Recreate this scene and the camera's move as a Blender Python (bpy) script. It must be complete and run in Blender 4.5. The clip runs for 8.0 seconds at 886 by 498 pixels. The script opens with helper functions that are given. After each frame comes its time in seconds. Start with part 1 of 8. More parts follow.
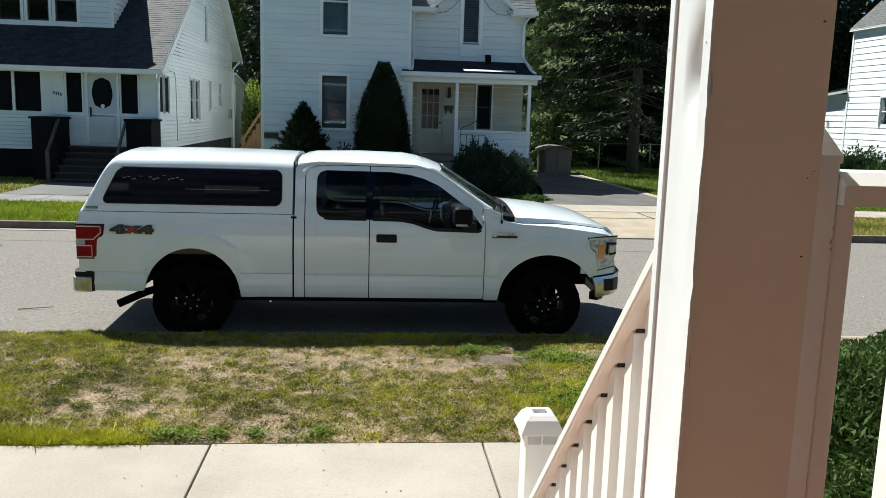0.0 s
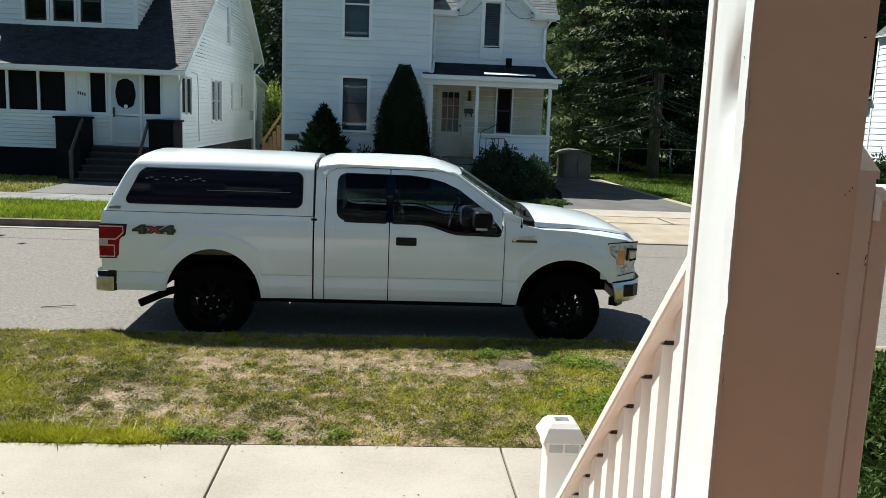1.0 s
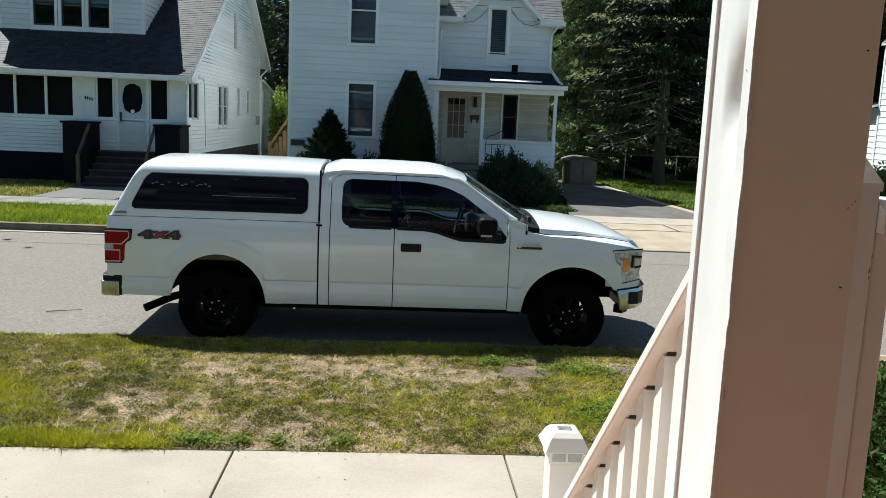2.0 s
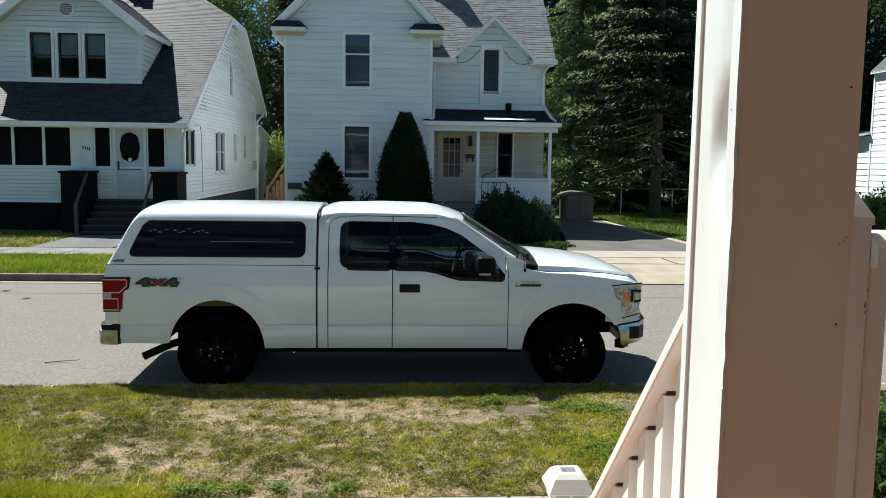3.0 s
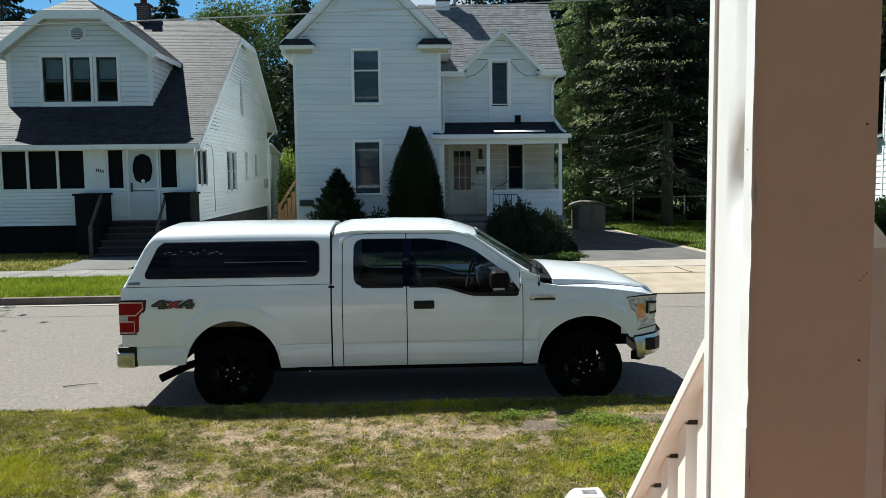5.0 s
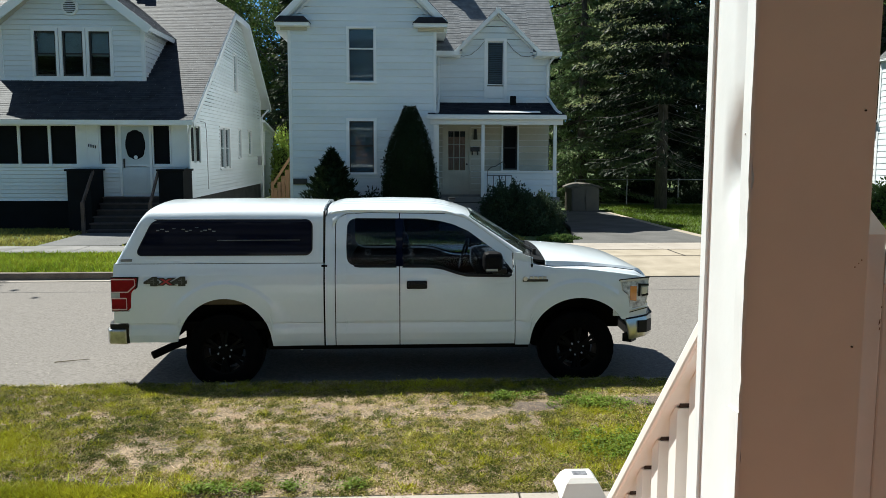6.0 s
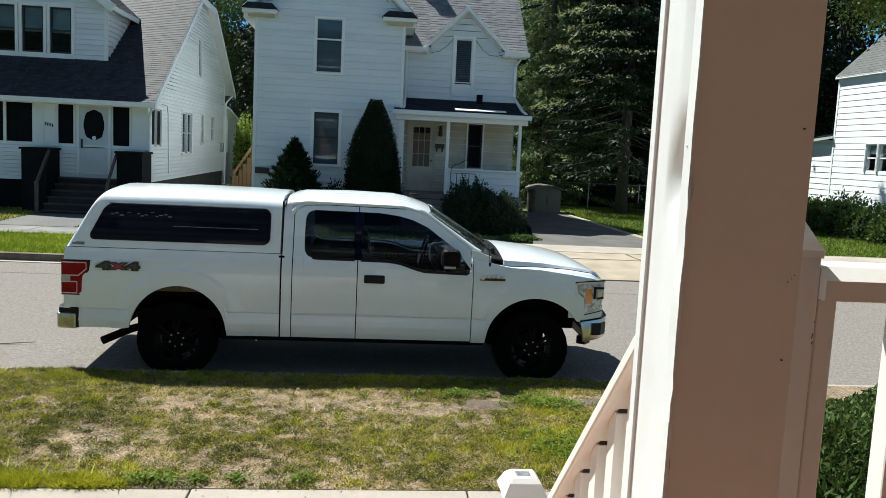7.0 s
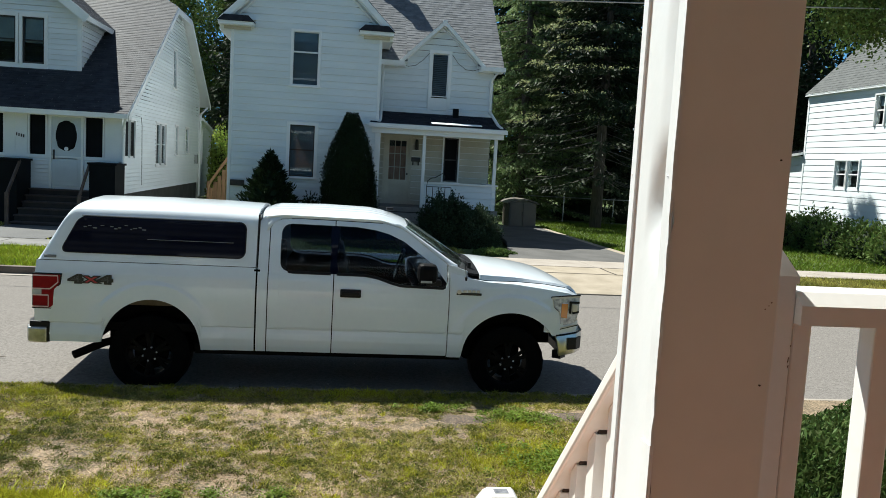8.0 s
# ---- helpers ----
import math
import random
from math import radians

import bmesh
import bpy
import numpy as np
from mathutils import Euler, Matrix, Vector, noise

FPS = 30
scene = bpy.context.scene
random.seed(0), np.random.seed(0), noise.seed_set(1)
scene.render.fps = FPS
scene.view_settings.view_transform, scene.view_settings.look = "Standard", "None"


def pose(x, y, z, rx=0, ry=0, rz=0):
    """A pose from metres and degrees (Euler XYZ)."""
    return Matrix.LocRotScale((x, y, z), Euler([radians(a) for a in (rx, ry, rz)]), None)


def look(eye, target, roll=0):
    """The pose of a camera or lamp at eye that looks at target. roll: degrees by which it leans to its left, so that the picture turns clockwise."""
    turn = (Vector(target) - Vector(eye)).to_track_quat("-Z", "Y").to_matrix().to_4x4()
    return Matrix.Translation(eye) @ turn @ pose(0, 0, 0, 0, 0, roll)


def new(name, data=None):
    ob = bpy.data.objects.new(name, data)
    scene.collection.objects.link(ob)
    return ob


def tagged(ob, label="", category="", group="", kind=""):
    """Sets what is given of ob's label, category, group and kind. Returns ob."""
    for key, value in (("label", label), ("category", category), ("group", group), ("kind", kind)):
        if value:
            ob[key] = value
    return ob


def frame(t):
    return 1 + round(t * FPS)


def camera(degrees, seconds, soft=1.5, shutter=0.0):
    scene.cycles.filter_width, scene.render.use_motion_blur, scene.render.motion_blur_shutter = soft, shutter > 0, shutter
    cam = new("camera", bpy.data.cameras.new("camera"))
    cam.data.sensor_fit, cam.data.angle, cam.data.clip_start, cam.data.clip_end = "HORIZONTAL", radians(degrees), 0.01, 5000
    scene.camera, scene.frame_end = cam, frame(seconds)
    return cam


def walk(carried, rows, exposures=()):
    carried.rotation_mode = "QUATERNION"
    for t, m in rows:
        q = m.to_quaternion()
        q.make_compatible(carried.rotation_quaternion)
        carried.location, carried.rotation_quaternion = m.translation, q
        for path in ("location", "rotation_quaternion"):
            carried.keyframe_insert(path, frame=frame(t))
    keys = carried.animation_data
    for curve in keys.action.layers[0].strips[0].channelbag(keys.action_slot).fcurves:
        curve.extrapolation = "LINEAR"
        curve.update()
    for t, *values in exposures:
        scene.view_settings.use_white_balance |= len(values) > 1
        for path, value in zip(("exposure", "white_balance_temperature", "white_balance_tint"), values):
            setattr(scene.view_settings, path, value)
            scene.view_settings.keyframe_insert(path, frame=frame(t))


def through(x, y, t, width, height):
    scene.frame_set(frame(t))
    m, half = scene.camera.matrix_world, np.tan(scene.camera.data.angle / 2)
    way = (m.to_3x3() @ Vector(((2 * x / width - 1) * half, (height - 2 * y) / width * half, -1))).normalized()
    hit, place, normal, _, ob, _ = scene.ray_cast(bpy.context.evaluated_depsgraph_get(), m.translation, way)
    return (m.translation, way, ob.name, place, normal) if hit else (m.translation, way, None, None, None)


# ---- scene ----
PATH = [
    (0, (1.837, -8.536, 2.393), (2.014, -6.57, 2.07), 1.7),
    (0.5, (1.824, -8.542, 2.4), (1.989, -6.575, 2.077), 1.9),
    (1, (1.819, -8.535, 2.403), (1.953, -6.565, 2.085), 2.2),
    (1.2, (1.820, -8.534, 2.404), (1.949, -6.563, 2.091), 2.3),
    (2.3, (1.825, -8.531, 2.411), (1.945, -6.556, 2.116), 2.4),
    (2.5, (1.826, -8.53, 2.412), (1.947, -6.552, 2.138), 2.3),
    (3, (1.834, -8.525, 2.418), (1.955, -6.54, 2.206), 0.8),
    (3.5, (1.831, -8.544, 2.432), (1.94, -6.555, 2.248), -0.4),
    (4, (1.826, -8.55, 2.446), (1.906, -6.558, 2.281), -1.2),
    (4.5, (1.826, -8.529, 2.454), (1.905, -6.538, 2.283), -1.2),
    (4.7, (1.826, -8.528, 2.454), (1.908, -6.537, 2.280), -0.9),
    (5.8, (1.824, -8.524, 2.455), (1.929, -6.539, 2.234), -0.4),
    (6, (1.824, -8.523, 2.455), (1.931, -6.539, 2.225), 0.1),
    (6.5, (1.837, -8.533, 2.457), (1.974, -6.551, 2.221), 2.1),
    (7, (1.846, -8.521, 2.459), (2.047, -6.545, 2.222), 2.8),
    (7.5, (1.84, -8.532, 2.475), (2.091, -6.56, 2.254), 2.8),
    (8, (1.833, -8.529, 2.475), (2.092, -6.556, 2.272), 3.2),
]
cam = camera(56.4, 8.0, soft=0.6)
walk(cam, [(t, look(eye, target, roll)) for t, eye, target, roll in PATH], [(0, 0.97, 5930, 5), (8, 0.97, 5930, 5)])

# ---- light: high sun behind the far houses, clear sky ----
SUN = Vector((-0.49, 0.53, 1.0)).normalized()
world = bpy.data.worlds.new("sky")
scene.world = world
world.use_nodes = True
wn = world.node_tree.nodes
sky = wn.new("ShaderNodeTexSky")
sky.sky_type = 'NISHITA'
sky.sun_disc = False
sky.sun_elevation = math.asin(SUN.z)
sky.sun_rotation = math.atan2(SUN.x, SUN.y)
sky.dust_density = 0.3
sky.ozone_density = 5.0
wn["Background"].inputs["Strength"].default_value = 0.029
wl = world.node_tree.links.new
# fair-weather cloud, broken and uneven, all round the sky
wtc, wmap, cloud, cover, wmix = wn.new("ShaderNodeTexCoord"), wn.new("ShaderNodeMapping"), wn.new("ShaderNodeTexNoise"), wn.new("ShaderNodeMapRange"), wn.new("ShaderNodeMix")
wmap.inputs["Scale"].default_value = (1.0, 1.0, 2.2)
cloud.inputs["Scale"].default_value, cloud.inputs["Detail"].default_value, cloud.inputs["Roughness"].default_value = 3.4, 7, 0.55
cover.inputs["From Min"].default_value, cover.inputs["From Max"].default_value = 0.52, 0.64
cover.inputs["To Max"].default_value = 0.85
wmix.data_type = 'RGBA'
wmix.inputs["B"].default_value = (11.5, 12.2, 13.0, 1)
wl(wtc.outputs["Generated"], wmap.inputs["Vector"])
wl(wmap.outputs[0], cloud.inputs["Vector"])
wl(cloud.outputs[0], cover.inputs["Value"])
wl(cover.outputs[0], wmix.inputs["Factor"])
# blue haze that brightens the sky towards the horizon
wsep, low, haze = wn.new("ShaderNodeSeparateXYZ"), wn.new("ShaderNodeMapRange"), wn.new("ShaderNodeMix")
low.interpolation_type = 'SMOOTHSTEP'
low.inputs["From Min"].default_value, low.inputs["From Max"].default_value = 0.62, 0.10
low.inputs["To Max"].default_value = 0.75
haze.data_type = 'RGBA'
haze.inputs["B"].default_value = (3.3, 9.4, 16.5, 1)
wl(wtc.outputs["Generated"], wsep.inputs[0])
wl(wsep.outputs["Z"], low.inputs["Value"])
wl(low.outputs[0], haze.inputs["Factor"])
wl(sky.outputs[0], haze.inputs["A"])
wl(haze.outputs["Result"], wmix.inputs["A"])
wl(wmix.outputs["Result"], wn["Background"].inputs["Color"])
sun_data = bpy.data.lights.new("sun", 'SUN')
sun_data.energy = 5.0
sun_data.angle = radians(0.55)
sun_data.color = (1.0, 0.925, 0.80)
sun = new("sun", sun_data)
sun.matrix_world = look(SUN * 60, (0, 0, 0))

# ---- building helpers ----
def thing(name, at, label, category, group="", kind=""):
    ob = new(name)
    ob.location = at
    ob.empty_display_size = 0.1
    return tagged(ob, label, category, group, kind)


def part(name, bm, material, parent=None, label="", smooth=False, kind=""):
    """One mesh object, modelled in world metres, under a thing or a part."""
    me = bpy.data.meshes.new(name)
    bm.normal_update()
    bm.to_mesh(me)
    bm.free()
    if smooth:
        me.polygons.foreach_set("use_smooth", [True] * len(me.polygons))
    for m in material if isinstance(material, (list, tuple)) else (material,):
        me.materials.append(m)
    ob = new(name, me)
    if parent is not None:
        ob.parent = parent
        if parent.type == 'EMPTY':
            ob.matrix_parent_inverse = Matrix.Translation(-parent.location)
    return tagged(ob, label, kind=kind)


def raw(name, verts, faces, material, parent=None, label="", smooth=False, kind=""):
    me = bpy.data.meshes.new(name)
    me.from_pydata(verts, [], faces)
    me.update()
    if smooth:
        me.polygons.foreach_set("use_smooth", [True] * len(me.polygons))
    for m in material if isinstance(material, (list, tuple)) else (material,):
        me.materials.append(m)
    ob = new(name, me)
    if parent is not None:
        ob.parent = parent
        if parent.type == 'EMPTY':
            ob.matrix_parent_inverse = Matrix.Translation(-parent.location)
    return tagged(ob, label, kind=kind)


def box(bm, x0, x1, y0, y1, z0, z1, bevel=0.0):
    """A box into bm."""
    v = [bm.verts.new(p) for p in ((x0, y0, z0), (x1, y0, z0), (x1, y1, z0), (x0, y1, z0),
                                   (x0, y0, z1), (x1, y0, z1), (x1, y1, z1), (x0, y1, z1))]
    fs = [bm.faces.new([v[i] for i in q]) for q in ((3, 2, 1, 0), (4, 5, 6, 7), (0, 1, 5, 4), (1, 2, 6, 5), (2, 3, 7, 6), (3, 0, 4, 7))]
    if bevel:
        es = list({e for f in fs for e in f.edges})
        bmesh.ops.bevel(bm, geom=es, offset=bevel, segments=2, affect='EDGES', profile=0.5)
    return bm


def boxes(*rows, bevel=0.0):
    bm = bmesh.new()
    for r in rows:
        box(bm, *r, bevel=bevel)
    return bm


def prism(bm, pts, axis, a, b, bevel=0.0):
    """A 2D outline pushed along an axis from a to b."""
    def at(p, d):
        return {"x": (d, p[0], p[1]), "y": (p[0], d, p[1]), "z": (p[0], p[1], d)}[axis]
    lo, hi = [bm.verts.new(at(p, a)) for p in pts], [bm.verts.new(at(p, b)) for p in pts]
    n = len(pts)
    fs = [bm.faces.new(lo), bm.faces.new(hi[::-1])]
    fs += [bm.faces.new((lo[i], hi[i], hi[(i + 1) % n], lo[(i + 1) % n])) for i in range(n)]
    bmesh.ops.recalc_face_normals(bm, faces=fs)
    if bevel:
        bmesh.ops.bevel(bm, geom=list({e for f in fs for e in f.edges}), offset=bevel, segments=2, affect='EDGES', profile=0.5)
    return bm


def tube(bm, pts, r, n=8, r1=None, cap=True):
    """A round bar through the points, tapering from r to r1."""
    pts = [Vector(p) for p in pts]
    rings = []
    for i, p in enumerate(pts):
        d = (pts[min(i + 1, len(pts) - 1)] - pts[max(i - 1, 0)]).normalized()
        u = d.cross(Vector((0, 0, 1)) if abs(d.z) < 0.95 else Vector((1, 0, 0))).normalized()
        w = d.cross(u)
        rr = r if r1 is None else r + (r1 - r) * i / (len(pts) - 1)
        rings.append([bm.verts.new(p + rr * (math.cos(a) * u + math.sin(a) * w)) for a in (math.tau * k / n for k in range(n))])
    for a, b in zip(rings, rings[1:]):
        for k in range(n):
            bm.faces.new((a[k], a[(k + 1) % n], b[(k + 1) % n], b[k]))
    if cap:
        bm.faces.new(rings[0][::-1])
        bm.faces.new(rings[-1])
    return bm


def beam(bm, p, q, w, h):
    """A straight square bar from p to q, w wide and h high."""
    p, q = Vector(p), Vector(q)
    d = (q - p).normalized()
    u = d.cross(Vector((0, 0, 1)) if abs(d.z) < 0.98 else Vector((0, 1, 0))).normalized()
    v = u.cross(d)
    c = [(-w / 2, -h / 2), (w / 2, -h / 2), (w / 2, h / 2), (-w / 2, h / 2)]
    a = [bm.verts.new(p + s * u + t * v) for s, t in c]
    b = [bm.verts.new(q + s * u + t * v) for s, t in c]
    fs = [bm.faces.new(a), bm.faces.new(b[::-1])] + [bm.faces.new((a[i], b[i], b[(i + 1) % 4], a[(i + 1) % 4])) for i in range(4)]
    bmesh.ops.recalc_face_normals(bm, faces=fs)
    return bm


def soften(ob, angle=35):
    """Smooth shading that keeps sharp edges."""
    me = ob.data
    bm = bmesh.new()
    bm.from_mesh(me)
    for e in bm.edges:
        e.smooth = not (len(e.link_faces) == 2 and e.calc_face_angle(0) > radians(angle))
    for f in bm.faces:
        f.smooth = True
    bm.to_mesh(me)
    bm.free()
    return ob


# ---- materials ----
def surf(name, c1, c2, scale=3.0, rough=0.6, bump=0.1, fine=60.0, metal=0.0, rand=0.0, stretch=(1, 1, 1), spec=0.5, coat=0.0, island=False, hue=None, grain=0.35):
    """A surface of two colours mixed by broad and fine noise, with fine relief; rand varies it piece by piece."""
    m = bpy.data.materials.new(name)
    m.use_nodes = True
    nt = m.node_tree
    N, L = nt.nodes.new, nt.links.new
    b = nt.nodes["Principled BSDF"]
    tc, mp = N("ShaderNodeTexCoord"), N("ShaderNodeMapping")
    mp.inputs["Scale"].default_value = stretch
    L(tc.outputs["Object"], mp.inputs["Vector"])
    n1, n2 = N("ShaderNodeTexNoise"), N("ShaderNodeTexNoise")
    n1.inputs["Scale"].default_value, n1.inputs["Detail"].default_value = scale, 5
    n2.inputs["Scale"].default_value, n2.inputs["Detail"].default_value = fine, 3
    L(mp.outputs[0], n1.inputs["Vector"])
    L(mp.outputs[0], n2.inputs["Vector"])
    add = N("ShaderNodeMath")
    add.operation = 'MULTIPLY_ADD'
    add.inputs[1].default_value = grain
    L(n2.outputs[0], add.inputs[0])
    L(n1.outputs[0], add.inputs[2])
    ramp = N("ShaderNodeMapRange")
    ramp.inputs["From Min"].default_value, ramp.inputs["From Max"].default_value = 0.28 + 0.5 * grain, 0.72 + 0.5 * grain
    L(add.outputs[0], ramp.inputs["Value"])
    mix = N("ShaderNodeMix")
    mix.data_type = 'RGBA'
    mix.inputs["A"].default_value, mix.inputs["B"].default_value = (*c1, 1), (*c2, 1)
    L(ramp.outputs[0], mix.inputs["Factor"])
    out = mix.outputs["Result"]
    if rand:
        r = N("ShaderNodeNewGeometry").outputs["Random Per Island"] if island else N("ShaderNodeObjectInfo").outputs["Random"]
        hs, mr = N("ShaderNodeHueSaturation"), N("ShaderNodeMapRange")
        mr.inputs["To Min"].default_value, mr.inputs["To Max"].default_value = 1 - rand, 1 + rand
        L(r, mr.inputs["Value"])
        L(mr.outputs[0], hs.inputs["Value"])
        if hue:
            mh = N("ShaderNodeMapRange")
            mh.inputs["To Min"].default_value, mh.inputs["To Max"].default_value = 0.5 - hue, 0.5 + hue
            L(r, mh.inputs["Value"])
            L(mh.outputs[0], hs.inputs["Hue"])
        L(out, hs.inputs["Color"])
        out = hs.outputs[0]
    L(out, b.inputs["Base Color"])
    b.inputs["Roughness"].default_value, b.inputs["Metallic"].default_value = rough, metal
    b.inputs["Specular IOR Level"].default_value = spec
    b.inputs["Coat Weight"].default_value = coat
    b.inputs["Coat Roughness"].default_value = 0.03
    if bump:
        bp = N("ShaderNodeBump")
        bp.inputs["Strength"].default_value, bp.inputs["Distance"].default_value = bump, 0.02
        L(n2.outputs[0], bp.inputs["Height"])
        L(bp.outputs[0], b.inputs["Normal"])
    return m


def glass(name, tint=(1, 1, 1), rough=0.0, ior=1.25):
    m = bpy.data.materials.new(name)
    m.use_nodes = True
    b = m.node_tree.nodes["Principled BSDF"]
    b.inputs["Base Color"].default_value = (*tint, 1)
    b.inputs["Transmission Weight"].default_value = 1.0
    b.inputs["Roughness"].default_value = rough
    b.inputs["IOR"].default_value = ior
    return m


def leafy(name, c1, c2, rough=0.55, rand=0.35, hue=0.02, through=0.35):
    """Leaves: two greens by noise, varied leaf by leaf, letting some light through."""
    m = surf(name, c1, c2, scale=0.7, rough=rough, bump=0, fine=6, rand=rand, island=True, hue=hue, spec=0.12)
    nt = m.node_tree
    b = nt.nodes["Principled BSDF"]
    tr, mx = nt.nodes.new("ShaderNodeBsdfTranslucent"), nt.nodes.new("ShaderNodeMixShader")
    col = b.inputs["Base Color"].links[0].from_socket
    nt.links.new(col, tr.inputs["Color"])
    mx.inputs[0].default_value = through
    nt.links.new(b.outputs[0], mx.inputs[1])
    nt.links.new(tr.outputs[0], mx.inputs[2])
    nt.links.new(mx.outputs[0], nt.nodes["Material Output"].inputs["Surface"])
    return m


M_CLAP = surf("white_clapboard_paint", (0.735, 0.785, 0.805), (0.80, 0.845, 0.865), 0.8, 0.55, 0.05, 25, rand=0.04, stretch=(0.3, 1, 2))
M_CLAP_OLD = surf("weathered_siding_paint", (0.645, 0.70, 0.73), (0.75, 0.80, 0.83), 1.2, 0.5, 0.05, 12, rand=0.028, stretch=(0.5, 1, 3))
M_TRIM = surf("white_trim_paint", (0.76, 0.785, 0.79), (0.83, 0.85, 0.855), 2.0, 0.45, 0.04, 40)
# darker cream for porch wall, ceiling, door, dormer soffit and bed moulds
M_CREAM = surf("cream_tone", (0.44, 0.42, 0.34), (0.54, 0.52, 0.44), 1.5, 0.6, 0.05, 20, rand=0.05)
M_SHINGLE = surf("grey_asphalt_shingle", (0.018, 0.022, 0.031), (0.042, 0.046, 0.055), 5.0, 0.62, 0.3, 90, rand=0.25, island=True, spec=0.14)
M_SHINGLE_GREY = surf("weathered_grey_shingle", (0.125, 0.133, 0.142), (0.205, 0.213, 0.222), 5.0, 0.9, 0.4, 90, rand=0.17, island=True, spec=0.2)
M_SHINGLE_PALE = surf("pale_grey_shingle", (0.105, 0.11, 0.11), (0.145, 0.15, 0.148), 4.0, 0.95, 0.2, 90, rand=0.06, island=True, spec=0.1)
M_SHINGLE_DARK = surf("dark_asphalt_shingle", (0.018, 0.020, 0.028), (0.04, 0.043, 0.055), 5.0, 0.95, 0.4, 90, rand=0.2, island=True, spec=0.08)
M_BLACK = surf("black_screen", (0.004, 0.005, 0.006), (0.006, 0.008, 0.010), 3, 0.8, 0.02, 200, spec=0.15)
M_DARKWOOD = surf("dark_stained_wood", (0.012, 0.010, 0.009), (0.03, 0.022, 0.02), 4, 0.7, 0.3, 40, stretch=(1, 8, 1))
M_STEP = surf("brown_step_wood", (0.035, 0.026, 0.024), (0.075, 0.055, 0.05), 4, 0.7, 0.3, 40)
M_FOUND = surf("dark_foundation_block", (0.025, 0.028, 0.025), (0.06, 0.06, 0.055), 2, 0.9, 0.4, 30)
M_BRICK = surf("red_brown_brick", (0.05, 0.027, 0.024), (0.105, 0.052, 0.04), 8, 0.85, 0.4, 60, rand=0.3)
M_MORTAR = surf("grey_mortar", (0.25, 0.24, 0.22), (0.35, 0.33, 0.30), 8, 0.95, 0.3, 60)
M_CONCRETE = surf("pale_concrete", (0.275, 0.241, 0.203), (0.365, 0.325, 0.28), 1.6, 0.9, 0.12, 60, grain=0.55)
M_CONCRETE_OLD = surf("old_grey_concrete", (0.15, 0.147, 0.14), (0.24, 0.235, 0.225), 1.4, 0.9, 0.3, 50, spec=0.2)
M_BOUNCE_SLAB = surf("pale_bounce_concrete", (0.44, 0.42, 0.38), (0.55, 0.53, 0.49), 1.6, 0.9, 0.1, 60)
M_SEALED = surf("dark_sealed_asphalt", (0.094, 0.092, 0.089), (0.148, 0.144, 0.138), 1.1, 0.93, 0.3, 90, spec=0.12)
M_ASPHALT = surf("worn_grey_asphalt", (0.135, 0.124, 0.113), (0.255, 0.236, 0.216), 30.0, 0.95, 0.4, 160, grain=1.9, spec=0.12)
M_WALK_SHADE = surf("shade_dark_walk", (0.09, 0.09, 0.09), (0.13, 0.13, 0.128), 0.8, 0.9, 0.3, 150)
M_KERB = surf("weathered_kerb_stone", (0.08, 0.06, 0.045), (0.20, 0.165, 0.13), 2.5, 0.9, 0.4, 40)
M_GLASS = glass("window_glass", (0.86, 0.97, 1.0), ior=1.32)
M_APRON = surf("tan_old_concrete", (0.26, 0.22, 0.16), (0.38, 0.325, 0.25), 1.8, 0.92, 0.3, 50)
M_SHADE = surf("pale_window_shade", (0.15, 0.185, 0.205), (0.21, 0.25, 0.27), 2, 0.8, 0.02, 30)
M_VINYL = surf("bright_white_vinyl", (0.84, 0.855, 0.86), (0.885, 0.895, 0.90), 2.0, 0.35, 0.02, 40)
M_BLIND = surf("slate_blue_shade", (0.060, 0.086, 0.108), (0.085, 0.115, 0.14), 2, 0.7, 0.02, 30)
M_FENCE = surf("cedar_fence_wood", (0.34, 0.19, 0.09), (0.46, 0.28, 0.14), 3, 0.7, 0.2, 40, stretch=(6, 6, 0.6), rand=0.15)
M_SHED = surf("taupe_shed_metal", (0.088, 0.078, 0.066), (0.125, 0.110, 0.094), 2, 0.5, 0.05, 40)
M_METAL = surf("galvanised_metal", (0.35, 0.36, 0.37), (0.45, 0.46, 0.47), 4, 0.4, 0.1, 60, metal=0.8)
M_IRON = surf("black_wrought_iron", (0.015, 0.015, 0.016), (0.03, 0.03, 0.03), 10, 0.5, 0.1, 80)
M_WHITEVINYL = surf("white_vinyl", (0.74, 0.72, 0.69), (0.80, 0.79, 0.77), 3, 0.35, 0.02, 50)

# ---- ground, road, kerbs, walks ----
def sheet(name, x0, x1, y0, y1, nx, ny, height, material, label, category, kind="structure"):
    vs = [(x0 + (x1 - x0) * i / nx, y0 + (y1 - y0) * j / ny) for j in range(ny + 1) for i in range(nx + 1)]
    vs = [(x, y, height(x, y)) for x, y in vs]
    fs = [(j * (nx + 1) + i, j * (nx + 1) + i + 1, (j + 1) * (nx + 1) + i + 1, (j + 1) * (nx + 1) + i) for j in range(ny) for i in range(nx)]
    ob = raw(name, vs, fs, material, smooth=True)
    return tagged(ob, label, category, kind=kind)


def soil_material():
    """Lawn soil: bare pale dirt, dry straw and green by noise at two scales."""
    m = surf("dry_lawn_soil", (0.055, 0.046, 0.026), (0.31, 0.23, 0.145), 4.0, 0.95, 0.8, 45, grain=1.3)
    return m


M_SOIL = soil_material()
M_TURF = surf("green_turf", (0.045, 0.075, 0.015), (0.085, 0.12, 0.03), 1.0, 0.95, 0.5, 30)


NEAR_KERB, FAR_KERB = -0.08, 7.62


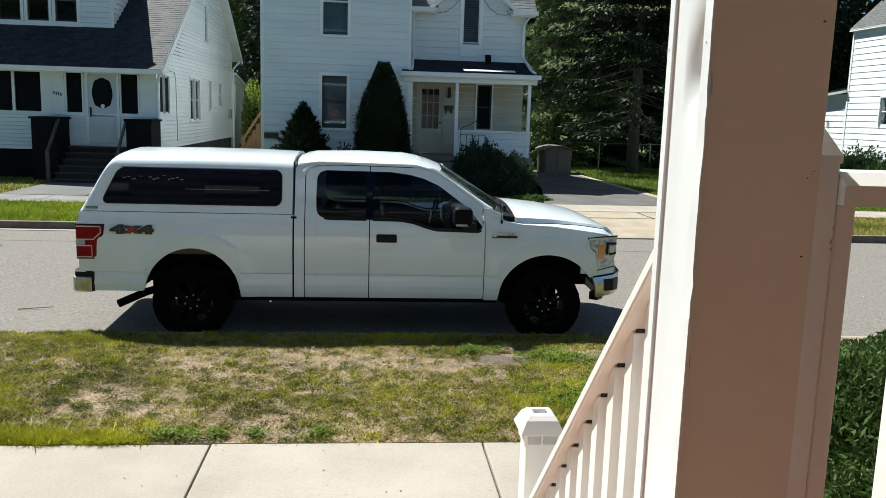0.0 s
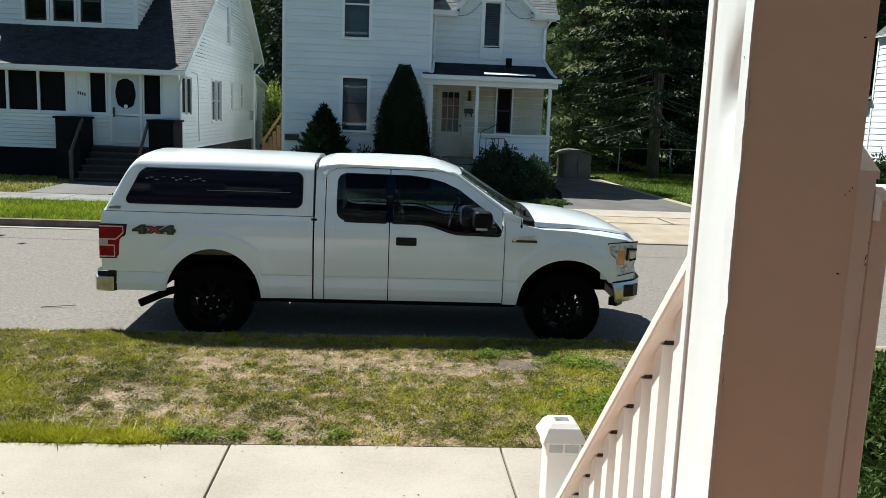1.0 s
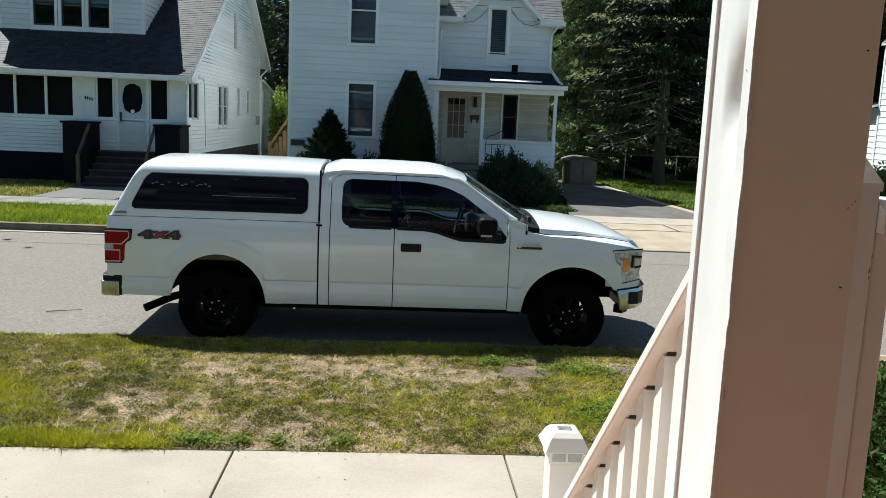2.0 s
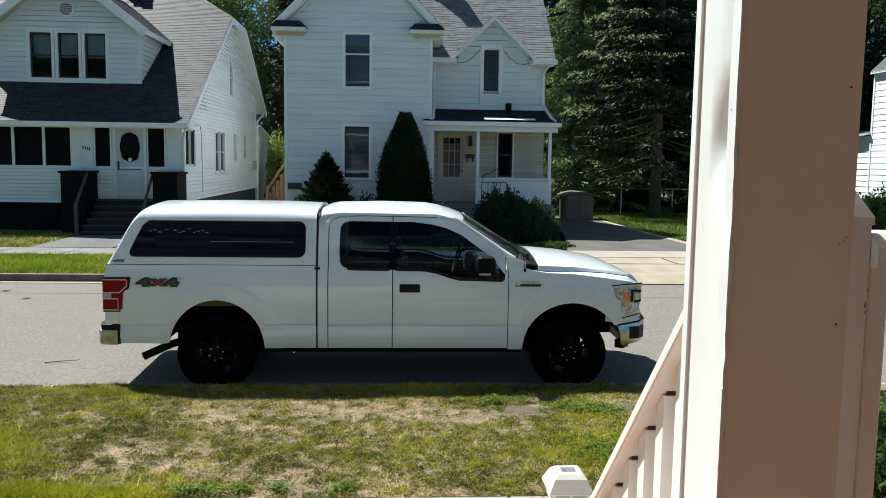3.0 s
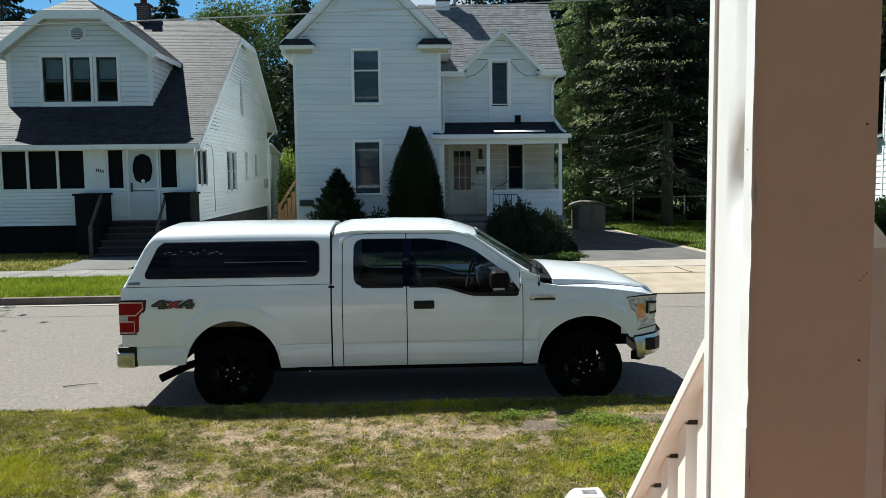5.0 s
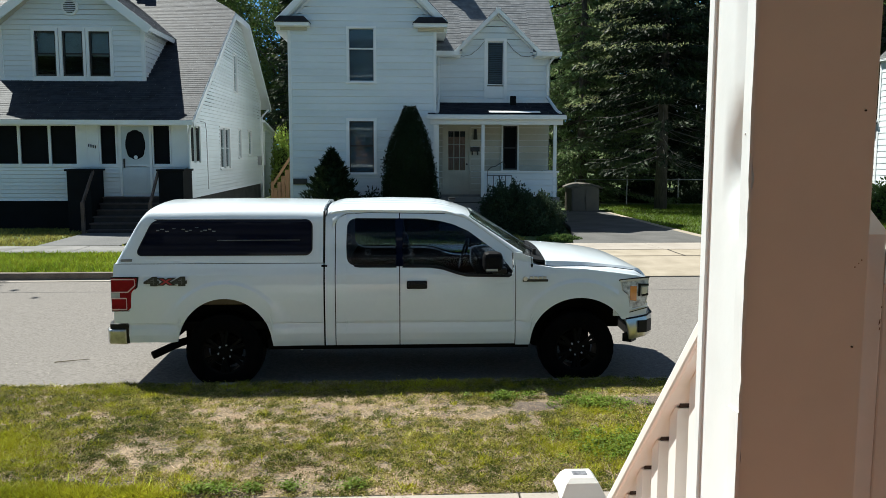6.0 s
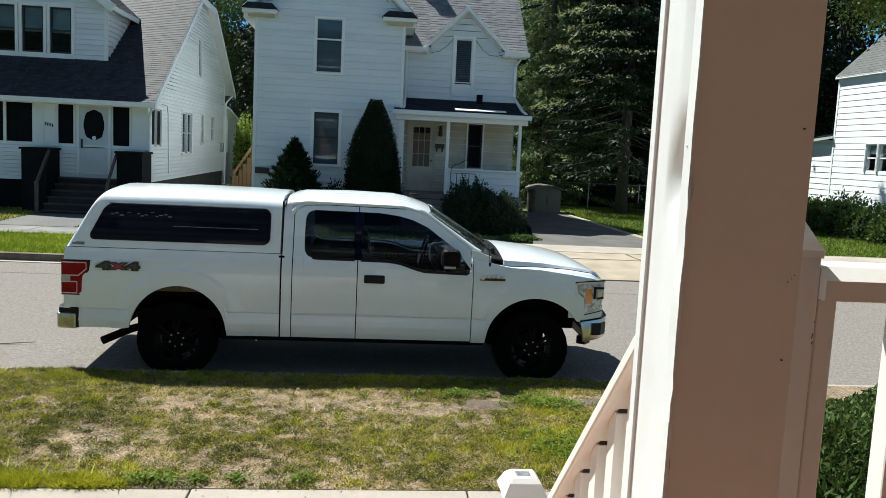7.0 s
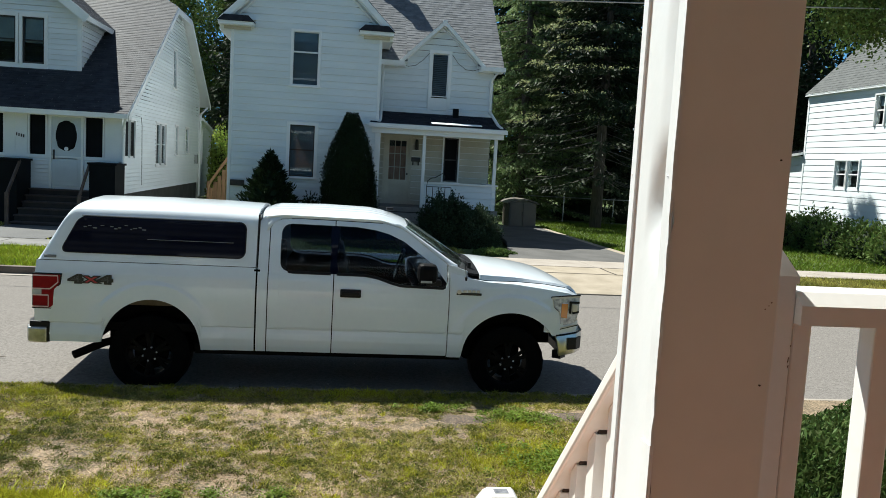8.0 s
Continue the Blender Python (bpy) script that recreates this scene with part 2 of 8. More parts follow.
def lawn_height(x, y):
    """Near lawn rising from the kerb to the walk."""
    t = min(1, max(0, (NEAR_KERB - y) / 3.0))
    return 0.10 + 0.06 * t + 0.012 * noise.noise((x * 1.3, y * 1.3, 0.3))


# one sheet to the horizon, under everything
tagged(raw("ground", [(-900, -900, -0.06), (900, -900, -0.06), (900, 900, -0.06), (-900, 900, -0.06)], [(0, 1, 2, 3)], M_TURF),
       "wide green ground reaching the horizon", "ground", kind="structure")
sheet("road", -60, 60, NEAR_KERB - 0.05, FAR_KERB + 0.05, 120, 16, lambda x, y: 0.05 * math.sin(math.pi * min(1, max(0, (y - NEAR_KERB) / 7.7))) - 0.0, M_ASPHALT,
      "worn grey asphalt street with fine cracks", "road")
sheet("lawn", -30, 30, -3.19, NEAR_KERB - 0.1, 300, 16, lawn_height, M_SOIL, "half-dry patchy lawn strip beside the street", "lawn")
sheet("front_yard", -30, 30, -12.0, -4.72, 60, 12, lambda x, y: 0.16, M_TURF, "grassy yard in front of the porch", "lawn")


def kerb(name, y0, y1, z, label):
    ob = tagged(new(name), label, "kerb", kind="structure")
    x = -40.0
    while x < 40:
        bm = boxes((x + 0.006, x + 2.994, y0, y1, -0.05, z), bevel=0.018)
        part("kerb_stone", bm, M_CONCRETE, ob)
        x += 3.0
    return ob


kerb("kerb_near", NEAR_KERB - 0.13, NEAR_KERB, 0.10, "low weathered concrete kerb under the lawn edge")


def slab_walk(name, x0, x1, y0, y1, step, z, material, label, off=0.0):
    """A concrete walk of slabs with open joints."""
    ob = tagged(new(name), label, "pavement", kind="structure")
    k = math.floor((x0 - off) / step)
    x = off + k * step
    while x < x1:
        bm = bmesh.new()
        box(bm, x + 0.006, x + step - 0.006, y0, y1, z - 0.12, z + random.uniform(-0.003, 0.003), bevel=0.009)
        part("slab", bm, material, ob)
        x += step
    part("joint_bed", boxes((x0, x1, y0 + 0.01, y1 - 0.01, z - 0.13, z - 0.03)), M_FOUND, ob)
    return ob


slab_walk("pavement_near", -28, 30, -4.72, -3.19, 1.83, 0.17, M_CONCRETE, "pale concrete pavement of square slabs", off=0.80)
# pits, crumbs and stains on the walk
M_GRIT = surf("dark_walk_grit", (0.10, 0.085, 0.07), (0.22, 0.19, 0.155), 20, 0.95, 0, 40, rand=0.5, island=True)
grit = []
for k in range(320):
    x, y = random.uniform(-3.5, 4.0), random.uniform(-4.7, -3.22)
    s, a = 0.0015 + 0.008 * random.random() ** 3, random.uniform(0, 6.3)
    grit += [(x + s * math.cos(a + q) * (1 if q % 2 < 1 else 0.6), y + s * math.sin(a + q), 0.1745 + random.uniform(0, 0.002)) for q in (0, 1.57, 3.14, 4.71)]
tagged(raw("walk_grit", grit, [(4 * k, 4 * k + 1, 4 * k + 2, 4 * k + 3) for k in range(320)], M_GRIT), "dark crumbs and pits scattered on the pavement", "grit", kind="stuff")

# ---- house building helpers ----
def minus(spans, a, b):
    out = []
    for s, e in spans:
        if b <= s or a >= e:
            out.append((s, e))
        else:
            if a > s:
                out.append((s, a))
            if b < e:
                out.append((b, e))
    return [(s, e) for s, e in out if e - s > 0.01]


def siding(parent, axis, plane, out, u0, u1, z0, z1, exposure, material, holes=(), gable=None, name="siding_board", lap=0.034, gap=0.015):
    """Lapped boards, one object a course. axis 'y': a wall across x at y = plane, facing out (-1 or 1); axis 'x': the other way.
    gable(z) gives the span of the wall at a height."""
    z = z0
    while z < z1 - 0.02:
        top = min(z + exposure, z1) - gap
        cuts = sorted({z, top, *[h for a, b, c, d in holes for h in (c, d) if z < h < top]})
        for za, zb in zip(cuts, cuts[1:]):
            lo, hi = (u0, u1), (u0, u1)
            if gable:
                lo, hi = gable(za), gable(zb)
                if lo[1] - lo[0] < 0.03:
                    continue
            spans = [(lo[0], lo[1])]
            for a, b, c, d in holes:
                if c < (za + zb) / 2 < d:
                    spans = minus(spans, a, b)
            ya, yb = lap * (1 - (za - z) / exposure) + 0.004, lap * (1 - (zb - z) / exposure) + 0.004
            for s, e in spans:
                vs, fs = [], []
                s2 = max(s, hi[0]) if s <= lo[0] + 1e-6 else s
                e2 = min(e, hi[1]) if e >= lo[1] - 1e-6 else e
                if e2 < s2:
                    s2 = e2 = (s2 + e2) / 2
                k = len(vs)
                for u, d, h in ((s, ya, za), (e, ya, za), (e2, yb, zb), (s2, yb, zb), (s, 0, za), (e, 0, za)):
                    vs.append((u, plane + out * d, h) if axis == "y" else (plane + out * d, u, h))
                fs += [(k, k + 1, k + 2, k + 3), (k + 4, k + 5, k + 1, k)]
                raw(name, vs, fs, material, parent)
        z += exposure


def wall(name, parent, axis, y0, y1, u0, u1, z0, z1, holes, material):
    """A wall with thickness and openings right through it."""
    us = sorted({u0, u1, *[v for a, b, c, d in holes for v in (a, b)]})
    zs = sorted({z0, z1, *[v for a, b, c, d in holes for v in (c, d)]})
    bm = bmesh.new()
    for a, b in zip(us, us[1:]):
        run = []
        for c, d in zip(zs, zs[1:]):
            hole = any(h[0] <= (a + b) / 2 <= h[1] and h[2] <= (c + d) / 2 <= h[3] for h in holes)
            if not hole:
                if run and abs(run[-1][1] - c) < 1e-6:
                    run[-1] = (run[-1][0], d)
                else:
                    run.append((c, d))
        for c, d in run:
            box(bm, *((a, b, y0, y1) if axis == "y" else (y0, y1, a, b)), c, d)
    return part(name, bm, material, parent)


def shingles(parent, p, material, name="roof", under=None, course=0.14, tab=0.32, thick=0.10, jig=0.012):
    """A roof slope from its corners (eave left, eave right, ridge right, ridge left): a slab under courses of overlapping tabs."""
    a, b, c, d = [Vector(v) for v in p]
    n = (b - a).cross(d - a).normalized()
    if n.z < 0:
        n = -n
    slab_v = [v + n * s for s in (-thick, -0.004) for v in (a, b, c, d)]
    slab = raw(name, slab_v, [(0, 1, 2, 3), (7, 6, 5, 4), (0, 4, 5, 1), (1, 5, 6, 2), (2, 6, 7, 3), (3, 7, 4, 0)], under or M_TRIM, parent)
    rows = max(1, int(((d - a).length + (c - b).length) / 2 / course))
    vs, fs = [], []
    for r in range(rows):
        t0, t1 = r / rows, min(1, (r + 1.15) / rows)
        l0, r0, l1, r1 = a.lerp(d, t0), b.lerp(c, t0), a.lerp(d, t1), b.lerp(c, t1)
        wide = (r0 - l0).length
        m = max(1, int(wide / tab))
        edges = [0.0] + [min(1, max(0, (k + (0.5 if r % 2 else 0) + random.uniform(-0.1, 0.1)) / m)) for k in range(1, m)] + [1.0]
        for s0, s1 in zip(edges, edges[1:]):
            if s1 - s0 < 1e-4:
                continue
            up = 0.008 + random.uniform(0, jig) * 0.4
            k = len(vs)
            vs += [l0.lerp(r0, s0) + n * up, l0.lerp(r0, s1) + n * up, l1.lerp(r1, s1) + n * 0.003, l1.lerp(r1, s0) + n * 0.003, l0.lerp(r0, s0), l0.lerp(r0, s1)]
            fs += [(k, k + 1, k + 2, k + 3), (k + 4, k + 5, k + 1, k)]
    raw("shingles", vs, fs, material, slab, kind="stuff")
    return slab


def framed(parent, axis, plane, out, a, b, c, d, name="window", w=0.09, sash=True, shade=0.0, split=0.5, pane=None, back=None, mat=None, sill=True, bar=0.045, dark=None, flush=False, cloth=None):
    """A window in the opening a..b, c..d: casing, sill, sash bars, glass set back, and a shade behind it where there is one."""
    def B(u0, u1, d0, d1, z0, z1):
        lo, hi = sorted((plane + out * d0, plane + out * d1))
        return (u0, u1, lo, hi, z0, z1) if axis == "y" else (lo, hi, u0, u1, z0, z1)
    mat = mat or M_TRIM
    win = part(name, boxes(B(a - w, a, -0.10, 0.045, c - 0.02, d + w), B(b, b + w, -0.10, 0.045, c - 0.02, d + w), B(a, b, -0.10, 0.045, d, d + w)), mat, parent)
    if sill:
        part("sill", boxes(B(a - w - 0.03, b + w + 0.03, -0.10, 0.075, c - 0.065, c - 0.02)), mat, win)
    mid = c + (d - c) * split
    rows = [B(a, a + bar, -0.075, -0.02, c, d), B(b - bar, b, -0.075, -0.02, c, d), B(a + bar, b - bar, -0.075, -0.02, c, c + bar), B(a + bar, b - bar, -0.075, -0.02, d - bar, d)]
    if sash:
        rows.append(B(a + bar, b - bar, -0.075, -0.012, mid - 0.022, mid + 0.022))
    part("sash", boxes(*rows), dark or mat, win)
    front = 0.04 if flush else 0.0
    g = part("pane", boxes(B(a + bar, b - bar, -0.055 + front, -0.048 + front, c + bar, d - bar)), pane or M_GLASS, win)
    g.visible_shadow = False
    if shade:
        part("shade", boxes(B(a + bar, b - bar, -0.13, -0.12, d - (d - c) * shade, d - bar)), cloth or M_SHADE, win)
    # black sheet behind the glass stands for the unlit room
    if back:
        part("dark_room_sheet", boxes(B(a + bar, b - bar, -0.16, -0.14, c, d)), back, win)
    return win


# ---- house A: bungalow with an enclosed porch, clipped gables and a wide dormer ----
HA = thing("house", (-9.0, 22, 0.1), "white one-and-a-half-storey bungalow with enclosed porch and grey shingle roof", "house", "houses across the street")
AX0, AX1 = -16.0, -4.62
SW = -4.62
porch_holes = [(-11.25, -10.42, 2.12, 3.26), (-10.33, -9.62, 2.12, 3.26), (-9.54, -8.72, 2.12, 3.26), (-8.64, -7.90, 2.12, 3.26),
               (-7.17, -6.73, 2.12, 3.27), (-6.55, -5.72, 1.22, 3.25), (-5.60, -5.12, 2.12, 3.27)]
wall("porch_wall", HA, "y", 17.24, 17.36, AX0, AX1, 1.0, 3.45, porch_holes, M_TRIM)
siding(HA, "y", 17.24, -1, AX0, AX1 - 0.05, 1.0, 2.02, 0.115, M_CLAP, holes=[(-7.22, -5.05, 1.0, 3.5)])
siding(HA, "y", 17.24, -1, -7.22, -5.05, 1.14, 2.02, 0.115, M_CLAP, holes=[(-6.62, -5.65, 1.0, 3.5)])
part("porch_trim", boxes((AX0, -4.58, 17.19, 17.24, 2.02, 2.10), (AX0, -4.58, 17.19, 17.24, 3.30, 3.45), (-7.87, -7.24, 17.21, 17.24, 2.1, 3.3),
                         (-7.60, -7.565, 17.195, 17.21, 2.1, 3.3), (-5.06, -4.58, 17.21, 17.24, 2.1, 3.3), (-4.72, -4.58, 17.20, 17.24, 1.0, 2.02)), M_TRIM, HA)
for a, b, c, d in porch_holes:
    if d - c < 1.8:
        framed(HA, "y", 17.24, -1, a, b, c, d, w=0.04, sash=False, sill=False, bar=0.02, pane=M_BLACK, dark=M_BLACK)
part("fascia", boxes((AX0, -4.28, 16.62, 16.66, 3.28, 3.42)), M_TRIM, HA)
part("soffit", boxes((AX0, -4.30, 16.66, 17.24, 3.33, 3.36)), M_TRIM, HA)
part("skirt", boxes((AX0, AX1 - 0.02, 17.26, 17.34, 0.0, 1.0)), M_BLACK, HA, "dark lattice skirt under the porch")
part("foundation", boxes((AX0, AX1 - 0.04, 17.36, 31.0, 0.0, 1.06)), M_FOUND, HA)
# side wall, facing the neighbour
side_holes = [(17.62, 18.22, 2.15, 3.30), (18.28, 18.88, 2.15, 3.30), (21.95, 22.75, 1.9, 3.36), (22.85, 23.65, 1.9, 3.36), (25.42, 25.95, 2.28, 3.40), (27.6, 28.35, 2.38, 3.40), (24.75, 25.4, 4.85, 6.30)]
RIDGE_Y, RIDGE_Z = 25.27, 8.58


def gable_a(z):
    half = (8.36 - z) / 0.595
    return (max(17.24, RIDGE_Y - half), min(30.9, RIDGE_Y + half))


wall("side_wall", HA, "x", SW - 0.12, SW, 17.36, 18.95, 1.05, 3.62, side_holes[:2], M_TRIM)
wall("side_wall", HA, "x", SW - 0.12, SW, 18.95, 30.9, 1.05, 4.0, side_holes[2:-1], M_TRIM)
wall("gable_wall", HA, "x", SW - 0.12, SW, 21.2, 29.0, 4.0, 6.0, [(24.75, 25.4, 4.85, 6.0)], M_TRIM)
siding(HA, "x", SW, 1, 17.24, 30.9, 1.05, 7.6, 0.125, M_CLAP, holes=side_holes, gable=gable_a)
for i, (a, b, c, d) in enumerate(side_holes):
    framed(HA, "x", SW, 1, a, b, c, d, w=0.07, mat=M_VINYL, sash=i > 1, pane=M_BLACK if i < 2 else None, shade=0.0 if i < 2 else 0.97, flush=True, bar=0.05, sill=i > 1)
part("corner_board", boxes((SW - 0.03, SW + 0.04, 17.2, 17.3, 1.05, 3.3)), M_TRIM, HA)
part("corner_board", boxes((SW - 0.03, SW + 0.04, 30.8, 30.92, 1.05, 4.9)), M_TRIM, HA)
part("back_wall", boxes((AX0, SW - 0.12, 30.7, 30.9, 1.05, 4.9)), M_TRIM, HA)
part("end_wall", boxes((AX0, AX0 + 0.15, 17.4, 30.7, 1.05, 3.6)), M_TRIM, HA)
part("floor_deck", boxes((AX0, SW - 0.13, 17.37, 30.7, 1.06, 1.16)), M_DARKWOOD, HA)
# unseen dark partitions added behind the windows
part("added_partition", boxes((AX0, SW - 0.15, 19.6, 19.7, 1.16, 3.9), (-10.6, -6.4, 20.8, 20.9, 4.5, 5.7), (-6.5, -6.4, 19.75, 30.0, 1.16, 4.6)), M_FOUND, HA)
part("attic_floor", boxes((AX0, SW - 0.15, 19.0, 30.0, 4.5, 4.56)), M_FOUND, HA)
# main roof, clipped at the gable end
RE = -4.28
shingles(HA, ((AX0, 16.65, 3.42), (RE, 16.65, 3.42), (RE, 23.83, 7.72), (AX0, 23.83, 7.72)), M_SHINGLE, under=M_TRIM)
shingles(HA, ((AX0, 23.83, 7.72), (RE, 23.83, 7.72), (-5.6, RIDGE_Y, RIDGE_Z), (AX0, RIDGE_Y, RIDGE_Z)), M_SHINGLE)
shingles(HA, ((RE, 23.83, 7.72), (RE, 26.71, 7.72), (-5.6, RIDGE_Y + 0.05, RIDGE_Z), (-5.6, RIDGE_Y - 0.05, RIDGE_Z)), M_SHINGLE)
shingles(HA, ((RE, 32.1, 4.6), (AX0, 32.1, 4.6), (AX0, 26.71, 7.72), (RE, 26.71, 7.72)), M_SHINGLE)
shingles(HA, ((RE, 26.71, 7.72), (AX0, 26.71, 7.72), (AX0, RIDGE_Y, RIDGE_Z), (-5.6, RIDGE_Y, RIDGE_Z)), M_SHINGLE)
for p, q in (((RE + 0.006, 16.7, 3.29), (RE + 0.006, 23.83, 7.57)), ((RE + 0.006, 23.83, 7.57), (RE + 0.006, 26.71, 7.57)), ((RE + 0.006, 26.71, 7.57), (RE + 0.006, 32.05, 4.49))):
    part("rake_board", beam(bmesh.new(), p, q, 0.04, 0.18), M_TRIM, HA)
# downspouts, cable, meter
part("downspout", tube(bmesh.new(), [(-4.35, 16.72, 3.30), (-4.5, 17.0, 3.0), (-4.52, 17.12, 2.7), (-4.52, 17.12, 1.1)], 0.04, 8), M_TRIM, HA)
part("downspout", tube(bmesh.new(), [(-4.4, 31.9, 4.5), (-4.55, 31.0, 4.1), (-4.55, 30.95, 0.4)], 0.05, 8), M_TRIM, HA)
part("cable", tube(bmesh.new(), [(-4.58, 18.9, 3.48), (-4.58, 19.6, 3.46), (-4.58, 19.75, 3.2), (-4.58, 19.85, 1.25)], 0.012, 6), M_METAL, HA)
part("meter_box", boxes((SW, SW + 0.15, 29.9, 30.2, 1.9, 2.3), bevel=0.01), M_METAL, HA)
part("ridge_vent", boxes((-8.0, -7.6, 25.0, 25.2, 8.35, 8.62), bevel=0.01), M_IRON, HA)
# rear lean-to
part("lean_to", boxes((-9, SW - 0.03, 30.9, 34.9, 0.3, 3.4)), M_TRIM, HA)
siding(HA, "x", SW - 0.03, 1, 30.92, 34.9, 0.5, 3.98, 0.125, M_CLAP, holes=[(31.0, 31.95, 1.9, 3.45)], gable=lambda z: (30.92, 34.9 if z < 3.4 else max(30.92, 34.9 - (z - 3.4) / 0.13)))
framed(HA, "x", SW, 1, 31.0, 31.95, 1.9, 3.45, shade=0.5, back=M_BLACK)
shingles(HA, ((-4.4, 35.1, 3.42), (-9, 35.1, 3.42), (-9, 30.9, 3.98), (-4.4, 30.9, 3.98)), M_SHINGLE)
# dormer
DH = [(-9.66, -9.0, 4.88, 6.28), (-8.80, -8.16, 4.88, 6.28), (-7.97, -7.32, 4.88, 6.28)]
DX0, DX1, DC = -10.75, -6.25, -8.5


def gable_d(z):
    half = (8.26 - z) / 0.76
    return (max(DX0, DC - half), min(DX1, DC + half))


wall("dormer_wall", HA, "y", 18.87, 18.99, DX0, DX1, 4.55, 6.6, DH, M_TRIM)
part("dormer_gable", prism(bmesh.new(), [(DX0, 6.6), (DX1, 6.6), (DC + 1.0, 7.5), (DC - 1.0, 7.5)], "y", 18.89, 18.99), M_TRIM, HA)
siding(HA, "y", 18.87, -1, DX0, DX1, 4.72, 7.66, 0.16, M_CLAP_OLD, holes=[(-9.74, -7.24, 4.78, 6.36)], gable=gable_d)
part("window_bank_sill", boxes((-9.76, -7.22, 18.82, 18.87, 4.72, 4.80)), M_TRIM, HA)
part("window_bank_head", boxes((-9.76, -7.22, 18.83, 18.87, 6.36, 6.42)), M_TRIM, HA)
for a, b, c, d in DH:
    framed(HA, "y", 18.85, -1, a, b, c, d, w=0.085, shade=0.55, sill=False, bar=0.05, dark=M_IRON)
for x, o in ((DX1, 1), (DX0, -1)):
    wall("dormer_cheek", HA, "x", min(x, x - 0.1 * o), max(x, x - 0.1 * o), 18.99, 21.5, 4.9, 6.35, [], M_TRIM)
siding(HA, "x", DX1, 1, 18.87, 21.7, 4.72, 6.4, 0.16, M_CLAP_OLD, gable=lambda z: (18.87, min(21.7, 16.65 + (z - 3.42) / 0.597)))
part("corner_board", boxes((DX1 - 0.1, DX1 + 0.03, 18.835, 18.88, 4.7, 6.4)), M_TRIM, HA)
part("corner_board", boxes((DX0 - 0.03, DX0 + 0.1, 18.835, 18.88, 4.7, 6.4)), M_TRIM, HA)
EZ, FY, EO = 6.42, 18.37, 2.54
BZ = 7.66
bx = EO - (BZ - EZ) / 0.76
shingles(HA, ((DC + EO, FY, EZ), (DC + EO, 21.7, EZ), (DC + bx, 23.85, BZ), (DC + bx, FY, BZ)), M_SHINGLE)
shingles(HA, ((DC - EO, 21.7, EZ), (DC - EO, FY, EZ), (DC - bx, FY, BZ), (DC - bx, 23.85, BZ)), M_SHINGLE)
shingles(HA, ((DC + bx, FY, BZ), (DC + bx, 23.85, BZ), (DC, 25.0, 8.3), (DC, FY + 1.0, 8.3)), M_SHINGLE)
shingles(HA, ((DC - bx, 23.85, BZ), (DC - bx, FY, BZ), (DC, FY + 1.0, 8.3), (DC, 25.0, 8.3)), M_SHINGLE)
shingles(HA, ((DC - bx, FY, BZ), (DC + bx, FY, BZ), (DC + 0.02, FY + 1.0, 8.3), (DC - 0.02, FY + 1.0, 8.3)), M_SHINGLE)
bm = bmesh.new()
for s in (-1, 1):
    beam(bm, (DC + s * (EO + 0.02), FY + 0.02, EZ - 0.14), (DC + s * bx, FY + 0.02, BZ - 0.12), 0.05, 0.26)
    beam(bm, (DC + s * (EO - 0.02), FY, EZ - 0.1), (DC + s * (EO - 0.02), 21.5, EZ - 0.1), 0.04, 0.14)
beam(bm, (DC - bx - 0.10, FY + 0.016, BZ - 0.12), (DC + bx + 0.10, FY + 0.016, BZ - 0.12), 0.05, 0.26)
for s in (-1, 1):
    beam(bm, (DC + s * (bx - 0.02), FY + 0.3, BZ - 0.13), (DC + s * (bx + 0.12), FY + 0.3, BZ - 0.13), 0.6, 0.1)
part("barge_board", bm, M_TRIM, HA)
for s in (-1, 1):
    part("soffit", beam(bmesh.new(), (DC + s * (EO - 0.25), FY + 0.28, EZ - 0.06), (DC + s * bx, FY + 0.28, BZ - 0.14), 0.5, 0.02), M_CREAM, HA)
# octagonal vent
oc = [(DC + 0.27 * math.cos(math.tau * (k + 0.5) / 8), 7.02 + 0.27 * math.sin(math.tau * (k + 0.5) / 8)) for k in range(8)]
ov = part("vent", prism(bmesh.new(), oc, "y", 18.79, 18.86), M_TRIM, HA)
part("vent_back", prism(bmesh.new(), [(DC + (x - DC) * 0.74, 7.02 + (z - 7.02) * 0.74) for x, z in oc], "y", 18.778, 18.795), M_FOUND, ov)
for k in range(6):
    z = 6.87 + k * 0.06
    half = 0.19 - max(0, abs(z - 7.02) - 0.08) * 0.9
    part("louvre", prism(bmesh.new(), [(18.75, z), (18.785, z + 0.035), (18.79, z + 0.03), (18.755, z - 0.005)], "x", DC - half, DC + half), M_TRIM, ov)


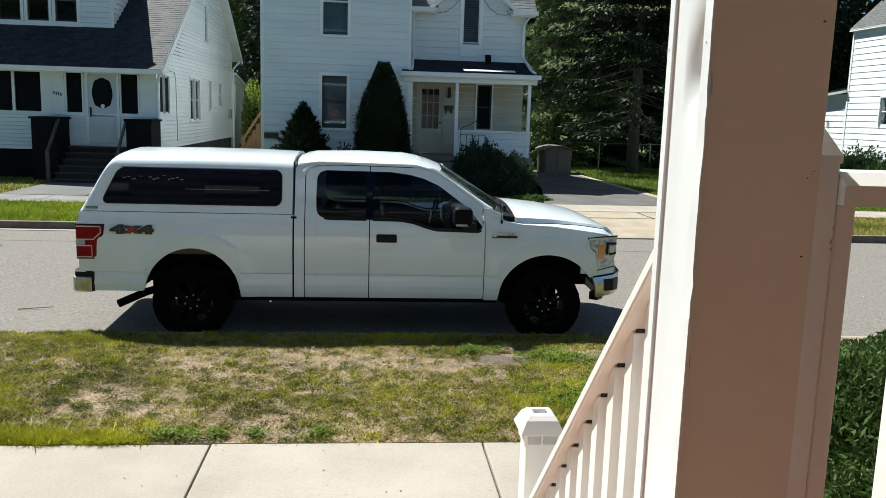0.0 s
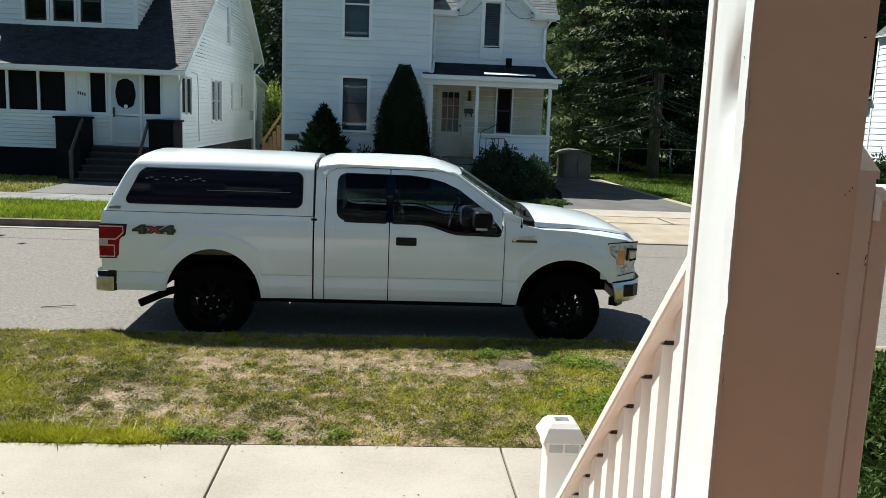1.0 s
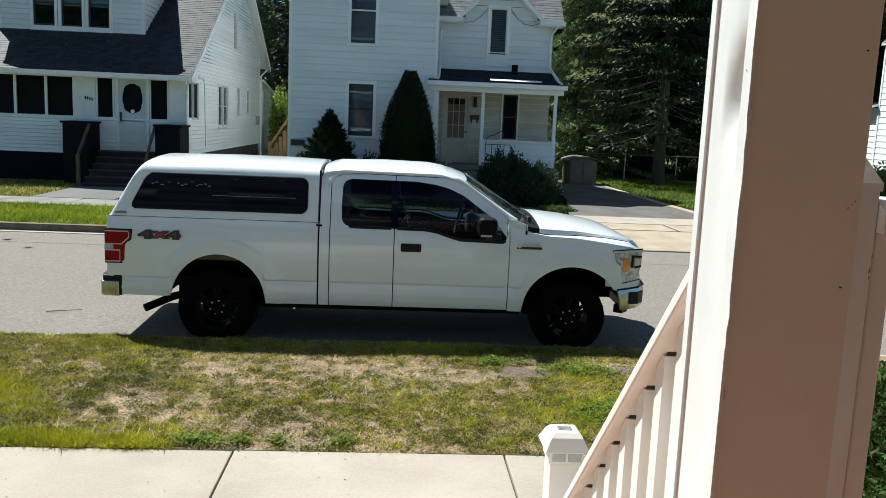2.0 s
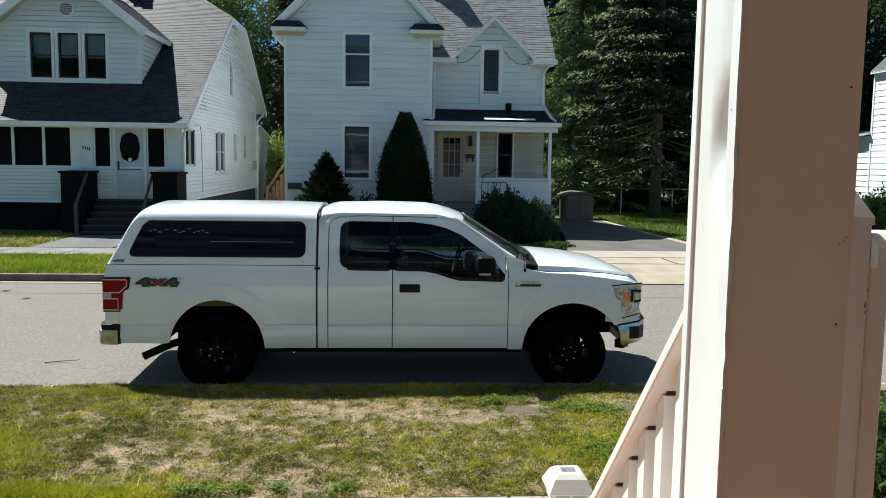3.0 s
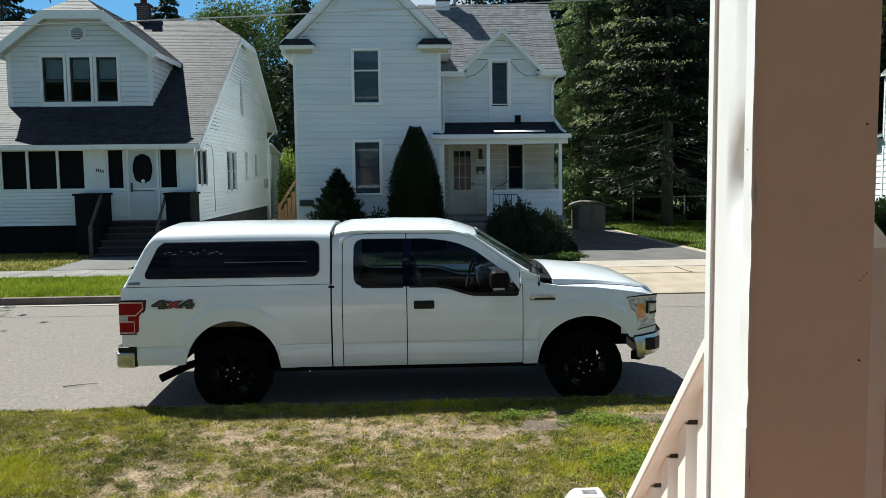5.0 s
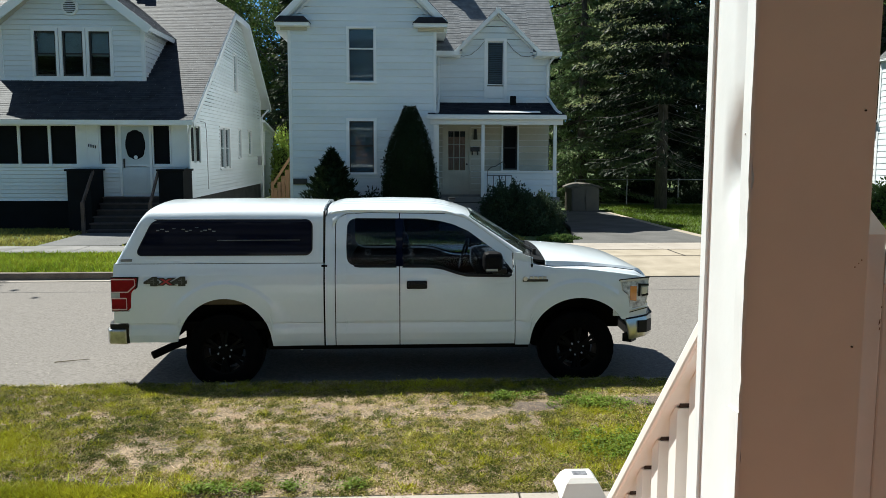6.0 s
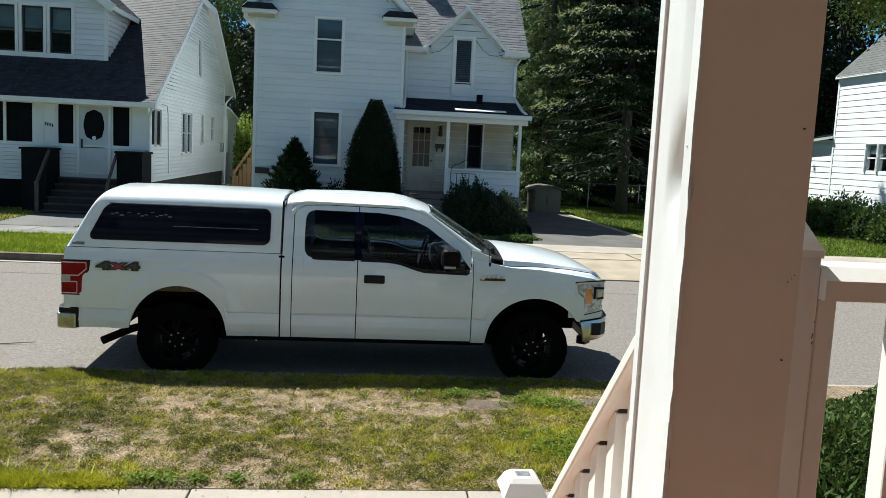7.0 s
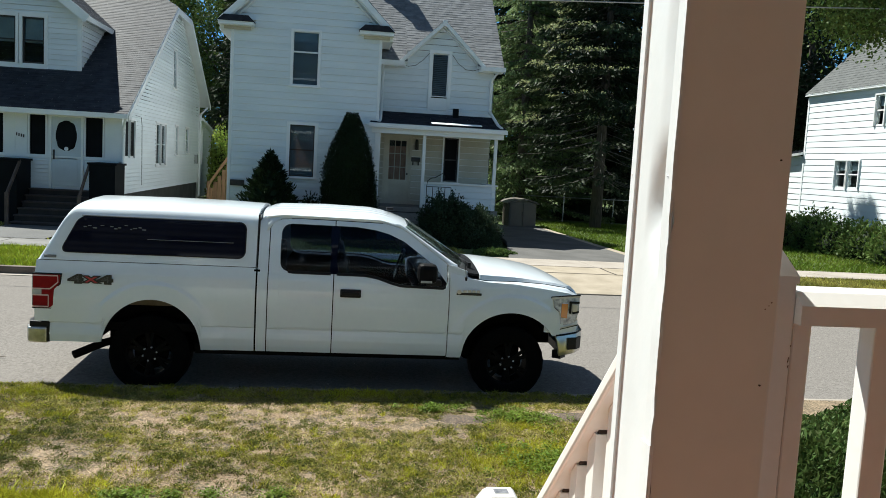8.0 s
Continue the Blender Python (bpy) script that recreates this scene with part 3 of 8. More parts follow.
def chimney(parent, x0, x1, y0, y1, z0, z1, pots=True):
    ch = part("chimney", boxes((x0 + 0.01, x1 - 0.01, y0 + 0.01, y1 - 0.01, z0, z1)), M_MORTAR, parent)
    z, r = z0, 0
    while z < z1 - 0.05:
        for side in (0, 1):
            x = x0 - (0.1 if r % 2 else 0.0)
            while x < x1 - 0.02:
                a, b = max(x, x0), min(x + 0.2, x1)
                if b - a > 0.03:
                    y = (y0 - 0.0, y0 + 0.03) if side == 0 else (y1 - 0.03, y1)
                    part("brick", boxes((a + 0.005, b - 0.005, *y, z + 0.005, z + 0.062)), M_BRICK, ch)
                x += 0.21
        for xx in ((x0, x0 + 0.03), (x1 - 0.03, x1)):
            y = y0 + 0.035
            while y < y1 - 0.05:
                part("brick", boxes((*xx, y, min(y + 0.19, y1 - 0.035), z + 0.005, z + 0.062)), M_BRICK, ch)
                y += 0.2
        z += 0.072
        r += 1
    part("crown", boxes((x0 - 0.06, x1 + 0.06, y0 - 0.06, y1 + 0.06, z1, z1 + 0.1), bevel=0.01), M_BRICK, ch)
    return ch


cha = chimney(HA, -8.56, -8.10, 25.1, 25.56, 8.3, 9.12)
part("pot", tube(bmesh.new(), [(-8.33, 25.33, 9.2), (-8.33, 25.33, 9.48)], 0.13, 12), M_BRICK, cha)
part("pot_cap", boxes((-8.53, -8.13, 25.13, 25.53, 9.58, 9.62)), M_METAL, cha)
part("pot_leg", boxes((-8.43, -8.41, 25.23, 25.25, 9.46, 9.58)), M_METAL, cha)
part("pot_leg", boxes((-8.25, -8.23, 25.41, 25.43, 9.46, 9.58)), M_METAL, cha)
# front door with a scalloped oval light
door = part("door", boxes((-6.62, -6.55, 17.16, 17.30, 1.15, 3.32), (-5.72, -5.65, 17.16, 17.30, 1.15, 3.32), (-6.55, -5.72, 17.16, 17.30, 3.25, 3.32)), M_TRIM, HA, "white storm door with a scalloped oval glass")
oval = []
for k in range(48):
    a = math.tau * k / 48
    s = 1 + 0.05 * abs(math.cos(4 * a))
    oval.append((-6.135 + 0.30 * s * abs(math.cos(a)) ** 0.8 * math.copysign(1, math.cos(a)), 2.70 + 0.44 * s * abs(math.sin(a)) ** 0.8 * math.copysign(1, math.sin(a))))
M_DOORBLUE = surf("pale_blue_door_paint", (0.52, 0.58, 0.62), (0.60, 0.66, 0.70), 2, 0.4, 0.02, 40)
leaf = part("leaf", boxes((-6.55, -5.72, 17.20, 17.25, 1.22, 3.25)), M_DOORBLUE, door)
part("oval_glass", prism(bmesh.new(), oval, "y", 17.185, 17.198), M_BLACK, door, "dark oval glass with a scalloped edge")
bm = bmesh.new()
for (xa, za), (xb, zb) in zip(oval, oval[1:] + oval[:1]):
    beam(bm, (xa, 17.185, za), (xb, 17.185, zb), 0.03, 0.035)
part("oval_frame", bm, M_DOORBLUE, door)
part("handle", boxes((-6.50, -6.46, 17.13, 17.2, 2.0, 2.28), bevel=0.008), M_IRON, door)
part("decal", prism(bmesh.new(), [(-6.135 + 0.06 * math.cos(math.tau * k / 12), 2.32 + 0.06 * math.sin(math.tau * k / 12)) for k in range(12)], "y", 17.175, 17.18), M_TRIM, door)
part("panel", boxes((-6.45, -5.82, 17.19, 17.2, 1.35, 2.05), bevel=0.004), M_DOORBLUE, door)
# number plate bars beside the door
for i, x in enumerate((-7.54, -7.475, -7.41, -7.345)):
    part("number_bar", boxes((x, x + 0.03, 17.19, 17.205, 2.63 - 0.015 * i, 2.72 - 0.015 * i)), M_IRON, HA)
# stair with dark piers and rails
st = thing("front_steps", (-6.2, 16.4, 0.1), "dark brown wooden steps with sloping hand rails and black piers", "steps")
for k in range(6):
    z = 1.13 - 0.175 * k
    y = 17.2 - 0.28 * (k + 1)
    part("tread", boxes((-7.1, -5.2, y - 0.02, y + 0.30, z - 0.04, z), bevel=0.008), M_STEP, st)
    part("riser", boxes((-7.08, -5.22, y + 0.02, y + 0.05, z - 0.175, z - 0.04)), M_DARKWOOD, st)
for x0, x1 in ((-7.80, -7.12), (-5.18, -4.47)):
    part("pier", boxes((x0, x1, 16.1, 17.18, 0.05, 1.92), bevel=0.01), M_BLACK, st)
    part("pier_cap", boxes((x0 - 0.05, x1 + 0.05, 16.05, 17.19, 1.92, 1.98), bevel=0.008), M_BLACK, st)
M_RAILWOOD = surf("weathered_brown_rail", (0.06, 0.042, 0.034), (0.12, 0.088, 0.072), 5, 0.8, 0.2, 40, stretch=(4, 1, 1))
for x in (-7.09, -5.21):
    bm = beam(bmesh.new(), (x, 16.25, 1.93), (x, 15.30, 1.02), 0.05, 0.10)
    part("hand_rail", bm, M_RAILWOOD, st)
    part("rail_post", boxes((x - 0.045, x + 0.045, 15.27, 15.36, 0.1, 1.07)), M_RAILWOOD, st)

# ---- house B: gabled house with a wing and a small porch ----
HB = thing("house", (2.5, 21, 0.1), "white two-storey gabled house with open corner porch and grey shingle roof", "house", "houses across the street")
BY, WY = 17.2, 18.9
BC, BX0, BX1 = 0.74, -1.47, 2.97
bh = [(0.33, 1.10, 4.63, 6.21), (0.33, 1.07, 1.87, 3.43)]


def gable_b(z):
    half = (8.75 - z) / 1.0
    return (max(BX0, BC - half), min(BX1, BC + half))


wall("front_wall", HB, "y", BY, BY + 0.14, BX0, BX1, 0.9, 6.3, bh, M_TRIM)
part("gable_wall", prism(bmesh.new(), [(BX0 + 0.1, 6.3), (BX1 - 0.1, 6.3), (BC, 8.6)], "y", BY, BY + 0.14), M_TRIM, HB)
siding(HB, "y", BY, -1, BX0, BX1, 0.9, 8.7, 0.205, M_CLAP_OLD, holes=bh, gable=gable_b, lap=0.024, gap=0.014)
framed(HB, "y", BY - 0.02, -1, *bh[0], w=0.065, split=0.62, shade=0.985, cloth=M_BLIND, mat=M_VINYL, dark=M_TRIM, bar=0.022)
framed(HB, "y", BY - 0.02, -1, *bh[1], w=0.10, split=0.52, shade=0.985, cloth=M_BLIND, mat=M_VINYL, dark=M_IRON, bar=0.03)
part("foundation", boxes((BX0 + 0.02, 6.8, WY - 0.02, 27, 0, 1.0), (BX0 + 0.02, BX1 - 0.02, BY + 0.02, WY - 0.02, 0, 0.9)), M_FOUND, HB)
part("side_wall", boxes((BX0, BX0 + 0.14, BY + 0.14, 27, 0.9, 6.3), (BX1 - 0.14, BX1, BY + 0.14, WY, 0.9, 6.3), (BX0, 6.8, 26.86, 27, 0.9, 5.8), (6.66, 6.8, WY + 0.14, 26.86, 0.9, 5.8)), M_CLAP_OLD, HB)
# hidden wall given the brighter white to bounce light onto the bungalow's side
siding(HB, "x", BX0, -1, BY, 27, 0.9, 6.3, 0.205, M_CLAP)
siding(HB, "x", BX1, 1, BY, WY, 1.0, 6.2, 0.205, M_CLAP_OLD)
siding(HB, "x", 6.8, 1, WY, 27, 0.9, 8.0, 0.205, M_CLAP_OLD, gable=lambda z: (max(WY, 21.6 - (8.3 - z) / 0.9), min(27, 21.6 + (8.3 - z) / 0.9 * 1.3)))
part("corner_board", boxes((BX0 - 0.03, BX0 + 0.06, BY - 0.035, BY + 0.1, 0.9, 6.2)), M_TRIM, HB)
part("corner_board", boxes((BX1 - 0.06, BX1 + 0.03, BY - 0.035, BY + 0.1, 1.0, 6.2)), M_TRIM, HB)
part("floor_deck", boxes((BX0 + 0.15, BX1 - 0.15, BY + 0.15, WY + 0.15, 3.9, 4.0), (BX0 + 0.15, 6.6, WY + 0.15, 26.8, 3.9, 4.0)), M_DARKWOOD, HB)
# unseen dark partitions added so the windows show no sky
part("added_partition", boxes((BX0 + 0.15, 2.8, 19.0, 19.1, 1.0, 8.3 - 1.6), (2.9, 6.65, 20.6, 20.7, 1.0, 6.8)), M_FOUND, HB)
part("back_gable", prism(bmesh.new(), [(BX0 + 0.1, 6.3), (BX1 - 0.1, 6.3), (BC, 8.6)], "y", 26.9, 27.0), M_TRIM, HB)
# main gable roof, ridge running back
PZ, OV = 8.98, 2.56
for s in (-1, 1):
    e = [(BC + s * OV, 16.88, PZ - OV), (BC + s * OV, 27.2, PZ - OV), (BC, 27.2, PZ), (BC, 16.88, PZ)]
    shingles(HB, e if s > 0 else [e[1], e[0], e[3], e[2]], M_SHINGLE_GREY)
bm = bmesh.new()
for s in (-1, 1):
    beam(bm, (BC + s * (OV + 0.0), 16.88, PZ - OV - 0.14), (BC, 16.88, PZ - 0.14), 0.05, 0.16)
    beam(bm, (BC + s * (OV - 0.16), 17.02, PZ - OV - 0.12), (BC, 17.02, PZ - 0.28), 0.26, 0.03)
part("rake_board", bm, M_TRIM, HB)
for s in (-1, 1):
    part("frieze", beam(bmesh.new(), (BC + s * (OV - 0.34), 17.155, PZ - OV - 0.05), (BC, 17.155, PZ - 0.39), 0.03, 0.05), M_TRIM, HB)
for s in (-1, 1):
    x0, x1 = sorted((BC + s * 2.58, BC + s * 1.55))
    ret = part("cornice_return", boxes((x0, x1, 16.82, 17.20, 6.22, 6.33), bevel=0.01), M_TRIM, HB)
    part("return_roof", prism(bmesh.new(), [(x0 - 0.02, 6.33), (x1 + 0.02, 6.33), (x1 - 0.16, 6.50), (x0 + 0.16, 6.50)], "y", 16.78, 17.18), M_SHINGLE_DARK, ret)
    part("bed_mould", boxes((x0 + 0.14, x1 - 0.10, 17.09, 17.175, 6.13, 6.22)), M_CREAM, ret)
    part("eave", boxes((min(BC + s * 2.58, BC + s * 2.2), max(BC + s * 2.58, BC + s * 2.2), 17.2, 27, 6.10, 6.3)), M_TRIM, HB)
# wing
wh = [(4.74, 5.28, 4.25, 6.08), (3.36, 4.14, 1.16, 3.3), (5.28, 5.76, 1.92, 3.36)]
GC = 5.05


def gable_w(z):
    return (max(2.97, GC - (7.0 - z) / 1.0), min(6.8, GC + (7.0 - z) / 1.0)) if z > 5.7 else (2.97, 6.8)


wall("wing_wall", HB, "y", WY, WY + 0.14, 2.97, 6.8, 1.0, 5.7, [(a, b, c, min(d, 5.7)) for a, b, c, d in wh], M_TRIM)
part("wing_gable", boxes((GC - 1.1, wh[0][0], WY, WY + 0.14, 5.7, 5.95)), M_TRIM, HB)
part("wing_gable", boxes((wh[0][1], GC + 1.1, WY, WY + 0.14, 5.7, 5.95)), M_TRIM, HB)
siding(HB, "y", WY, -1, 2.97, 6.8, 3.9, 6.95, 0.205, M_CLAP_OLD, holes=wh, gable=gable_w, lap=0.024, gap=0.014)
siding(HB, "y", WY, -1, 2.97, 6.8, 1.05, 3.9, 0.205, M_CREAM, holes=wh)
uw = framed(HB, "y", WY - 0.02, -1, 4.74, 5.28, 4.68, 6.08, w=0.10, mat=M_VINYL, sash=False, back=None, bar=0.03, sill=False)
part("lower_panel", boxes((4.74, 5.28, WY - 0.05, WY - 0.02, 4.25, 4.64)), M_TRIM, uw)
part("casing", boxes((4.64, 4.74, WY - 0.065, WY - 0.02, 4.2, 4.66), (5.28, 5.38, WY - 0.065, WY - 0.02, 4.2, 4.66), (4.64, 5.38, WY - 0.07, WY - 0.02, 4.12, 4.2)), M_TRIM, uw)
for k in range(22):
    z = 4.74 + k * 0.06
    part("slat", prism(bmesh.new(), [(WY - 0.02, z), (WY + 0.02, z + 0.045), (WY + 0.025, z + 0.04), (WY - 0.015, z - 0.005)], "x", 4.78, 5.24), M_BLIND, uw)
part("flashing", boxes((2.99, 6.78, WY - 0.055, WY - 0.03, 4.10, 4.21)), M_VINYL, HB)
RY, RZ, WE = 21.6, 8.45, 18.55
sl = (RZ - 5.72) / (RY - WE)
# wing roof with the cross gable
for a, b, y in ((2.4, GC - 1.15, WE), (GC - 1.15, GC + 1.15, WY + 0.1), (GC + 1.15, 7.08, WE)):
    z = 5.72 + (y - WE) * sl
    shingles(HB, ((a, y, z), (b, y, z), (b, RY, RZ), (a, RY, RZ)), M_SHINGLE_GREY)
shingles(HB, ((7.08, 25.6, 4.9), (2.0, 25.6, 4.9), (2.0, RY, RZ), (7.08, RY, RZ)), M_SHINGLE_GREY)
for s in (-1, 1):
    e = [(GC + s * 1.5, WE, 5.62), (GC + s * 1.42, WE + 0.2, 5.70), (GC, WE + 1.55, 7.12), (GC, WE, 7.12)]
    shingles(HB, e if s > 0 else [e[1], e[0], e[3], e[2]], M_SHINGLE_GREY)
bm = bmesh.new()
for s in (-1, 1):
    beam(bm, (GC + s * 1.52, WE, 5.555), (GC, WE, 7.035), 0.05, 0.11)
    beam(bm, (GC + s * 1.40, WE + 0.25, 5.58), (GC, WE + 0.25, 6.94), 0.16, 0.03)
part("rake_board", bm, M_TRIM, HB)
part("gutter", boxes((GC + 1.25, 7.12, WE - 0.1, WE + 0.03, 5.58, 5.72)), M_TRIM, HB)
part("gutter", boxes((2.95, GC - 1.25, WE - 0.1, WE + 0.03, 5.58, 5.72)), M_TRIM, HB)
part("apex_block", boxes((GC - 0.07, GC + 0.07, WE - 0.028, WE + 0.02, 6.92, 7.10)), M_TRIM, HB)
part("eave", boxes((GC + 1.2, 7.05, WE, WY, 5.55, 5.62)), M_TRIM, HB)
part("eave", boxes((2.97, GC - 1.2, WE, WY, 5.55, 5.62)), M_TRIM, HB)
for pts in ([(3.12, WE - 0.04, 5.6), (3.14, WY - 0.06, 5.3), (3.14, WY - 0.08, 4.3), (3.05, 17.3, 3.75), (3.0, 17.1, 3.68)], [(6.9, WE - 0.04, 5.6), (6.72, WY - 0.08, 5.3), (6.72, WY - 0.1, 4.3), (6.80, 17.5, 3.78), (6.84, 17.1, 3.68)]):
    part("downspout", tube(bmesh.new(), pts, 0.05, 8), M_TRIM, HB)
chb = chimney(HB, 3.05, 3.5, 21.35, 21.85, 8.15, 9.5)
part("flashing", boxes((3.02, 3.53, 21.30, 21.34, 8.05, 8.50), (3.02, 3.05, 21.34, 21.9, 8.2, 8.5), (3.50, 3.53, 21.34, 21.9, 8.2, 8.5)), M_TRIM, chb)
part("vent_pipe", tube(bmesh.new(), [(3.75, 22.0, 8.0), (3.75, 22.0, 8.75)], 0.06, 10), M_METAL, HB)
part("vent_pipe_cap", tube(bmesh.new(), [(3.75, 22.0, 8.75), (3.75, 22.0, 8.85)], 0.10, 10), M_METAL, HB)
# porch
part("porch_floor", boxes((2.95, 6.85, 17.1, WY, 0.95, 1.10)), M_CONCRETE_OLD, HB)
part("porch_base", boxes((2.97, 6.78, 17.25, WY, 0.05, 0.95)), M_FOUND, HB)
shingles(HB, ((2.72, 16.98, 3.64), (6.98, 16.98, 3.64), (6.80, WY, 4.12), (2.98, WY, 4.12)), M_SHINGLE_DARK, under=M_TRIM)
part("porch_beam", boxes((2.80, 6.92, 17.10, 17.35, 3.34, 3.53)), M_TRIM, HB)
part("porch_gutter", boxes((2.70, 7.0, 16.92, 17.02, 3.50, 3.62)), M_TRIM, HB)
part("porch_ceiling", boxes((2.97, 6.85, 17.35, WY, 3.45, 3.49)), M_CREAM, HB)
part("roof_edge_strip", prism(bmesh.new(), [(17.0, 3.70), (17.22, 3.755), (17.22, 3.765), (17.0, 3.71)], "x", 4.62, 6.2), M_TRIM, HB)
part("roof_vent", boxes((5.45, 5.63, 18.35, 18.53, 4.0, 4.30), bevel=0.01), M_BLACK, HB)
part("step_flashing", boxes((3.22, 6.66, WY - 0.075, WY - 0.045, 4.09, 4.22)), M_TRIM, HB)
for x in (2.98, 4.40, 6.66):
    part("porch_post", boxes((x, x + 0.10, 17.22, 17.32, 1.1, 3.34), bevel=0.006), M_TRIM, HB)
siding(HB, "y", 17.25, -1, 4.5, 6.78, 1.05, 1.86, 0.205, M_CLAP_OLD)
siding(HB, "x", 6.77, 1, 17.25, WY, 0.95, 1.86, 0.205, M_CLAP_OLD)
part("porch_rail_wall", boxes((4.5, 6.76, 17.252, 17.36, 1.1, 1.86), (6.66, 6.765, 17.36, WY, 1.1, 1.86)), M_TRIM, HB)
part("rail_cap", boxes((4.42, 6.84, 17.17, 17.40, 1.86, 1.91), (6.62, 6.84, 17.40, WY, 1.86, 1.91)), M_TRIM, HB)
bdoor = part("door", boxes((3.28, 3.36, WY - 0.06, WY + 0.1, 1.12, 3.38), (4.14, 4.22, WY - 0.06, WY + 0.1, 1.12, 3.38), (3.36, 4.14, WY - 0.06, WY + 0.1, 3.3, 3.38)), M_CREAM, HB, "cream door with a nine-light window")
part("leaf", boxes((3.36, 3.47, WY - 0.01, WY + 0.03, 1.12, 3.3), (4.03, 4.14, WY - 0.01, WY + 0.03, 1.12, 3.3), (3.47, 4.03, WY - 0.01, WY + 0.03, 1.12, 1.9), (3.47, 4.03, WY - 0.01, WY + 0.03, 3.18, 3.3)), M_CREAM, bdoor)
g = part("pane", boxes((3.47, 4.03, WY + 0.005, WY + 0.012, 1.9, 3.18)), M_GLASS, bdoor)
g.visible_shadow = False
M_CURTAIN = surf("rose_curtain", (0.30, 0.16, 0.12), (0.42, 0.24, 0.18), 3, 0.9, 0.1, 20, stretch=(8, 1, 1))
part("curtain", boxes((3.47, 4.03, WY + 0.05, WY + 0.06, 1.9, 3.0)), M_CURTAIN, bdoor)
part("glazing_bar", boxes((3.645, 3.67, WY - 0.012, WY + 0.01, 1.9, 3.18), (3.835, 3.86, WY - 0.012, WY + 0.01, 1.9, 3.18), (3.47, 4.03, WY - 0.011, WY + 0.009, 2.3, 2.325), (3.47, 4.03, WY - 0.011, WY + 0.009, 2.74, 2.765)), M_CREAM, bdoor)
part("panel", boxes((3.5, 4.0, WY - 0.02, WY - 0.01, 1.3, 1.75), bevel=0.004), M_CREAM, bdoor)
part("knob", tube(bmesh.new(), [(4.08, WY - 0.06, 2.1), (4.08, WY, 2.1)], 0.03, 8), M_IRON, bdoor)
framed(HB, "y", WY - 0.02, -1, 5.28, 5.76, 1.92, 3.36, w=0.05, pane=M_BLACK, dark=M_IRON)
part("wall_lamp", tube(bmesh.new(), [(4.36, WY - 0.09, 2.92), (4.36, WY - 0.11, 3.0), (4.36, WY - 0.11, 3.15), (4.36, WY - 0.09, 3.24)], 0.07, 8, 0.045), M_IRON, HB)
part("mailbox", boxes((4.2, 4.5, WY - 0.14, WY - 0.03, 2.52, 2.66), (4.24, 4.28, WY - 0.1, WY - 0.05, 2.40, 2.52), (4.42, 4.46, WY - 0.1, WY - 0.05, 2.40, 2.52), bevel=0.006), M_IRON, HB)
part("meter_box", boxes((-1.40, -0.98, BY - 0.12, BY - 0.03, 1.50, 1.68), bevel=0.01), M_IRON, HB)
bst = thing("porch_steps", (3.7, 16.5, 0.1), "grey concrete steps up to the porch", "steps")
for k in range(4):
    part("step", boxes((3.05, 4.4, 17.1 - 0.3 * (k + 1), 17.1 - 0.3 * k, 0.05, 0.93 - 0.2 * k), bevel=0.01), M_CONCRETE_OLD, bst)
ir = thing("iron_railing", (4.95, 16.8, 0.1), "black wrought-iron hand rail with a curled top beside the steps", "railing")
for k in range(5):
    x = 4.55 + 0.19 * k
    part("bar", tube(bmesh.new(), [(x, 16.85, 0.1), (x, 16.85, 1.78)], 0.012, 6), M_IRON, ir)
pts = [(4.55, 16.85, 1.78), (4.57, 16.85, 1.95), (4.68, 16.85, 2.04), (4.80, 16.85, 2.06), (4.92, 16.85, 2.14), (5.02, 16.85, 2.20), (5.10, 16.85, 2.10), (5.06, 16.85, 1.98)]
part("top_rail", tube(bmesh.new(), pts, 0.014, 6), M_IRON, ir)
part("rail", tube(bmesh.new(), [(4.55, 16.85, 1.78), (5.31, 16.85, 1.78)], 0.012, 6), M_IRON, ir)
# thin cables swagged on the wing
for pts in ([(4.66, 6.1), (4.45, 5.85), (4.2, 5.65), (3.95, 5.60), (3.75, 5.66)], [(5.36, 6.1), (5.6, 5.8), (5.85, 5.62), (6.1, 5.60), (6.3, 5.66)]):
    part("cable", tube(bmesh.new(), [(x, WY - 0.04, z) for x, z in pts], 0.008, 5), M_IRON, HB)

# ---- house C: gabled house with its side to the camera ----
HC = thing("house", (24, 21, 0.1), "white clapboard house with grey roof behind shrubs", "house", "houses across the street")
CX = 20.0
ch_ = [(18.62, 19.28, 2.44, 3.42), (19.36, 20.02, 2.44, 3.42), (17.56, 18.04, 4.62, 5.66)]
wall("side_wall", HC, "x", CX, CX + 0.15, 11.5, 22.2, 0.9, 5.95, ch_, M_TRIM)
siding(HC, "x", CX, -1, 11.5, 22.2, 1.0, 5.95, 0.225, M_CLAP, holes=ch_, lap=0.014)
for a, b, c, d in ch_:
    framed(HC, "x", CX - 0.02, -1, a, b, c, d, w=0.05, shade=0.35, sill=False)
part("foundation", boxes((CX + 0.03, 27, 11.53, 22.15, 0, 0.98)), M_FOUND, HC)
part("walls", boxes((CX + 0.15, 27, 11.5, 11.65, 0.98, 5.9), (26.85, 27, 11.65, 22.2, 0.98, 5.9), (CX + 0.15, 26.85, 22.05, 22.2, 0.98, 5.9)), M_CLAP, HC)
part("corner_board", boxes((CX - 0.03, CX + 0.1, 22.15, 22.25, 0.98, 5.9)), M_TRIM, HC)
# paler grey on the slope facing -x, darker shingle on the others
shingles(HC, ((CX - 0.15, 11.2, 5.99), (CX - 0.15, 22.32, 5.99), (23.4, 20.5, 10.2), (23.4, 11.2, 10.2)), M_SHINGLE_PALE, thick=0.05)
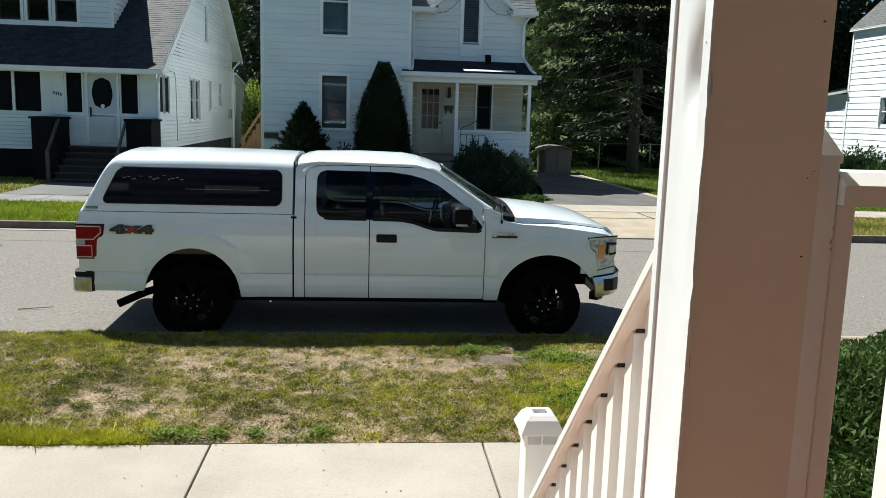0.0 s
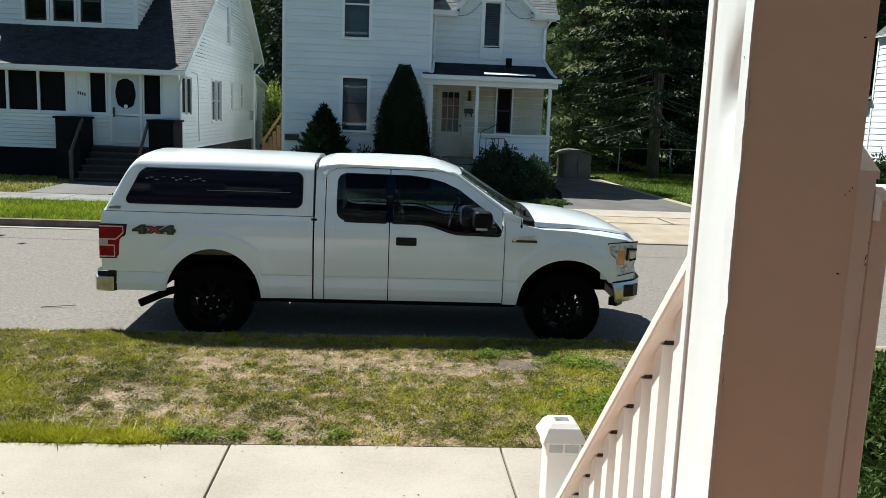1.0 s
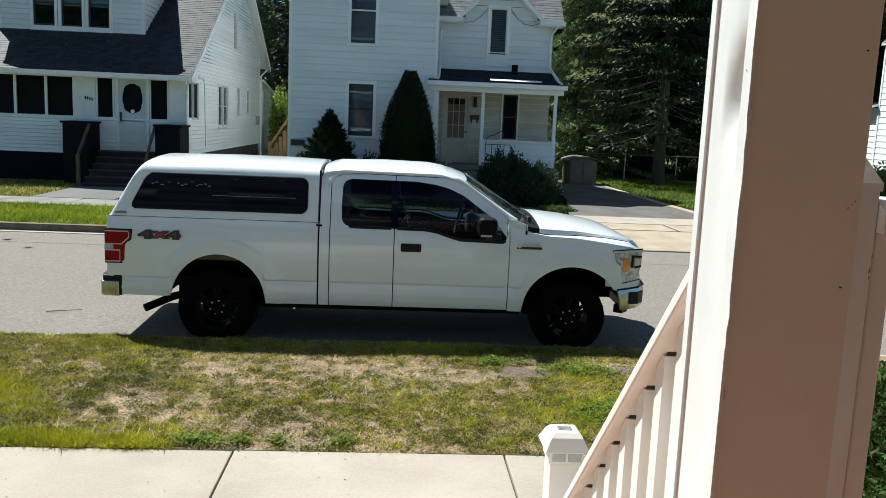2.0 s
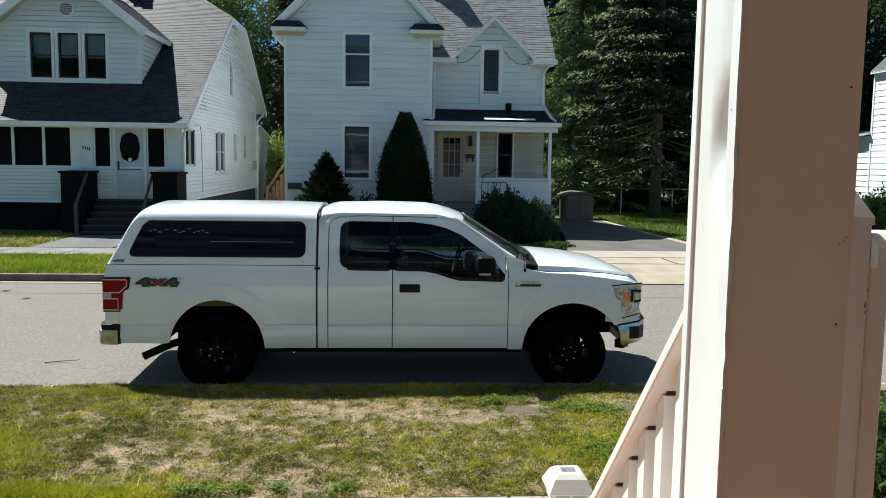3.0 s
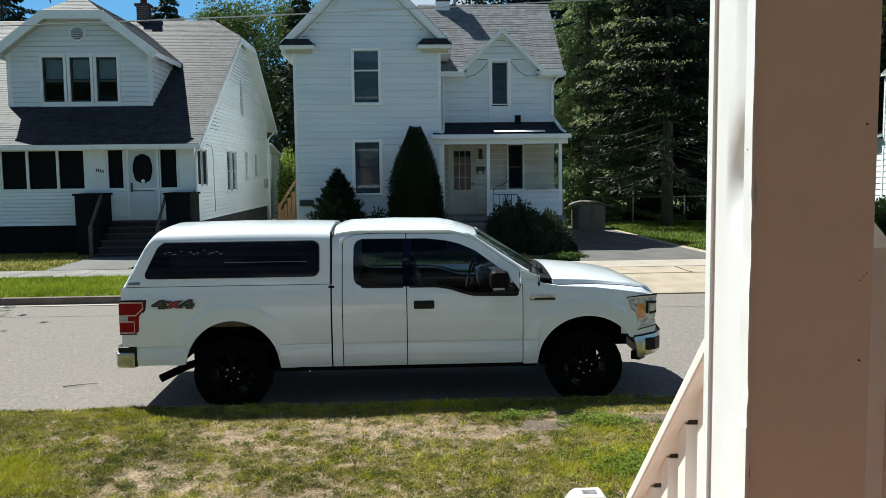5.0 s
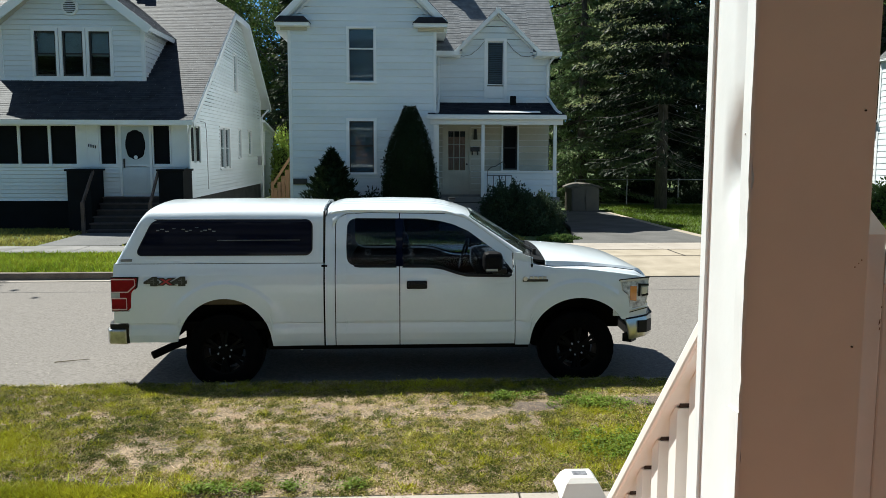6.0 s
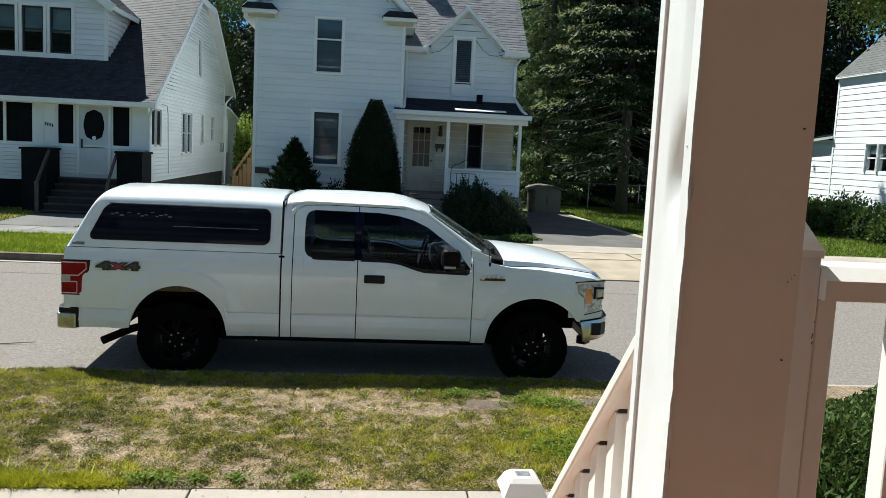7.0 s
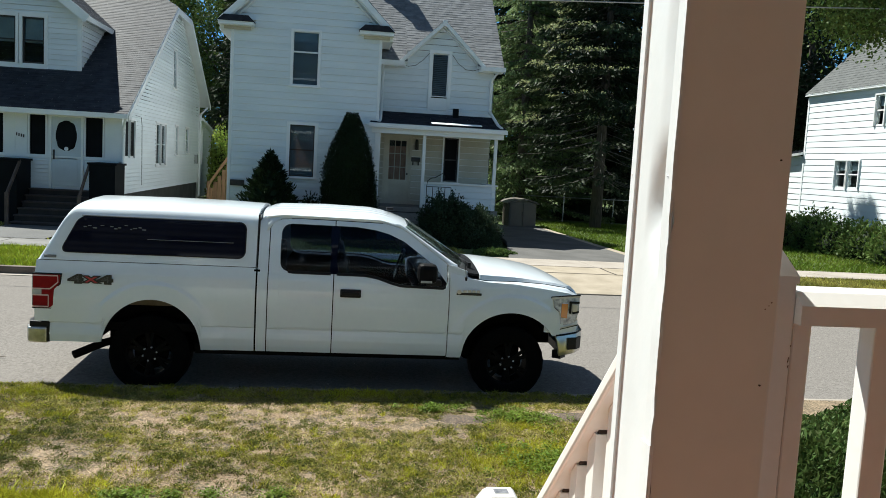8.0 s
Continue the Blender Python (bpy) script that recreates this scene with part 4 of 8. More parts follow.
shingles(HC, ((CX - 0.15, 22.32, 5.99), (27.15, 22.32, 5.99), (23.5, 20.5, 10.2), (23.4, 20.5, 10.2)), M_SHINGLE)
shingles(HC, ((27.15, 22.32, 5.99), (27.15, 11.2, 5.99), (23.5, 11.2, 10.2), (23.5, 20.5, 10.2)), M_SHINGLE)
part("front_gable", prism(bmesh.new(), [(CX + 0.05, 5.9), (26.95, 5.9), (23.45, 10.0)], "y", 11.5, 11.65), M_CLAP, HC)
part("eave", boxes((CX - 0.16, CX, 11.2, 22.3, 5.905, 5.94)), M_TRIM, HC)
part("lean_to", boxes((CX + 0.12, 24, 22.2, 25.0, 0.3, 3.6)), M_TRIM, HC)
siding(HC, "x", CX + 0.12, -1, 22.22, 25.0, 0.98, 3.6, 0.225, M_CLAP, lap=0.020)
shingles(HC, ((CX - 0.2, 22.25, 3.72), (CX - 0.2, 25.3, 3.50), (23, 25.3, 4.3), (23, 22.25, 4.4)), M_SHINGLE)

# ---- far side of the street ----
def far_height(x, y):
    t = min(1, max(0, (y - 8.0) / 10.0))
    if 5.75 < x < 10.6 and y < 24.5:
        return -0.03
    return 0.12 + 0.03 * t + 0.02 * noise.noise((x * 0.5, y * 0.5, 1.7))


sheet("far_lawn", -45, 45, FAR_KERB + 0.14, 60, 360, 80, far_height, M_TURF, "green front yards across the street", "lawn")


def far_kerb(x0, x1):
    ob = tagged(new("kerb_far"), "weathered brown concrete kerb of the far side", "kerb", kind="structure")
    x = x0
    while x < x1 - 0.1:
        part("kerb_stone", boxes((x + 0.005, min(x + 3, x1) - 0.005, FAR_KERB, FAR_KERB + 0.15, -0.05, 0.15), bevel=0.02), M_KERB, ob)
        x += 3.0


far_kerb(-42, 5.6)
far_kerb(11.4, 41.4)
tagged(part("gutter_far", boxes((-42, 5.2, FAR_KERB - 0.20, FAR_KERB - 0.004, -0.05, 0.016)), M_CONCRETE), "narrow pale concrete gutter along the far kerb", "gutter", kind="structure")
slab_walk("pavement_far", -40, 5.4, 10.85, 12.25, 1.6, 0.165, M_CONCRETE_OLD, "grey weathered concrete pavement across the street", off=0.6)
slab_walk("pavement_far_right", 11.2, 41, 10.85, 12.25, 1.6, 0.165, M_CONCRETE, "pale concrete pavement across the street", off=0.0)
# entry walk to the bungalow, coloured dark in place of the shade on it
tagged(raw("entry_walk", [(-7.1, 12.25, 0.172), (-5.1, 12.25, 0.172), (-5.1, 15.5, 0.178), (-7.1, 15.5, 0.178)], [(0, 1, 2, 3)], M_WALK_SHADE), "entry walk to the steps, its shade put into the dark grey", "path", kind="structure")
# unseen pale slab, added to throw light up the bungalow's side wall
tagged(part("bounce_slab", boxes((-4.3, -1.7, 17.6, 30.5, 0.05, 0.185)), M_BOUNCE_SLAB), "unseen pale slab added to bounce light between the two houses", "path", kind="structure")
# driveway and apron
dv = tagged(new("driveway"), "dark sealed driveway behind a tan concrete apron, leading to a shed", "driveway", kind="structure")
for a, b, c, d, y0, y1, m in ((5.2, 11.5, 5.6, 11.0, 7.60, 9.6, M_APRON), (5.7, 8.3, 5.7, 8.2, 9.61, 10.84, M_APRON), (8.31, 10.9, 8.21, 10.6, 9.61, 10.84, M_APRON),
                              (5.7, 8.2, 5.7, 8.1, 10.85, 12.3, M_CONCRETE), (8.21, 10.9, 8.11, 10.7, 10.85, 12.3, M_CONCRETE),
                              (6.3, 10.2, 7.2, 10.0, 12.31, 17.0, M_SEALED), (7.2, 10.0, 7.9, 9.9, 17.01, 24.5, M_SEALED),
                              (10.205, 10.50, 10.005, 10.26, 12.31, 17.0, M_APRON), (10.005, 10.26, 9.905, 10.10, 17.01, 23.6, M_APRON)):
    z0, z1 = (0.05, 0.17) if y0 < 8 else (0.17, 0.18)
    zt = lambda y: (0.03 + 0.145 * min(1, (y - 7.66) / 1.9)) if y < 9.6 else 0.178
    vs = [(a, y0, zt(y0)), (b, y0, zt(y0)), (d, y1, zt(y1)), (c, y1, zt(y1))]
    vs += [(x, y, z - 0.12) for x, y, z in vs]
    raw("slab", vs, [(0, 1, 2, 3), (0, 4, 5, 1), (1, 5, 6, 2), (2, 6, 7, 3), (3, 7, 4, 0)], m, dv)
# open cracks and joints in the apron
M_CRACK = surf("dark_crack_filler", (0.03, 0.025, 0.02), (0.06, 0.05, 0.04), 20, 0.95, 0.2, 60)
for pts in ([(9.3, 10.83), (9.55, 10.5), (9.62, 10.2), (9.85, 9.9), (9.95, 9.62)], [(5.9, 9.60), (7.2, 9.605), (8.6, 9.60), (10.9, 9.605)], [(8.26, 9.62), (8.24, 10.2), (8.26, 10.84)], [(9.95, 9.6), (10.1, 9.2), (10.4, 8.8)], [(5.7, 10.845), (7.4, 10.845), (10.7, 10.845)]):
    vs, fs = [], []
    for k, (x, y) in enumerate(pts):
        q = pts[min(k + 1, len(pts) - 1)]
        p = pts[max(k - 1, 0)]
        d = Vector((q[0] - p[0], q[1] - p[1], 0)).normalized()
        w = 0.022
        z = (0.03 + 0.145 * min(1, (y - 7.66) / 1.9)) if y < 9.6 else 0.178
        vs += [(x - d.y * w, y + d.x * w, z + 0.004), (x + d.y * w, y - d.x * w, z + 0.004)]
        if k:
            fs.append((2 * k - 2, 2 * k - 1, 2 * k + 1, 2 * k))
    raw("crack", vs, fs, M_CRACK, dv)
# garden shed
sh = thing("shed", (9.2, 24.7, 0.17), "taupe metal garden shed with double doors beside the driveway", "shed")
part("body", boxes((8.80, 9.90, 24.0, 25.35, 0.18, 1.20)), M_SHED, sh)
for k in range(9):
    y = 24.06 + k * 0.14
    part("rib", boxes((8.785, 8.80, y, y + 0.03, 0.2, 1.18)), M_SHED, sh)
for x0, x1 in ((8.85, 9.34), (9.36, 9.85)):
    part("door", boxes((x0, x1, 23.965, 24.0, 0.22, 1.19), bevel=0.006), M_SHED, sh)
part("handle", boxes((9.31, 9.33, 23.94, 23.965, 0.65, 0.85)), M_IRON, sh)
part("roof", prism(bmesh.new(), [(8.70, 1.15), (8.88, 1.23), (9.12, 1.285), (9.35, 1.30), (9.58, 1.285), (9.82, 1.23), (10.0, 1.15), (10.0, 1.20), (9.82, 1.285), (9.58, 1.345), (9.35, 1.365), (9.12, 1.345), (8.88, 1.285), (8.70, 1.20)], "y", 23.88, 25.45), M_SHED, sh)
part("gable", prism(bmesh.new(), [(8.82, 1.19), (9.88, 1.19), (9.35, 1.305)], "y", 23.965, 24.0), M_SHED, sh)
sh.location.x -= 0.10
sh.location.z -= 0.08
# chain-link gate posts and wood fence
fe = thing("chain_link_gate", (7.9, 24.4, 0.17), "galvanised chain-link gate beside the shed", "gate")
for x in (7.05, 8.15):
    part("post", tube(bmesh.new(), [(x, 24.4, 0.1), (x, 24.4, 1.45)], 0.03, 8), M_METAL, fe)
part("rail", tube(bmesh.new(), [(7.05, 24.4, 1.38), (8.15, 24.4, 1.38)], 0.02, 8), M_METAL, fe)
bm = bmesh.new()
for k in range(24):
    x = 7.05 + k * 1.1 / 24
    for s in (-1, 1):
        x2 = min(8.15, max(7.05, x + s * 0.9))
        t = abs(x2 - x) / 0.9
        if t > 0.05:
            beam(bm, (x, 24.4, 0.2), (x2, 24.4, 0.2 + 1.15 * t), 0.005, 0.005)
part("mesh", bm, M_METAL, fe)
wf = thing("wood_fence", (-2.8, 26, 0.1), "new cedar board stair fence between the houses", "fence")
for k in range(9):
    x = -3.34 + k * 0.165
    part("board", boxes((x, x + 0.15, 26.0, 26.03, 0.15, min(2.5, 1.02 + 0.25 * k)), bevel=0.004), M_FENCE, wf)
part("rail", boxes((-3.36, -1.9, 26.03, 26.08, 0.5, 0.6)), M_FENCE, wf)
part("top_rail", beam(bmesh.new(), (-3.40, 25.97, 1.08), (-2.48, 25.97, 2.48), 0.05, 0.10), M_FENCE, wf)
part("post", boxes((-3.42, -3.31, 25.95, 26.05, 0.1, 1.28)), M_FENCE, wf)
# chain-link fence at the back of the yard
cf = thing("chain_link_fence", (13, 29, 0.1), "galvanised chain-link fence across the back of the yard", "fence")
for k in range(6):
    part("post", tube(bmesh.new(), [(9.9 + 2.4 * k, 29.0, 0.05), (9.9 + 2.4 * k, 29.0, 1.32)], 0.03, 8), M_METAL, cf)
part("top_rail", tube(bmesh.new(), [(9.9, 29.0, 1.27), (21.9, 29.0, 1.27)], 0.02, 8), M_METAL, cf)
# overhead cable
cb = bmesh.new()
tube(cb, [(-13 + k * 1.5, 9.0, 5.25 + 0.06 * k + 0.0016 * (k - 8) ** 2) for k in range(20)], 0.014, 6)
tagged(part("overhead_cable", cb, M_METAL), "thin overhead service cable strung along the street", "cable")
# road litter: a fallen stick and pale flecks
stk = tube(bmesh.new(), [(-2.18, 1.10, 0.035), (-2.0, 1.15, 0.04), (-1.80, 1.17, 0.05)], 0.008, 6, 0.004)
tagged(part("fallen_stick", stk, M_APRON), "thin tan fallen stick lying on the asphalt", "stick")
fleck = []
for k in range(260):
    x, y = random.uniform(-7, 13), random.uniform(0.1, 7.5)
    s, a = random.uniform(0.004, 0.016), random.uniform(0, 6.3)
    z = 0.05 * math.sin(math.pi * (y - NEAR_KERB) / 7.7) + 0.006
    fleck += [(x + s * math.cos(a + q) * (1 if q % 2 < 1 else 0.5), y + s * math.sin(a + q), z + random.uniform(0, 0.006)) for q in (0, 1.57, 3.14, 4.71)]
M_FLECK = surf("pale_grit", (0.35, 0.30, 0.22), (0.6, 0.55, 0.45), 8, 0.9, 0, 30, rand=0.4, island=True)
tagged(raw("road_litter", fleck, [(4 * k, 4 * k + 1, 4 * k + 2, 4 * k + 3) for k in range(260)], M_FLECK), "scattered pale grit and leaf scraps on the road", "litter", kind="stuff")

# ---- our porch: clad post, stair rail, level rail, floor, roof, house wall ----
M_CLAD = surf("white_bent_metal_cladding", (0.66, 0.70, 0.715), (0.73, 0.765, 0.775), 3, 0.32, 0.03, 30)
PX0, PX1, PY0, PY1 = 2.19, 2.32, -7.68, -7.555
post = thing("porch_post", (2.255, -7.62, 1.42), "square porch post clad in dented white sheet metal", "post")
bm = bmesh.new()
nz = 130
sec = [(PX0, PY0), (PX1, PY0), (PX1, PY1), (PX0, PY1)]
ring_pts = []
for a, b, n in ((sec[0], sec[1], 6), (sec[1], sec[2], 4), (sec[2], sec[3], 4), (sec[3], sec[0], 36)):
    ring_pts += [(a[0] + (b[0] - a[0]) * k / n, a[1] + (b[1] - a[1]) * k / n) for k in range(n)]
rings = []
for j in range(nz + 1):
    z = 1.42 + (3.72 - 1.42) * j / nz
    row = []
    for x, y in ring_pts:
        dx = 0.0
        if x < PX0 + 1e-4:
            t = (y - PY0) / (PY1 - PY0)
            # long dent and a crinkled flange
            dx += 0.068 * math.exp(-((z - 2.444) / (0.030 if z < 2.444 else 0.044)) ** 2) * (max(0, 1 - (t - 0.17) / 0.44) ** 1.4 if t > 0.17 else max(0, (t - 0.11) / 0.06))
            dx += 0.012 * math.exp(-((z - 2.62) / 0.13) ** 2) * (max(0, 1 - (t - 0.15) / 0.30) ** 1.4 if t > 0.15 else max(0, (t - 0.11) / 0.04))
            dx += 0.003 * noise.noise((y * 14, z * 2.2, 4.0)) * math.sin(math.pi * t)
            if t < 0.15:
                dx += 0.0022 * noise.noise((0, z * 17, 2.0)) + 0.003 * math.exp(-((z - 2.13) / 0.012) ** 2) + 0.003 * math.exp(-((z - 2.425) / 0.01) ** 2)
        row.append(bm.verts.new((x + dx, y, z)))
    rings.append(row)
m_ = len(ring_pts)
for a, b in zip(rings, rings[1:]):
    for k in range(m_):
        bm.faces.new((a[k], a[(k + 1) % m_], b[(k + 1) % m_], b[k]))
soften(part("cladding", bm, M_CLAD, post), 40)
fl = bmesh.new()
prev = None
for j in range(nz + 1):
    z = 1.42 + (3.72 - 1.42) * j / nz
    w = 0.0028 * noise.noise((1, z * 15, 7.0)) + 0.002 * math.exp(-((z - 2.13) / 0.012) ** 2)
    kink = 0.0026 * math.exp(-((z - 2.417) / 0.006) ** 2) + 0.0012 * math.exp(-((z - 2.30) / 0.02) ** 2) + 0.0015 * math.exp(-((z - 2.22) / 0.008) ** 2)
    row = [fl.verts.new(p) for p in ((PX0 - 0.004 + w + kink, PY0 - 0.003 - kink, z), (PX0 - 0.004 + w, PY0 + 0.017 + w, z), (PX0 - 0.0005, PY0 + 0.019 + w, z), (PX0 - 0.0005 + kink, PY0 - 0.002, z))]
    if prev:
        for k in range(4):
            fl.faces.new((prev[k], prev[(k + 1) % 4], row[(k + 1) % 4], row[k]))
    prev = row
bmesh.ops.recalc_face_normals(fl, faces=fl.faces)
soften(part("corner_flange", fl, M_CLAD, post, "crinkled folded metal edge"), 50)
part("back_flange", boxes((PX0 - 0.004, PX0 + 0.001, PY1 - 0.016, PY1 - 0.001, 1.42, 3.72)), M_CLAD, post)
# a second sheet lapped over the lower corner, its edge bent in waves
fl = bmesh.new()
prev = None
for j in range(61):
    z = 1.42 + 0.76 * j / 60
    w = 0.0035 * noise.noise((3, z * 11, 1.0)) + 0.002 * noise.noise((5, z * 34, 2.0))
    o = 0.0045 + 0.003 * noise.noise((8, z * 13, 4.0))
    row = [fl.verts.new(p) for p in ((PX0 - 0.0045, PY0 - 0.004, z), (PX0 - o - 0.001, PY0 + 0.012, z), (PX0 - o, PY0 + 0.024 + w, z), (PX0 + 0.001, PY0 + 0.024 + w, z), (PX0 + 0.001, PY0 - 0.001, z))]
    if prev:
        for k in range(5):
            fl.faces.new((prev[k], prev[(k + 1) % 5], row[(k + 1) % 5], row[k]))
    else:
        fl.faces.new(row)
    prev = row
fl.faces.new(prev[::-1])
bmesh.ops.recalc_face_normals(fl, faces=fl.faces)
soften(part("lapped_sheet", fl, M_CLAD, post, "wavy lapped sheet metal edge"), 50)
for z in (2.47, 2.22):
    part("screw", tube(bmesh.new(), [(PX1 - 0.012, PY0 - 0.002, z + 0.03), (PX1 - 0.012, PY0 + 0.004, z + 0.03)], 0.0010, 8), M_IRON, post)

for x, y in ((PX0 - 0.006, PY0 + 0.009), (PX0 - 0.0055, PY1 - 0.007)):
    part("screw", tube(bmesh.new(), [(x + 0.0008, y, 2.476), (x + 0.004, y, 2.476)], 0.0010, 8), M_CLAD, post)

M_CHIP = surf("dark_rust_chip", (0.11, 0.06, 0.04), (0.20, 0.115, 0.075), 40, 0.9, 0.1, 80)
for x, z, w in ((2.3065, 2.336, 0.0006), (2.3105, 2.340, 0.0004), (2.3135, 2.3435, 0.0007)):
    part("rust_chip", prism(bmesh.new(), [(x - w, z - 0.0006), (x + w * 0.4, z - 0.0008), (x + w, z + 0.0003), (x + w * 0.2, z + 0.0008), (x - w * 0.7, z + 0.0004)], "y", PY0 - 0.0008, PY0 + 0.001), M_CHIP, post)

# stair rail going down to the yard
SLOPE = -0.985
RX = 2.295


def rail_z(y):
    return 2.043 + SLOPE * (y + 7.19)


M_SOCKET = surf("dark_brown_socket", (0.020, 0.012, 0.009), (0.06, 0.035, 0.025), 60, 0.9, 0.1, 80)
sr = thing("stair_railing", (RX, -7.0, 0.9), "white vinyl stair hand rail with square balusters", "railing")
y0, y1 = -7.53, -6.34
bm = prism(bmesh.new(), [(y0, rail_z(y0) - 0.036), (y1, rail_z(y1) - 0.036), (y1, rail_z(y1)), (y0, rail_z(y0))], "x", RX - 0.04, RX + 0.04, 0.006)
part("hand_rail", bm, M_WHITEVINYL, sr)
bm = prism(bmesh.new(), [(y0, rail_z(y0) - 0.80), (y1, rail_z(y1) - 0.80), (y1, rail_z(y1) - 0.75), (y0, rail_z(y0) - 0.75)], "x", RX - 0.025, RX + 0.025)
part("bottom_rail", bm, M_WHITEVINYL, sr)
for k in range(12):
    y = -7.324 + 0.0885 * k
    top = rail_z(y + 0.0095) - 0.0365
    part("baluster", prism(bmesh.new(), [(y, rail_z(y) - 0.80), (y + 0.036, rail_z(y + 0.036) - 0.80), (y + 0.036, rail_z(y + 0.036) - 0.0365), (y + 0.0095, top), (y, top)], "x", RX - 0.018, RX + 0.018, 0.001), M_WHITEVINYL, sr)
    # dark brown wedge in the notch between baluster top and rail
    part("socket", prism(bmesh.new(), [(y + 0.002, top + 0.0004), (y + 0.009, top + 0.0004), (y + 0.002, rail_z(y + 0.002) - 0.0362)], "x", RX - 0.013, RX + 0.012), M_SOCKET, sr)
# bottom newel with a solar cap
nw = thing("newel_post", (2.341, -6.257, 0.16), "white vinyl newel post with a solar light cap", "post")
NX0, NX1, NY0, NY1 = 2.296, 2.386, -6.302, -6.212
part("shaft", boxes((NX0, NX1, NY0, NY1, 0.16, 1.452), bevel=0.004), M_WHITEVINYL, nw)
c_ = bmesh.new()
box(c_, NX0 - 0.006, NX1 + 0.006, NY0 - 0.006, NY1 + 0.006, 1.452, 1.492, 0.003)
sc = part("solar_cap", c_, M_WHITEVINYL, nw, "white cap light with a dark solar panel on top")
c_ = bmesh.new()
cx, cy = (NX0 + NX1) / 2, (NY0 + NY1) / 2
lv = []
for h, r in ((1.488, 0.061), (1.492, 0.064), (1.528, 0.046), (1.540, 0.034)):
    lv.append([c_.verts.new((cx + sx * r, cy + sy * r, h)) for sx, sy in ((-1, -1), (1, -1), (1, 1), (-1, 1))])
for a, b in zip(lv, lv[1:]):
    for k in range(4):
        c_.faces.new((a[k], a[(k + 1) % 4], b[(k + 1) % 4], b[k]))
c_.faces.new(lv[-1])
c_.faces.new(lv[0][::-1])
bmesh.ops.recalc_face_normals(c_, faces=c_.faces)
part("hood", c_, M_WHITEVINYL, sc)
M_SOLAR = surf("grey_solar_panel", (0.10, 0.10, 0.11), (0.30, 0.30, 0.31), 60, 0.2, 0.0, 200)
part("solar_panel", boxes((cx - 0.021, cx + 0.021, cy - 0.014, cy + 0.018, 1.537, 1.5415), bevel=0.001), M_SOLAR, sc)
M_LENS = surf("milky_lamp_lens", (0.42, 0.43, 0.44), (0.5, 0.51, 0.52), 20, 0.25, 0.0, 50)
for s in (-1, 1):
    part("lens", boxes((cx + s * 0.023 - 0.019, cx + s * 0.023 + 0.019, NY0 - 0.010, NY0 - 0.005, 1.460, 1.486), bevel=0.003), M_LENS, sc)

# level rail with its top newel
tn = thing("rail_newel", (2.395, -7.49, 1.42), "white vinyl newel post with a sloped cap", "post")
part("shaft", boxes((2.335, 2.438, -7.52, -7.42, 1.42, 2.350), bevel=0.003), M_WHITEVINYL, tn)
c_ = bmesh.new()
lv = []
for h, r in ((2.345, 0.0525), (2.355, 0.0525), (2.396, 0.030)):
    lv.append([c_.verts.new((2.3865 + sx * r, -7.47 + sy * r, h)) for sx, sy in ((-1, -1), (1, -1), (1, 1), (-1, 1))])
for a, b in zip(lv, lv[1:]):
    for k in range(4):
        c_.faces.new((a[k], a[(k + 1) % 4], b[(k + 1) % 4], b[k]))
c_.faces.new(lv[-1])
bmesh.ops.recalc_face_normals(c_, faces=c_.faces)
part("cap", c_, M_WHITEVINYL, tn)
for x, z, w, h in ((2.4345, 2.243, 0.0008, 0.004), (2.4350, 2.234, 0.0006, 0.002), (2.4362, 2.262, 0.0004, 0.0010)):
    part("scuff", prism(bmesh.new(), [(x - w, z - h), (x + w * 0.5, z - h * 0.4), (x + w, z + h), (x - w * 0.2, z + h * 0.3)], "y", -7.5212, -7.5195), M_CHIP, tn)
lr = thing("porch_railing", (3.6, -7.5, 1.42), "white vinyl porch railing with square balusters", "railing")
part("top_rail", prism(bmesh.new(), [(-7.535, 2.292), (-7.435, 2.292), (-7.435, 2.318), (-7.455, 2.334), (-7.515, 2.334), (-7.535, 2.318)], "x", 2.4385, 5.2), M_WHITEVINYL, lr)
part("end_stile", boxes((2.4385, 2.466, -7.518, -7.462, 1.54, 2.2915), bevel=0.003), M_WHITEVINYL, lr)
part("bottom_rail", boxes((2.452, 5.2, -7.507, -7.463, 1.50, 1.54)), M_WHITEVINYL, lr)
for k in range(22):
    x = 2.568 + 0.118 * k
    part("baluster", boxes((x, x + 0.036, -7.503, -7.467, 1.54, 2.292), bevel=0.003), M_WHITEVINYL, lr)
# floor, stairs, roof, house wall behind the camera
# unseen deck and tan wall, coloured so their bounce warms the post's front
M_DECK = surf("brown_deck_paint", (0.33, 0.130, 0.056), (0.44, 0.185, 0.085), 2, 0.55, 0.15, 40, stretch=(6, 0.6, 6))
M_SLATE = surf("dark_slate_reflection_siding", (0.020, 0.027, 0.038), (0.034, 0.043, 0.058), 2, 0.6, 0.05, 30, rand=0.05)
M_TAN = surf("tan_bounce_siding", (0.27, 0.155, 0.09), (0.34, 0.205, 0.125), 1, 0.6, 0.05, 20)
pd = thing("porch_deck", (1.8, -9, 0.16), "brown painted board porch floor", "porch floor", kind="structure")
for k in range(44):
    x = -0.9 + k * 0.14
    part("plank", boxes((x, x + 0.135, -10.4, -7.40, 1.38, 1.42)), M_DECK, pd)
part("skirt", boxes((-0.9, 5.3, -7.45, -7.42, 0.1, 1.38)), M_WHITEVINYL, pd)
ss = thing("porch_steps", (1.5, -6.8, 0.16), "white porch stair down to the pavement", "steps")
